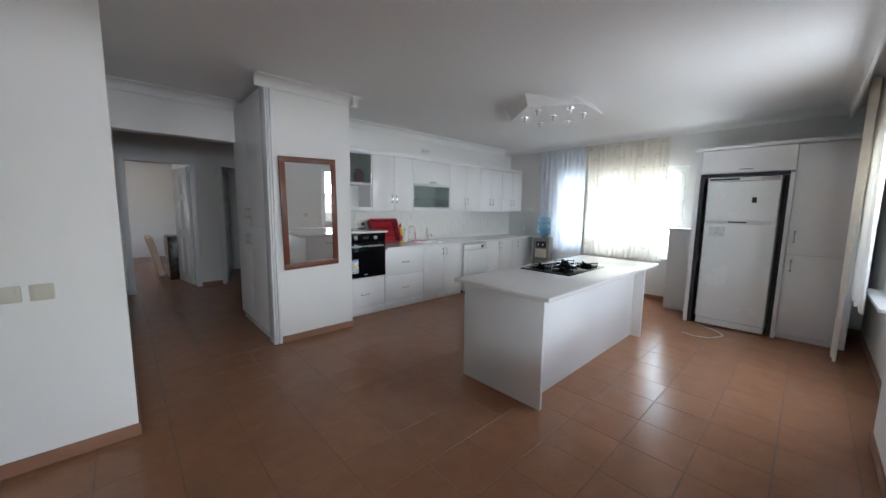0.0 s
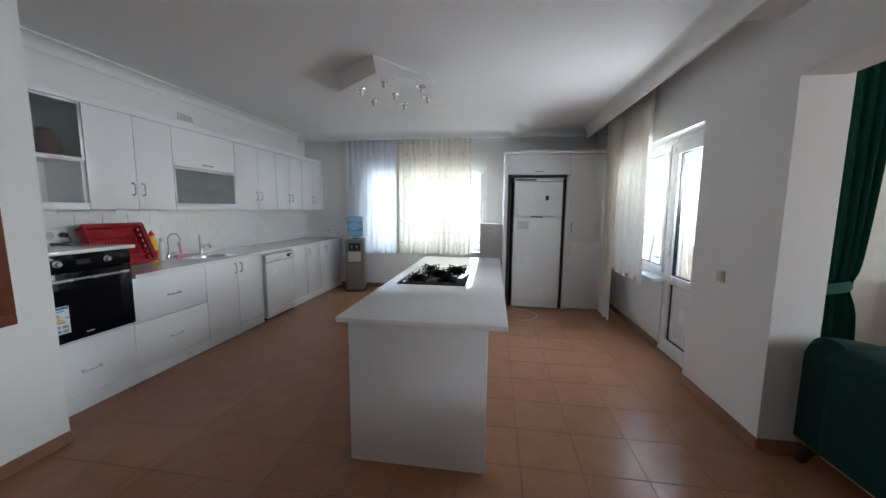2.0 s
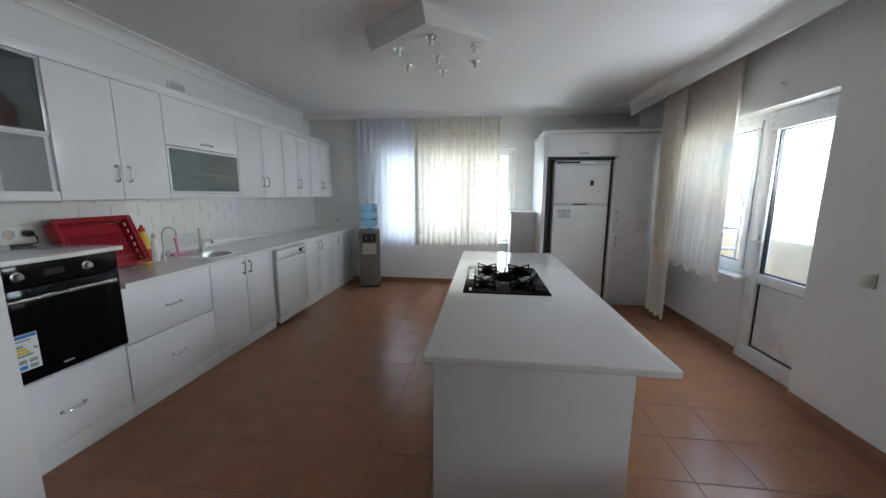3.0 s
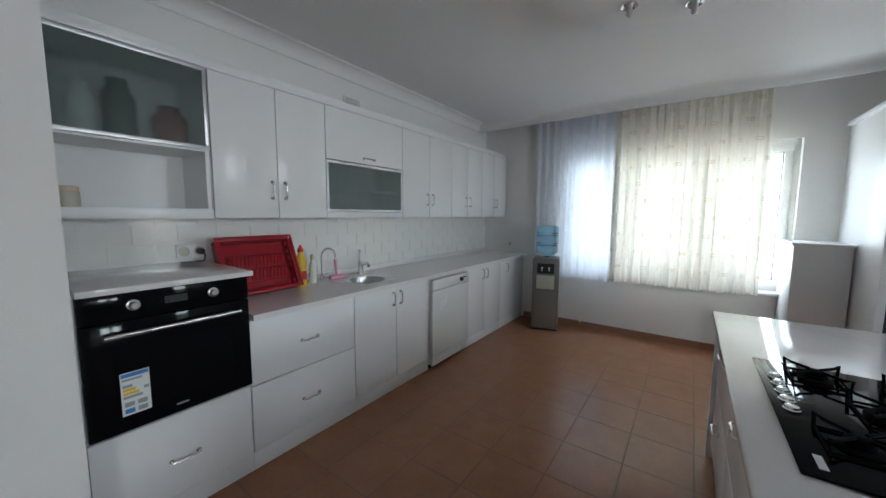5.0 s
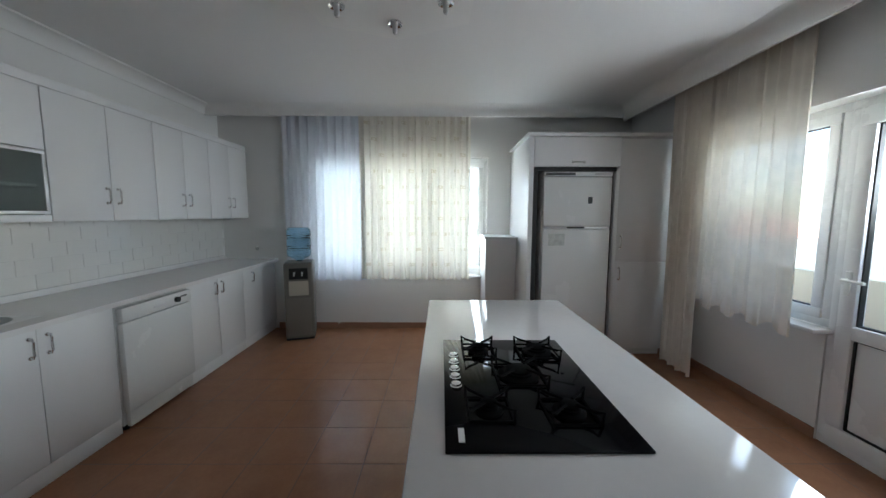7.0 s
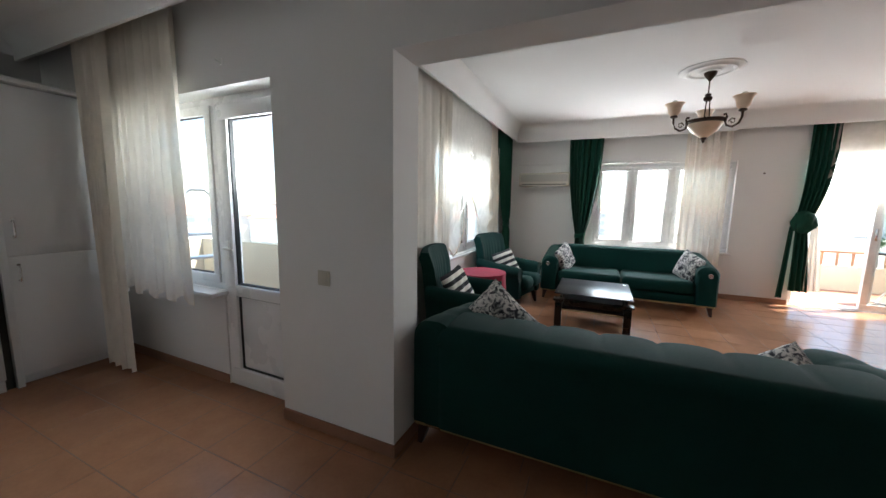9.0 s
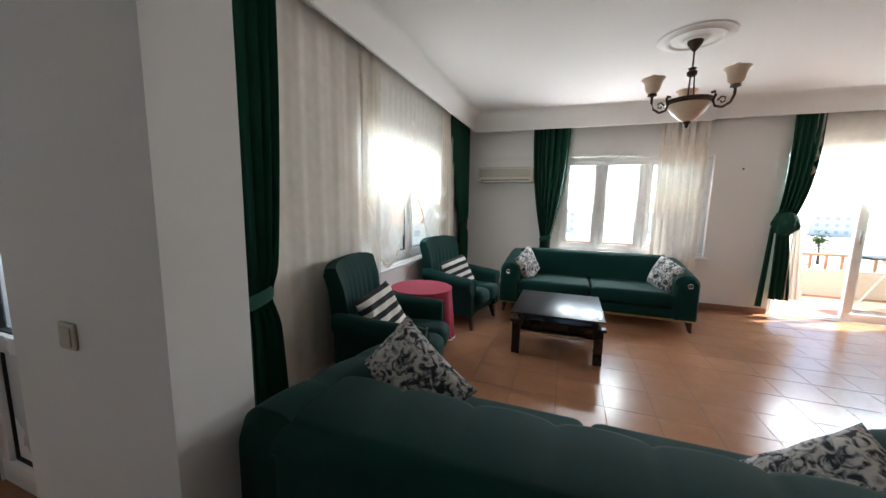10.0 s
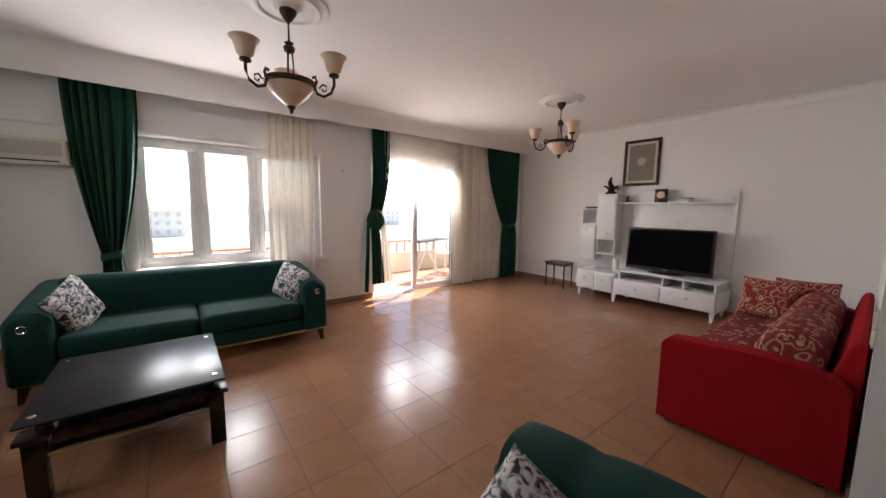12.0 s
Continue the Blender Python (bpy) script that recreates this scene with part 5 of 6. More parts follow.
# coffee table
ct = thing("coffee_table", "dark wooden coffee table with a black glass top", "coffee table", pose(1.86, -3.07, 0))
tx, ty = 0.39, 0.43
bx("glass_top", ct, TABLEGLASS, -tx, -ty, 0.39, tx, ty, 0.40, 0.003, "black glass top")
for sx in (-1, 1):
    for sy in (-1, 1):
        cx, cy = sx * (tx - 0.045), sy * (ty - 0.075)
        bx("leg", ct, DARKWOOD, cx - 0.036, cy - 0.036, 0, cx + 0.036, cy + 0.036, 0.30, 0.004)
        bx("corner_shelf", ct, DARKWOOD, cx - 0.055, cy - 0.055, 0.302, cx + 0.055, cy + 0.055, 0.325, 0.003)
        part("glass_peg", lathe(bmesh.new(), [(0.012, 0.326), (0.012, 0.39), (0.016, 0.4005), (0.016, 0.404), (0.010, 0.406)], cx, cy, 16), CHROME, ct, "chrome glass peg")
for s in (-1, 1):
    bx("rail", ct, DARKWOOD, -tx + 0.102, s * (ty - 0.075) - 0.014, 0.255, tx - 0.102, s * (ty - 0.075) + 0.014, 0.322, 0.003)
    bx("rail", ct, DARKWOOD, s * (tx - 0.045) - 0.014, -ty + 0.132, 0.255, s * (tx - 0.045) + 0.014, ty - 0.132, 0.322, 0.003)
    part("stretcher", tube(bmesh.new(), [(-tx + 0.08, s * (ty - 0.075), 0.20), (tx - 0.08, s * (ty - 0.075), 0.20)], 0.008, 8), GOLD, ct, "thin brass stretcher")
bx("lower_shelf", ct, TABLEGLASS, -tx + 0.06, -ty + 0.09, 0.208, tx - 0.06, ty - 0.09, 0.216, 0.002)

# round table under its cloth
rt = thing("side_table", "small round side table hidden under a cloth", "side table", pose(3.03, -2.42, 0))
part("tabletop", lathe(bmesh.new(), [(0.24, 0.565), (0.265, 0.57), (0.265, 0.588), (0.26, 0.592)], seg=32), DARKWOOD, rt)
part("post", tube(bmesh.new(), [(0, 0, 0.02), (0, 0, 0.565)], 0.03, 14), DARKWOOD, rt)
part("foot_plate", lathe(bmesh.new(), [(0.16, 0), (0.16, 0.015), (0.05, 0.03)], seg=24), DARKWOOD, rt)
bm = bmesh.new()


def cloth(u, v):
    a = 2 * math.pi * u
    if v < 0.4:
        r = 0.272 * v / 0.4
        return (3.03 + r * math.cos(a), -2.42 + r * math.sin(a), 0.596)
    d = (v - 0.4) / 0.6
    r = 0.275 + 0.012 * d + d * 0.030 * math.sin(11 * a + 0.8 * math.sin(3 * a))
    return (3.03 + r * math.cos(a), -2.42 + r * math.sin(a), 0.596 - 0.004 * (d > 0) - 0.45 * d - 0.03 * d * math.sin(4 * a))


tcl = finish("tablecloth", sheet(bm, cloth, 110, 20), WINECLOTH)
tagged(tcl, "crimson round tablecloth with a pale hem on the side table", "tablecloth")
bm = bmesh.new()
pts = [Vector(cloth(k / 110, 1.0)) for k in range(111)]
tube(bm, pts, 0.006, 6, cap=False)
part("hem", bm, WHITEPL, tcl, "pale crochet hem")

# red sofa bed
rs = thing("sofa_bed", "red fabric sofa bed with patterned seat", "sofa bed")
RX0, RX1 = -2.87, -0.80
bx("base", rs, REDFAB, RX0 + 0.13, -1.23, 0.03, RX1 - 0.13, -0.46, 0.24, 0.015)
bx("seat_mattress", rs, WEAVE, RX0 + 0.132, -1.245, 0.245, RX1 - 0.132, -0.60, 0.425, 0.03, "patterned red and beige seat", 3)
part("backrest", prism(bmesh.new(), [(-0.60, 0.245), (-0.50, 0.70), (-0.485, 0.735), (-0.46, 0.75), (-0.44, 0.735), (-0.432, 0.70), (-0.432, 0.245)], "x", RX0 + 0.132, RX1 - 0.132, 0.02, 3), REDFAB, rs)
for x0, x1 in ((RX0, RX0 + 0.128), (RX1 - 0.128, RX1)):
    pts = [(-1.255, 0.03), (-1.26, 0.52)] + [(-1.20 + q[0], q[1]) for q in arc(0, 0.515, 0.055, 175, 95, 4)] + [(-1.0, 0.585), (-0.8, 0.60), (-0.62, 0.592), (-0.50, 0.555), (-0.455, 0.50), (-0.45, 0.03)]
    part("armrest", prism(bmesh.new(), pts, "x", x0, x1, 0.018, 3), REDFAB, rs)
for x in (RX0 + 0.06, RX1 - 0.06):
    for y in (-1.20, -0.52):
        part("foot", tube(bmesh.new(), [(x, y, 0), (x, y, 0.031)], 0.025, 12), BLACK, rs)
for i, (x0, x1) in enumerate(((-1.85, -0.98), (-2.70, -1.87))):
    bm = lathe(bmesh.new(), [(0.03, 0), (0.12, 0.008), (0.145, 0.04), (0.15, (x1 - x0) / 2), (0.145, x1 - x0 - 0.04), (0.12, x1 - x0 - 0.008), (0.03, x1 - x0)], seg=28)
    b = finish("bolster", bm, WEAVE)
    b.matrix_basis = pose(x0, -0.705, 0.57, 0, 90, 0)
    for za, zb in ((-0.004, 0.006), (x1 - x0 - 0.006, x1 - x0 + 0.004)):
        part("end_cap", lathe(bmesh.new(), [(0.105, za), (0.118, (za + zb) / 2), (0.105, zb)], seg=28), MEDAL, b, "medallion end cap")
    tagged(b, "round red and beige patterned bolster on the sofa bed", "bolster", "sofa bed bolsters")
cushion("square_cushion", pose(-2.55, -1.03, 0.595, -14, 0, 84), 0.40, 0.36, 0.12, MEDAL, "red and beige medallion cushion on the sofa bed")
cushion("square_cushion", pose(-2.62, -0.80, 0.605, -10, 0, 98), 0.40, 0.38, 0.12, MEDAL, "red and beige medallion cushion on the sofa bed")

# television wall unit
TW = mat("unit_lacquer", (0.80, 0.80, 0.79), 0.3, var=0.02, bump=0.02)
tu = thing("tv_unit", "white television wall unit with drawers and back panel", "tv unit")
XB = -4.045
bx("left_body", tu, TW, XB, -3.46, 0.13, -3.50, -2.86, 0.42, 0.004)
bx("right_body", tu, TW, XB, -2.855, 0.13, -3.50, -1.60, 0.36, 0.004)
for y0, y1 in ((-3.44, -3.17), (-3.15, -2.88)):
    d = bx("door", tu, TW, -3.499, y0, 0.15, -3.482, y1, 0.40, 0.004)
    bm = bmesh.new()
    for b in ((y0 + 0.03, 0.18, y1 - 0.03, 0.19), (y0 + 0.03, 0.36, y1 - 0.03, 0.37), (y0 + 0.03, 0.19, y0 + 0.04, 0.36), (y1 - 0.04, 0.19, y1 - 0.03, 0.36)):
        box(bm, -3.4815, b[0], b[1], -3.478, b[2], b[3])
    part("moulding", bm, TW, d)
    part("knob", lathe(bmesh.new(), [(0.004, 0), (0.006, 0.012), (0.017, 0.018), (0.014, 0.026)], seg=16), STEEL, d, "round metal knob").matrix_basis = pose(-3.482, (y0 + y1) / 2, 0.31, 0, 90, 0)
for y0, y1 in ((-2.84, -2.23), (-2.22, -1.615)):
    d = bx("drawer_front", tu, TW, -3.499, y0, 0.145, -3.482, y1, 0.35, 0.004)
    part("knob", lathe(bmesh.new(), [(0.004, 0), (0.006, 0.012), (0.017, 0.018), (0.014, 0.026)], seg=16), STEEL, d, "round metal knob").matrix_basis = pose(-3.482, (y0 + y1) / 2, 0.26, 0, 90, 0)
bx("shelf_top", tu, TW, XB, -2.83, 0.475, -3.52, -1.60, 0.497, 0.006)
bx("shelf_back", tu, TW, XB, -2.83, 0.362, -4.02, -1.60, 0.474, 0.002)
for y in (-2.80, -2.22, -1.98, -1.64):
    bx("divider", tu, TW, -4.018, y - 0.01, 0.362, -3.54, y + 0.01, 0.474, 0.002)
for y in (-3.42, -2.86, -1.65):
    for x in (-3.56, -4.0):
        part("leg", loft(bmesh.new(), [[(x + 0.03 + sx * 0.012, y + sy * 0.012, 0) for sx, sy in ((-1, -1), (1, -1), (1, 1), (-1, 1))], [(x + sx * 0.03, y + sy * 0.03, 0.129) for sx, sy in ((-1, -1), (1, -1), (1, 1), (-1, 1))]]), TW, tu)
bx("back_panel", tu, TW, -4.045, -2.87, 0.50, -4.015, -1.61, 1.665, 0.006)
bx("wall_shelf", tu, TW, -4.013, -3.02, 1.475, -3.82, -1.66, 1.497, 0.004)
up = bx("upper_cabinet", tu, TW, XB, -3.33, 0.90, -3.80, -3.03, 1.63, 0.004)

def raised_border(parent, x, y0, y1, z0, z1):
    """Thin raised moulding near the edge of a door that faces +x."""
    bm = bmesh.new()
    for b in ((y0, z0, y1, z0 + 0.014), (y0, z1 - 0.014, y1, z1), (y0, z0 + 0.014, y0 + 0.014, z1 - 0.014), (y1 - 0.014, z0 + 0.014, y1, z1 - 0.014)):
        box(bm, x, b[0], b[1], x + 0.006, b[2], b[3], 0.002)
    part("moulding", bm, TW, parent)


d = bx("door", up, TW, -3.799, -3.325, 0.93, -3.782, -3.035, 1.60, 0.006)
raised_border(d, -3.7815, -3.30, -3.06, 0.96, 1.57)
part("knob", lathe(bmesh.new(), [(0.004, 0), (0.017, 0.018), (0.014, 0.026)], seg=16), STEEL, up, "round metal knob").matrix_basis = pose(-3.782, -3.14, 1.01, 0, 90, 0)
bm = bmesh.new()
for b in ((-3.33, 0.66, -3.03, 0.68), (-3.05, 0.68, -3.03, 0.898), (-3.33, 0.68, -3.31, 0.898)):
    box(bm, XB, b[0], b[1], -3.82, b[2], b[3])
part("open_cubby", bm, TW, tu)
lo = bx("lower_cabinet", tu, TW, XB, -3.62, 0.55, -3.80, -3.345, 1.13, 0.004)
d = bx("door", lo, TW, -3.799, -3.615, 0.57, -3.782, -3.35, 1.11, 0.006)
raised_border(d, -3.7815, -3.59, -3.375, 0.60, 1.08)
part("knob", lathe(bmesh.new(), [(0.004, 0), (0.017, 0.018), (0.014, 0.026)], seg=16), STEEL, lo, "round metal knob").matrix_basis = pose(-3.782, -3.48, 1.05, 0, 90, 0)
bm = bmesh.new()
for b in ((-3.62, 1.132, -3.345, 1.15), (-3.62, 1.38, -3.345, 1.40), (-3.62, 1.15, -3.60, 1.38), (-3.365, 1.15, -3.345, 1.38)):
    box(bm, XB, b[0], b[1], -3.82, b[2], b[3])
box(bm, XB, -3.60, 1.15, -4.03, -3.365, 1.38)
part("open_cubby", bm, TW, tu)

tv = thing("television", "black flat-screen television on its stand", "television", pose(-3.76, -2.27, 0.498))
bx("bezel", tv, BLACK, -0.03, -0.535, 0.025, 0.03, 0.535, 0.632, 0.008)
bx("screen", tv, BLACKGLASS, 0.0305, -0.51, 0.075, 0.0335, 0.51, 0.610, 0.0, "dark glossy screen")
bx("neck", tv, BLACK, -0.03, -0.05, 0.012, 0.02, 0.05, 0.024, 0.004)
part("stand", lathe(bmesh.new(), [(0.23, 0), (0.23, 0.006), (0.20, 0.011), (0.04, 0.012)], seg=32), BLACK, tv)
tv.children[-1].scale = (0.55, 1, 1)
bx("maker_plate", tv, ALU, 0.0305, -0.03, 0.05, 0.0325, 0.03, 0.058, 0.0)

pic = thing("framed_picture", "framed still picture in a dark carved frame", "picture", pose(-4.048, -2.82, 2.10))
bm = bmesh.new()
pw, ph, pf = 0.26, 0.345, 0.042
for b in ((-pw, -ph, pw, -ph + pf), (-pw, ph - pf, pw, ph), (-pw, -ph + pf, -pw + pf, ph - pf), (pw - pf, -ph + pf, pw, ph - pf)):
    box(bm, 0, b[0], b[1], 0.03, b[2], b[3], 0.009)
part("frame", bm, DARKWOOD, pic, "dark brown frame")
bx("mount_border", pic, MOUNT, 0.004, -pw + pf - 0.004, -ph + pf - 0.004, 0.016, pw - pf + 0.004, ph - pf + 0.004, 0.0)
bx("mount", pic, mat("old_print", (0.21, 0.18, 0.14), 0.6, var=0.12, scale=9), 0.0165, -pw + pf + 0.035, -ph + pf + 0.035, 0.019, pw - pf - 0.035, ph - pf - 0.035, 0.0)
bm = lathe(bmesh.new(), [(0.03, 0), (0.06, 0.0008), (0.05, 0.0016)], seg=20)
part("print_motif", bm, mat("faded_motif", (0.42, 0.40, 0.33), 0.6, var=0.2, scale=30), pic).matrix_basis = pose(0.0195, 0, 0.02, 0, 90, 0)

# ornaments on the unit
fg = bmesh.new()
lathe(fg, [(0.085, 0), (0.09, 0.02), (0.06, 0.035), (0.045, 0.06), (0.055, 0.09), (0.04, 0.13), (0.02, 0.15)], -3.92, -3.20, 14)
tube(fg, [(-3.92, -3.20, 0.10), (-3.92, -3.23, 0.20), (-3.92, -3.21, 0.27)], 0.03, 10, [0.04, 0.028, 0.012])
tube(fg, [(-3.92, -3.17, 0.08), (-3.92, -3.11, 0.12), (-3.92, -3.09, 0.06)], 0.02, 8, [0.03, 0.02, 0.012])
tube(fg, [(-3.92, -3.23, 0.08), (-3.92, -3.30, 0.13), (-3.92, -3.33, 0.12)], 0.014, 8, [0.02, 0.014, 0.008])
fo = finish("figurine", fg, BRONZE)
fo.location.z = 1.631
tagged(fo, "dark bronze ornament on the wall unit", "ornament")
cp = thing("plaque_clock", "small dark wooden plaque with a pale disc", "plaque", pose(-3.90, -2.46, 1.498))
bx("plate", cp, DARKWOOD, -0.012, -0.085, 0, 0.012, 0.085, 0.19, 0.006)
part("disc", lathe(bmesh.new(), [(0.05, 0), (0.05, 0.004), (0.045, 0.006)], seg=24), ALAB, cp, "pale round disc").matrix_basis = pose(0.012, 0, 0.105, 0, 90, 0)
bw = thing("small_bowl", "small white bowl with green leaves on the shelf", "bowl", pose(-3.90, -2.12, 1.498))
part("bowl", lathe(bmesh.new(), [(0.03, 0), (0.035, 0.005), (0.075, 0.04), (0.078, 0.045), (0.07, 0.042), (0.03, 0.01)], seg=24), WHITEPL, bw)
bm = bmesh.new()
for k in range(14):
    a = k * 2.4
    r = 0.05 * random.random()
    tube(bm, [(0.3 * r, 0.3 * r, 0.02), (r * math.cos(a), r * math.sin(a), 0.05), (1.5 * r * math.cos(a), 1.5 * r * math.sin(a), 0.06)], 0.006, 6, [0.002, 0.008, 0.001])
part("leaves", bm, mat("small_leaves", (0.05, 0.12, 0.03), 0.6), bw)
od = bmesh.new()
tube(od, [(0, 0, 0), (0, 0, 0.06), (0, 0.02, 0.10)], 0.02, 10, [0.03, 0.02, 0.012])
tube(od, [(0, 0.0, 0.03), (0, 0.06, 0.02)], 0.012, 8)
oo = finish("small_ornament", od, BRONZE)
oo.location = (-3.90, -2.93, 1.498)
tagged(oo, "small bronze ornament on the wall shelf", "ornament")
bs_ = thing("tape_box", "flat black box on the wall unit", "box", pose(-3.92, -3.48, 1.401))
bx("case", bs_, BLACK, -0.07, -0.10, 0, 0.07, 0.10, 0.03, 0.004)

vs_ = thing("white_vase", "plain white cylindrical vase on the television unit", "vase", pose(-3.80, -2.98, 0.421))
part("body", lathe(bmesh.new(), [(0.040, 0), (0.044, 0.006), (0.044, 0.20), (0.040, 0.205), (0.036, 0.20), (0.036, 0.02)], seg=24), WHITEPL, vs_)

# nest of small tables
st = thing("nesting_table", "small dark wooden nesting table with turned legs", "side table", pose(-3.74, -3.95, 0))
bx("tabletop", st, DARKWOOD, -0.15, -0.21, 0.43, 0.15, 0.21, 0.45, 0.005)
for x in (-0.12, 0.12):
    for y in (-0.18, 0.18):
        part("leg", lathe(bmesh.new(), [(0.010, 0), (0.014, 0.02), (0.011, 0.12), (0.017, 0.14), (0.011, 0.16), (0.014, 0.36), (0.018, 0.40), (0.016, 0.43)], x, y, 12), LEGWOOD, st)
for y in (-0.18, 0.18):
    bx("rail", st, LEGWOOD, -0.11, y - 0.008, 0.39, 0.11, y + 0.008, 0.429, 0.002)
for x in (-0.12, 0.12):
    bx("rail", st, LEGWOOD, x - 0.008, -0.165, 0.39, x + 0.008, 0.165, 0.429, 0.002)

# air conditioner
ac = thing("air_conditioner", "white wall-mounted air conditioner", "air conditioner", pose(2.77, -5.128, 1.685))
bx("casing", ac, IVORY, -0.42, 0, 0, 0.42, 0.195, 0.225, 0.022, seg=3)
bx("air_slot", ac, BLACK, -0.37, 0.10, 0.023, 0.37, 0.1965, 0.033, 0.0, "dark air outlet slot")
bx("front_grille", ac, mat("grille_plastic", (0.42, 0.40, 0.35), 0.5, var=0.04, bump=0.05), -0.39, 0.12, 0.075, 0.39, 0.1985, 0.195, 0.003, "grey beige front grille")
bx("air_flap", ac, IVORY, -0.36, 0.15, -0.004, 0.36, 0.20, 0.022, 0.004)
bx("air_slot", ac, BLACK, -0.36, 0.1955, 0.026, 0.36, 0.198, 0.036, 0.0)
tagged(bx("cable_duct", None, WALL, 0.9, -5.128, 2.05, 3.44, -5.105, 2.09, 0.004), "white cable duct along the wall above the air conditioner", "duct")


# chandeliers
def chandelier(m, label, turn):
    ob = thing("chandelier", label, "chandelier", m, "bronze chandeliers")
    ob.matrix_basis = m @ pose(0, 0, 0, 0, 0, turn)
    part("canopy", lathe(bmesh.new(), [(0.055, 0.0), (0.052, -0.02), (0.03, -0.055), (0.012, -0.075), (0.01, -0.08)], seg=20), BRONZE, ob)
    part("chain", tube(bmesh.new(), [(0, 0, -0.075), (0, 0, -0.20)], 0.006, 8), BRONZE, ob)
    part("hub", lathe(bmesh.new(), [(0.012, -0.195), (0.03, -0.205), (0.022, -0.22), (0.038, -0.235), (0.034, -0.26), (0.02, -0.27)], seg=20), BRONZE, ob)
    for k in range(3):
        a = radians(120 * k + 30)
        c, s = math.cos(a), math.sin(a)
        part("rod", tube(bmesh.new(), [(0.018 * c, 0.018 * s, -0.265), (0.028 * c, 0.028 * s, -0.46)], 0.005, 8), BRONZE, ob)
    part("ring", lathe(bmesh.new(), [(0.15, -0.46), (0.165, -0.452), (0.168, -0.478), (0.152, -0.485)], seg=36), BRONZE, ob)
    part("bowl", lathe(bmesh.new(), [(0.148, -0.478), (0.145, -0.50), (0.12, -0.545), (0.07, -0.59), (0.022, -0.625)], seg=32), ALAB, ob, "alabaster glass bowl")
    part("finial", lathe(bmesh.new(), [(0.03, -0.618), (0.026, -0.635), (0.014, -0.645), (0.016, -0.655), (0.004, -0.672)], seg=16), BRONZE, ob)
    for k in range(3):
        a = radians(120 * k)
        c, s = math.cos(a), math.sin(a)
        prof = [(0.155, -0.43), (0.175, -0.425), (0.185, -0.45), (0.17, -0.49), (0.185, -0.535), (0.235, -0.555), (0.285, -0.53), (0.305, -0.48), (0.305, -0.43)]
        ar = part("arm", tube(bmesh.new(), [(r * c, r * s, z) for r, z in prof], 0.010, 8), BRONZE, ob)
        sc = [(0.20, -0.50), (0.225, -0.475), (0.25, -0.485), (0.25, -0.515), (0.228, -0.52), (0.222, -0.505)]
        part("scroll", tube(bmesh.new(), [(r * c, r * s, z) for r, z in sc], 0.006, 8), BRONZE, ar)
        part("cup", lathe(bmesh.new(), [(0.012, -0.435), (0.035, -0.425), (0.03, -0.41), (0.02, -0.405)], 0.305 * c, 0.305 * s, 16), BRONZE, ar)
        sh = part("shade", lathe(bmesh.new(), [(0.03, -0.408), (0.05, -0.385), (0.058, -0.345), (0.068, -0.315), (0.088, -0.295), (0.085, -0.292), (0.064, -0.312), (0.053, -0.345), (0.045, -0.382), (0.025, -0.402)], 0.305 * c, 0.305 * s, 24), ALAB, ob, "flared alabaster glass shade")
        if k < 2:
            part("bulb", lathe(bmesh.new(), [(0.012, -0.40), (0.02, -0.34), (0.028, -0.30), (0.022, -0.265), (0.006, -0.258)], 0.305 * c, 0.305 * s, 16), WHITEPL, sh, "white bulb")
    return ob


def medallion(x, y):
    prof = [(0.0, -0.030), (0.085, -0.030), (0.095, -0.022), (0.12, -0.016), (0.17, -0.016), (0.185, -0.028), (0.205, -0.028), (0.22, -0.014), (0.26, -0.010), (0.27, 0.0)]
    ob = finish("ceiling_rose", lathe(bmesh.new(), [(r, LC + z) for r, z in prof], x, y, 48), PLASTER)
    tagged(ob, "round moulded plaster ceiling rose", "ceiling rose", "plaster ceiling roses")


chandelier(pose(0.955, -3.07, LC - 0.03), "bronze three-arm chandelier with alabaster shades", 20)
chandelier(pose(-2.20, -3.04, LC - 0.03), "bronze three-arm chandelier with alabaster shades", 60)
medallion(0.955, -3.07)
medallion(-2.20, -3.04)

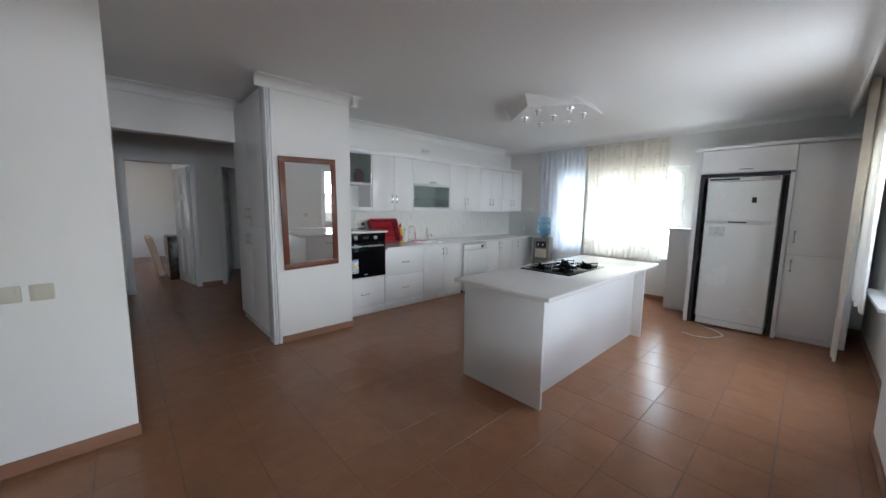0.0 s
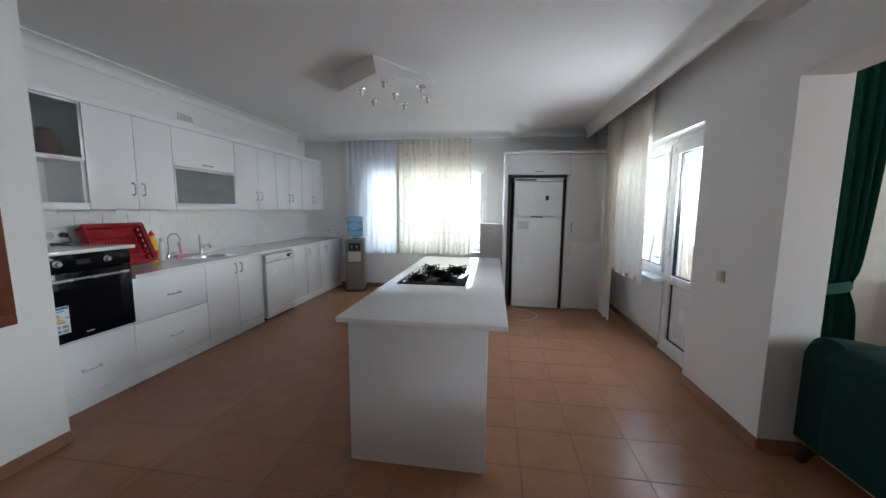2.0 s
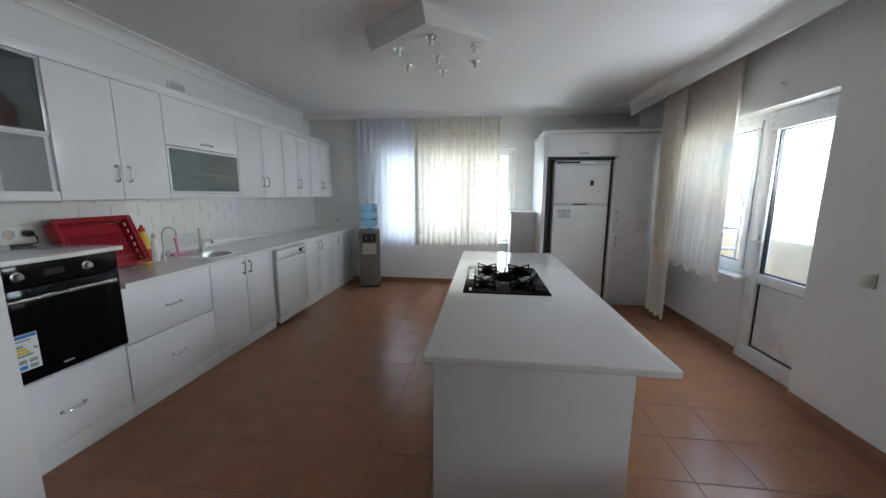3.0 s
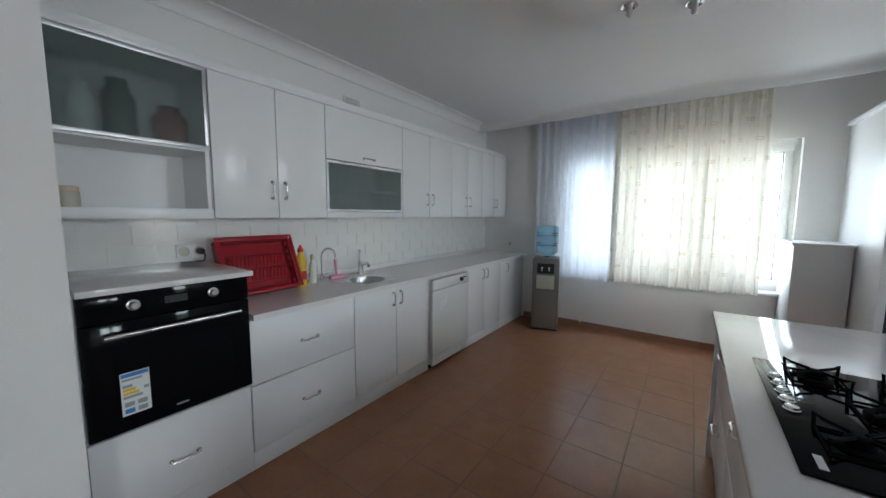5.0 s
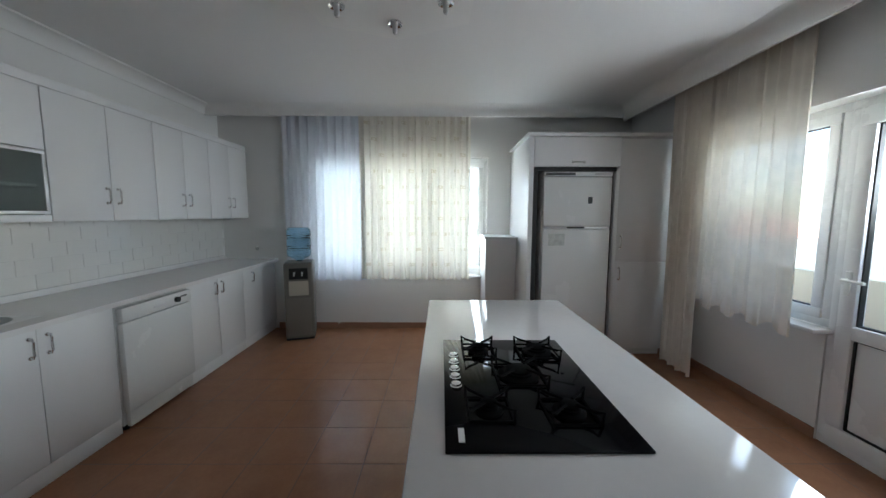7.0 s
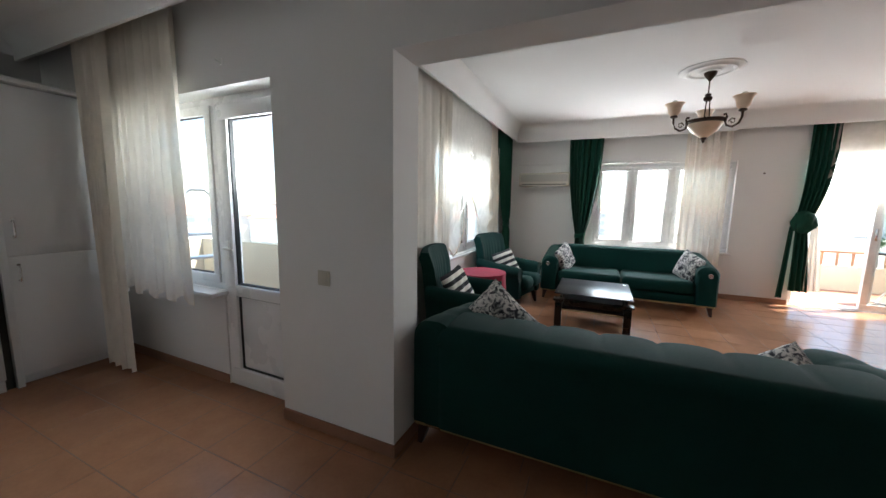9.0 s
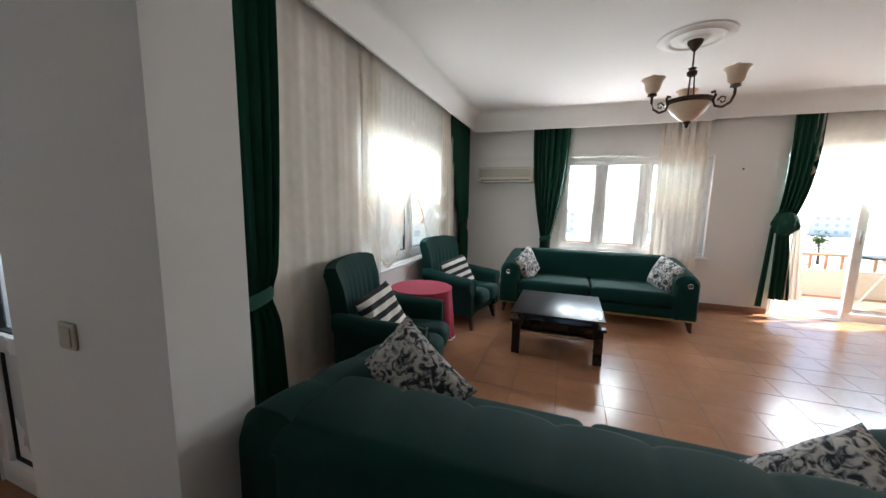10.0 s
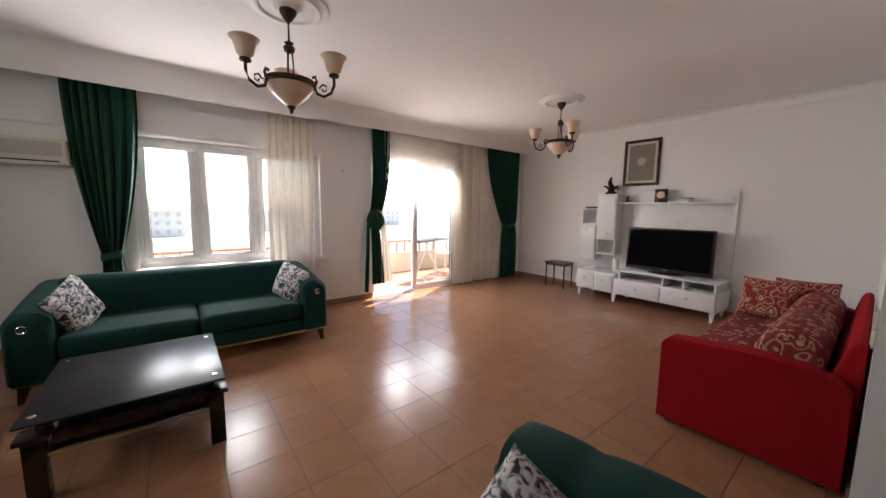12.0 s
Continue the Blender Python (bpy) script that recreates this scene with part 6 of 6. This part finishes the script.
# living room curtains
def tied(name, a, b, ta, tb, tie_z, z0, z1, folds, amp, label, seed=0, sag=0.5, flare=1.12):
    """Curtain hung along a-b and gathered between ta and tb at tie_z, falling straight below it."""
    a, b, ta, tb = (Vector((*p, 0)) for p in (a, b, ta, tb))
    d = (b - a).normalized()
    nrm = Vector((-d.y, d.x, 0))
    rng = random.Random(seed)
    ph = [rng.uniform(0, 6.28) for _ in range(3)]
    vt = (z1 - tie_z) / (z1 - z0)

    def fn(u, v):
        z = z1 + (z0 - z1) * v
        k = min(1.0, v / vt)
        ka = k ** (1.6 + sag)
        w = 1.0 if v < vt else 1 + (flare - 1) * min(1.0, (v - vt) / (1 - vt) * 1.6) ** 0.7
        p, q = a.lerp(ta, ka), b.lerp(tb, ka)
        m = (p + q) / 2
        p, q = m + (p - m) * w, m + (q - m) * w
        tight = math.exp(-((v - vt) / 0.035) ** 2)
        f = 2 * math.pi * folds * (u + 0.05 * math.sin(2 * math.pi * u + ph[2]))
        o = amp * (1.0 + 0.5 * k) * (1 - 0.6 * tight) * (math.sin(f + ph[0] + 0.4 * math.sin(3 * v)) + 0.35 * math.sin(2.1 * f + ph[1]))
        c = p.lerp(q, u) + nrm * o
        return (c.x, c.y, z - 0.010 * math.sin(f * 0.5) * (v > 0.98))
    ob = tagged(finish(name, sheet(bmesh.new(), fn, int(folds * 10) + 10, 56), GREENCUR), label, "curtain")
    m = (ta + tb) / 2
    half, thick = (tb - ta).length / 2 + 0.012, 0.055
    bm = bmesh.new()
    loops = []
    for h in (-0.035, -0.02, 0.02, 0.035):
        g = 1.0 if abs(h) < 0.03 else 0.93
        loops.append([tuple(m + d * (half * g * math.cos(t)) + nrm * (thick * g * math.sin(t)) + Vector((0, 0, tie_z + h + 0.02 * math.cos(t)))) for t in [2 * math.pi * k / 28 for k in range(28)]])
    loft(bm, loops, False)
    part("tieback", bm, GREENCUR, ob, "green fabric tieback")
    return ob


tied("green_curtain", (2.38, -5.03), (1.86, -5.03), (2.21, -5.03), (2.06, -5.03), 0.86, 0.10, 2.52, 7, 0.026, "dark green curtain tied back beside the window", 5)
tied("green_curtain", (-2.95, -5.06), (-3.84, -5.06), (-3.45, -5.06), (-3.80, -5.06), 1.04, 0.02, 2.54, 9, 0.026, "dark green curtain tied back beside the balcony door", 6, 0.1)
tied("green_curtain", (3.36, -4.14), (3.36, -4.96), (3.36, -4.66), (3.36, -4.92), 1.02, 0.05, 2.54, 9, 0.024, "dark green curtain tied back in the room corner", 7, 0.1)
tied("green_curtain", (3.20, -0.46), (3.20, -1.02), (3.20, -0.62), (3.20, -0.915), 0.88, 0.06, 2.54, 8, 0.034, "dark green curtain with a fabric tieback beside the opening", 8, 0.6, 1.35)


# knotted curtain at the balcony door: hanging part, knot, two tails and the lining
def hang(x_fn, w_fn, y, za, zb, folds, amp, n=36):
    def fn(u, v):
        z = za + (zb - za) * v
        return (x_fn(v) + (0.5 - u) * w_fn(v), y + amp * math.sin(2 * math.pi * folds * u + 2 * v), z)
    return sheet(bmesh.new(), fn, folds * 10 + 8, n)


kc = finish("green_curtain", hang(lambda v: -0.79 + 0.10 * v ** 3, lambda v: 0.285 - 0.11 * v ** 3, -5.06, 2.54, 1.26, 5, 0.024), GREENCUR)
tagged(kc, "dark green curtain knotted halfway beside the balcony door", "curtain")


def knot(u, v):
    a, b = 2 * math.pi * u, math.pi * v
    g = math.sin(b) * (1 + 0.13 * math.sin(5 * a + 4 * b) + 0.06 * math.sin(9 * a - 3 * b))
    return (-0.69 + 0.125 * g * math.cos(a) - 0.03 * math.cos(b), -5.045 + 0.075 * g * math.sin(a), 1.18 + 0.15 * math.cos(b) + 0.035 * g * math.cos(a))


bm = sheet(bmesh.new(), knot, 48, 20)
part("knot", bm, GREENCUR, kc, "thick fabric knot")
part("tail", hang(lambda v: -0.675 - 0.04 * v, lambda v: 0.13 + 0.08 * v, -5.04, 1.09, 0.22, 3, 0.026), GREENCUR, kc)
part("tail", hang(lambda v: -0.575 + 0.045 * v, lambda v: 0.05 + 0.02 * v, -5.05, 1.12, 0.11, 1, 0.014), GREENCUR, kc, "narrow green fabric tail")
part("lining", hang(lambda v: -0.80 - 0.055 * v, lambda v: 0.06 + 0.12 * v ** 0.7, -5.025, 1.14, 0.24, 3, 0.018), SHEER, kc, "pale curtain lining")


def swag(name, a, b, z1, zl, zm, zr, material, label, seed=0, out=0.0):
    """Voile gathered up into a hanging swag: hem heights at both ends and in the middle."""
    a, b = Vector((*a, 0)), Vector((*b, 0))
    d = b - a
    nrm = Vector((-d.y, d.x, 0)).normalized()

    def fn(u, v):
        s = math.sin(math.pi * u)
        hem = zl + (zr - zl) * u + (zm - (zl + zr) / 2) * s ** 0.9
        z = z1 + (hem - z1) * v
        o = 0.026 * math.sin(30 * v + 6 * s + seed) * v * v * 1.4 + 0.004 * math.sin(2 * math.pi * 9 * u + seed) * (1 - 0.6 * v) + out * v * s
        p = a + d * u + nrm * o
        return (p.x, p.y, z)
    ob = tagged(finish(name, sheet(bmesh.new(), fn, 70, 60), material), label, "curtain")
    bm = bmesh.new()
    pts = [Vector(fn(k / 60, 1.0)) for k in range(61)]
    tube(bm, pts, 0.007, 6, cap=False)
    for k in range(2, 60, 2):
        p = pts[k]
        tube(bm, [p, p - Vector((0, 0, 0.035))], 0.005, 5, [0.003, 0.007])
    part("tassel_hem", bm, SHEER, ob, "tasselled hem")
    return ob


drape("voile_curtain", (3.395, -0.95), (3.395, -2.10), 0.18, 2.54, 6, 0.006, SHEERT, "cream voile curtain hanging beside the living room window", hem=0.02, seed=11)
swag("voile_swag", (3.40, -2.06), (3.40, -3.02), 2.54, 1.30, 0.78, 1.75, SHEERL, "white voile gathered into a swag with a tasselled hem", 1, 0.02)
swag("voile_swag", (3.40, -3.02), (3.40, -4.02), 2.54, 1.75, 0.86, 1.10, SHEERL, "white voile gathered into a swag with a tasselled hem", 2, 0.02)
drape("voile_curtain", (3.385, -2.02), (3.385, -2.30), 0.30, 2.53, 4, 0.020, SHEERT, "white voile tail gathered beside the window", hem=0.02, seed=16)
drape("voile_curtain", (3.39, -3.86), (3.39, -4.30), 0.18, 2.54, 5, 0.02, SHEER, "cream voile curtain hanging beside the living room window", hem=0.02, seed=12)
drape("voile_curtain", (0.74, -5.04), (0.20, -5.04), 0.12, 2.52, 6, 0.018, SHEER, "cream voile curtain at the window behind the sofa", hem=0.02, seed=13)
swag("voile_swag", (-0.86, -5.07), (-2.35, -5.07), 2.54, 1.75, 1.52, 2.05, SHEERT, "cream voile swag over the balcony door", 3, -0.02)
drape("voile_curtain", (-2.18, -5.08), (-2.68, -5.08), 0.02, 2.54, 8, 0.025, SHEER, "cream voile curtain gathered beside the balcony door", hem=0.015, seed=14)
drape("voile_curtain", (-2.60, -5.10), (-3.42, -5.10), 0.02, 2.54, 5, 0.010, SHEERT, "thin cream voile curtain over the wall", hem=0.01, seed=15)

so2 = thing("wall_socket", "white wall socket beside the balcony door", "socket", pose(-3.05, -5.129, 0.95, 0, 0, 180))
bx("plate", so2, WHITEPL, -0.04, -0.009, -0.04, 0.04, 0, 0.04, 0.004)

# far room things
ch = thing("chest_of_drawers", "dark wooden chest of drawers with pale fronts in the far room", "chest of drawers", pose(1.00, 8.45, 0))
bx("body", ch, DARKWOOD, -0.10, -0.3, 0, 0.14, 0.3, 0.80, 0.005)
for k in range(4):
    bx("drawer_front", ch, ALAB, -0.114, -0.28, 0.06 + k * 0.18, -0.101, 0.28, 0.22 + k * 0.18, 0.004)
tagged(finish("mattress", box(bmesh.new(), -0.05, -0.4, 0, 0.05, 0.4, 0.75, 0.03, 3, rot=Euler((0, radians(-12), 0)).to_matrix()), ALAB), "pale mattress leaning against the chest", "mattress").location = (0.74, 8.9, 0.02)

# ---- backsplash tiles ----
north = bpy.data.objects["wall_north"]


def splash_mesh(w, h):
    bm = bmesh.new()
    box(bm, 0.0003, -0.0035, 0.0003, w - 0.0003, 0, h - 0.0003)
    es = [e for e in bm.edges if all(v.co.y < -0.003 for v in e.verts)]
    bmesh.ops.bevel(bm, geom=es, offset=0.003, segments=2, affect='EDGES')
    me = bpy.data.meshes.new("backsplash_tile")
    bm.to_mesh(me)
    bm.free()
    me.materials.append(BACKSPL)
    return me


full, half = splash_mesh(0.2, 0.1), splash_mesh(0.1, 0.1)
for r in range(5):
    x = 2.24
    z = 0.896 + r * 0.1
    if r % 2:
        t = new("backsplash_tile", half)
        t.parent = north
        t.location = (x, 4.619, z)
        x += 0.1
    while x < 6.40:
        me = full if x + 0.2 <= 6.43 else half
        t = new("backsplash_tile", me)
        t.parent = north
        t.location = (x, 4.619, z)
        x += 0.2

# ---- outdoors ----
# ground, facade and window colours are lightened to paint in the distant haze
GROUND = mat("hazed_town_ground", (0.34, 0.33, 0.28), 0.95, var=0.35, scale=0.05, fine=0.6, bump=0.0)
ROOF = mat("roof_tile_red", (0.42, 0.24, 0.18), 0.9, var=0.2)
FACADE = mat("hazed_facade_render", (0.72, 0.70, 0.66), 0.9, var=0.08, scale=0.3, fine=5, bump=0.0)
HAZEWIN = mat("hazed_window", (0.50, 0.50, 0.50), 0.6, var=0.1)
LEAF = mat("leaf_green", (0.06, 0.11, 0.035), 0.8, var=0.3, scale=0.6, fine=4)
sbox("ground", GROUND, "town ground lightened for haze, reaching to the horizon", "ground", (-1500, -1500, -10.3, 1500, 1500, -10.0))
sbox("building_shell", CREAM, "cream rendered storeys under the flat", "building", (-4.25, -5.33, -10, 3.65, 12.15, -0.21), (3.65, -0.45, -10, 6.63, 12.15, -0.21))


def balcony(name, x0, y0, x1, y1, high, sides, roof):
    bm = bmesh.new()
    box(bm, x0, y0, -0.16, x1, y1, -0.03)
    structure("floor_" + name, bm, BLUESTONE, "terracotta tiled balcony floor", "floor")
    bm = bmesh.new()
    t = 0.12
    if "s" in sides:
        box(bm, x0, y0, -0.03, x1, y0 + t, high)
    if "w" in sides:
        box(bm, x0, y0 + t, -0.03, x0 + t, y1, high)
    if "e" in sides:
        box(bm, x1 - t, y0 + t, -0.03, x1, y1, high)
    structure("parapet_" + name, bm, CREAM, "cream rendered balcony parapet", "parapet")
    if roof:
        sbox("roof_" + name, CEIL, "white balcony soffit above", "soffit", (x0, y0, 2.86, x1, y1, 3.0))


balcony("living", -4.25, -7.0, 3.65, -5.33, 0.40, "swe", False)
balcony("kitchen", 3.66, -1.62, 6.63, -0.46, 0.86, "se", False)
rl = thing("balcony_railing", "brown wooden balcony railing on the parapet", "railing")
bx("top_rail", rl, RAILWOOD, -4.2, -6.98, 0.62, 3.6, -6.90, 0.66, 0.006)
for k in range(40):
    bx("post", rl, RAILWOOD, -4.15 + k * 0.198, -6.955, 0.402, -4.12 + k * 0.198, -6.925, 0.618, 0.0)

ib = thing("ironing_board", "folding ironing board with dark cover on the balcony", "ironing board", pose(-2.35, -6.05, -0.03, 0, 0, 20))
bx("board", ib, BLACK, -0.45, -0.14, 0.74, 0.45, 0.14, 0.775, 0.015, seg=3)
for s in (-1, 1):
    part("leg", tube(bmesh.new(), [(-0.3 * s, 0.1 * s, 0.012), (0.25 * s, 0.1 * s, 0.74)], 0.012, 8), WHITEPL, ib)
    part("foot", tube(bmesh.new(), [(-0.3 * s, -0.15, 0.012), (-0.3 * s, 0.15, 0.012)], 0.012, 8), WHITEPL, ib)
pc = thing("plastic_chair", "white plastic garden chair on the balcony", "chair", pose(-3.05, -6.25, -0.03, 0, 0, 20))
bx("seat", pc, WHITEPL, -0.22, -0.22, 0.42, 0.22, 0.22, 0.45, 0.012)
bx("backrest", pc, WHITEPL, -0.22, -0.25, 0.46, 0.22, -0.21, 0.86, 0.015)
for x in (-0.2, 0.2):
    for y in (-0.2, 0.2):
        part("leg", tube(bmesh.new(), [(x * 1.1, y * 1.1, 0), (x, y, 0.42)], 0.02, 8), WHITEPL, pc)
    part("armrest", tube(bmesh.new(), [(x * 1.1, -0.22, 0.66), (x * 1.1, 0.18, 0.64), (x * 1.05, 0.2, 0.43)], 0.016, 8), WHITEPL, pc)

sl_ = thing("step_ladder", "aluminium folding step ladder on the kitchen balcony", "ladder", pose(5.62, -0.95, -0.03, 0, 0, 75))
for s in (-1, 1):
    part("rail", tube(bmesh.new(), [(0.22 * s, -0.30, 0), (0.15 * s, 0, 1.30), (0.12 * s, 0.02, 1.42)], 0.016, 8), ALU, sl_)
    part("rear_leg", tube(bmesh.new(), [(0.22 * s, 0.38, 0), (0.15 * s, 0.02, 1.25)], 0.014, 8), ALU, sl_)
for k in range(4):
    t = (k + 1) / 5
    bx("step", sl_, ALU, -0.19 + 0.05 * t, -0.30 + 0.30 * t - 0.06, 1.28 * t - 0.015, 0.19 - 0.05 * t, -0.30 + 0.30 * t + 0.06, 1.28 * t + 0.015, 0.004)
part("hoop", tube(bmesh.new(), [(-0.12, 0.02, 1.42), (-0.06, 0.02, 1.48), (0.06, 0.02, 1.48), (0.12, 0.02, 1.42)], 0.014, 8), ALU, sl_)

tagged(finish("cloth_bundle", lathe(bmesh.new(), [(0.05, 0.86), (0.055, 0.875), (0.045, 0.905), (0.02, 0.92)], 4.75, -1.56, 16), BLACK), "small dark bundle lying on the balcony parapet", "bundle")

win_me = None
rb = random.Random(4)
for i in range(25):
    ang = radians(-150 + i * 15.5) if i < 16 else radians(-72 + (i - 16) * 7.5)
    dist = rb.uniform(130, 260) if i < 16 else rb.uniform(68, 84)
    cx, cy = 2 + dist * math.cos(ang), -1 + dist * math.sin(ang)
    w, d, h = rb.uniform(10, 18), rb.uniform(9, 14), rb.choice((7.0, 8.6, 9.0) if i > 15 else (7.0, 9.0, 10.5))
    ob = thing("apartment_building", "distant rendered apartment house with a red roof, lightened for haze", "building", pose(cx, cy, -10, 0, 0, math.degrees(ang) + 90), "distant houses")
    bx("wall", ob, FACADE, -w / 2, -d / 2, 0, w / 2, d / 2, h, 0.0)
    part("roof", loft(bmesh.new(), [[(-w / 2 - 0.5, -d / 2 - 0.5, h), (w / 2 + 0.5, -d / 2 - 0.5, h), (w / 2 + 0.5, d / 2 + 0.5, h), (-w / 2 - 0.5, d / 2 + 0.5, h)], [(-w / 4, -0.2, h + 2), (w / 4, -0.2, h + 2), (w / 4, 0.2, h + 2), (-w / 4, 0.2, h + 2)]]), ROOF, ob)
    if win_me is None:
        wo = finish("window", box(bmesh.new(), -0.6, -0.05, -0.7, 0.6, 0.05, 0.7), HAZEWIN)
        win_me = wo.data
        bpy.data.objects.remove(wo)
    for r in range(int(h // 3)):
        for k in range(int(w // 3)):
            for s in (-1, 1):
                q = new("window", win_me)
                q.parent = ob
                q.location = (-w / 2 + 1.7 + k * 3, s * (d / 2 + 0.03), 1.8 + r * 3)
for i in range(14):
    ang = radians(-155 + i * 17 + rb.uniform(-5, 5))
    if -75 < math.degrees(ang) < -15:
        continue
    dist = rb.uniform(70, 140)
    tr_ = thing("tree", "green leafy tree among the houses in the distance", "tree", pose(2 + dist * math.cos(ang), -1 + dist * math.sin(ang), -10), "distant trees")
    part("trunk", tube(bmesh.new(), [(0, 0, 0), (0.1, 0.1, 2.5), (0.3, 0, 4.5)], 0.2, 8, [0.28, 0.2, 0.08]), LEGWOOD, tr_)
    vs, fs = [], []
    for k in range(520):
        p = Vector((rb.gauss(0, 1), rb.gauss(0, 1), rb.gauss(0, 0.8)))
        p = p.normalized() * (1.9 * rb.random() ** 0.4) * (0.8 + 0.4 * math.sin(p.x * 3 + i)) + Vector((0.2, 0, 5.0))
        n1 = Vector((rb.gauss(0, 1), rb.gauss(0, 1), rb.gauss(0, 1))).normalized() * 0.22
        n2 = n1.orthogonal().normalized() * 0.14
        b0 = len(vs)
        vs += [p - n1, p + n2, p + n1, p - n2]
        fs.append((b0, b0 + 1, b0 + 2, b0 + 3))
    cm = bpy.data.meshes.new("crown")
    cm.from_pydata(vs, [], fs)
    cm.materials.append(LEAF)
    co_ = new("crown", cm)
    co_.parent = tr_


# ---- small wall details ----
hk = thing("wall_hook", "small white hook on the wall above the balcony door", "hook", pose(3.977, -0.179, 2.166))
part("plate", tube(bmesh.new(), [(0, 0, 0), (0, 0.006, 0)], 0.018, 14), WHITEPL, hk)
part("pin", tube(bmesh.new(), [(0, 0.006, 0), (0, 0.03, 0), (0, 0.035, 0.012)], 0.004, 8), WHITEPL, hk)
tagged(finish("wall_nail", tube(bmesh.new(), [(-0.227, -5.129, 1.851), (-0.227, -5.105, 1.853)], 0.010, 8), BRONZE), "dark wall plug with a nail between the windows", "nail")
vl = thing("water_valve", "small white pipe stub with a chrome valve above the skirting", "valve", pose(6.368, 3.26, 0.085))
part("pipe", tube(bmesh.new(), [(0, 0, 0), (-0.045, 0, 0)], 0.010, 10), CHROME, vl)
part("valve_cap", tube(bmesh.new(), [(-0.045, 0, -0.012), (-0.045, 0, 0.028)], 0.014, 12), WHITEPL, vl)
pcap = thing("pipe_cap", "grey pipe cap on the wall above the worktop", "pipe cap", pose(6.369, 4.227, 0.975))
part("rosette", tube(bmesh.new(), [(0, 0, 0), (-0.006, 0, 0)], 0.022, 16), CHROME, pcap)
part("cap", tube(bmesh.new(), [(-0.006, 0, 0), (-0.03, 0, 0)], 0.013, 12), STEEL, pcap)
tagged(bx("threshold", None, QUARTZ, -2.40, -5.325, 0.0, -0.67, -5.135, 0.006, 0.002), "pale stone threshold of the balcony door", "threshold")


# ---- floors: tiles laid one by one ----
sbox("floor", GROUT, "grout bed under terracotta floor tiles", "floor", (-2.75, -0.36, -0.2, 6.63, 12.15, -0.0012), (-4.25, -5.33, -0.2, 3.65, -0.36, -0.0012))
floor_ob = bpy.data.objects["floor"]


def tile_mesh(name, w, d):
    g, b = 0.0019, 0.0018
    bm = bmesh.new()
    box(bm, g, g, -0.009, w - g, d - g, 0.0)
    top = [e for e in bm.edges if all(v.co.z > -0.001 for v in e.verts)]
    bmesh.ops.bevel(bm, geom=top, offset=b, segments=1, affect='EDGES')
    me = bpy.data.meshes.new(name)
    bm.to_mesh(me)
    bm.free()
    me.materials.append(TILE)
    return me


def lay(px, py, ox, oy, x0, y0, x1, y1, near):
    me = tile_mesh("tile", px, py)
    vs, fs = [], []
    co = [v.co.copy() for v in me.vertices]
    po = [tuple(p.vertices) for p in me.polygons]
    made = 0
    for i in range(math.floor((x0 - ox) / px), math.ceil((x1 - ox) / px)):
        for j in range(math.floor((y0 - oy) / py), math.ceil((y1 - oy) / py)):
            x, y = ox + i * px, oy + j * py
            tilt = 0.0004 * math.sin(i * 12.9 + j * 7.3)
            inside = x >= x0 and y >= y0 and x + px <= x1 and y + py <= y1
            if inside and near(x, y) and made < 150:
                t = new("tile", me)
                t.parent = floor_ob
                t.matrix_basis = pose(x, y, tilt)
                made += 1
            else:
                n = len(vs)
                for c in co:
                    vs.append((min(max(c.x + x, x0), x1), min(max(c.y + y, y0), y1), c.z + tilt))
                fs += [tuple(k + n for k in f) for f in po]
    rest = bpy.data.meshes.new("floor_tiles")
    rest.from_pydata(vs, [], fs)
    rest.materials.append(TILE)
    ob = new("floor_tiles", rest)
    ob.parent = floor_ob
    tagged(ob, "terracotta floor tiles with thin joints", "", kind="stuff")


lay(0.3275, 0.3205, 2.741, 0.535, -2.6, -0.36, 6.43, 4.86, lambda x, y: 0.9 < x < 4.6 and -0.2 < y < 4.2)
lay(0.3125, 0.3125, 0.574, -2.05, -4.05, -5.13, 3.45, -0.36, lambda x, y: -0.7 < x < 2.7 and -4.9 < y < -1.0)
lay(0.3275, 0.3205, 2.741, 0.535, -1.5, 4.86, 3.05, 12.0, lambda x, y: False)
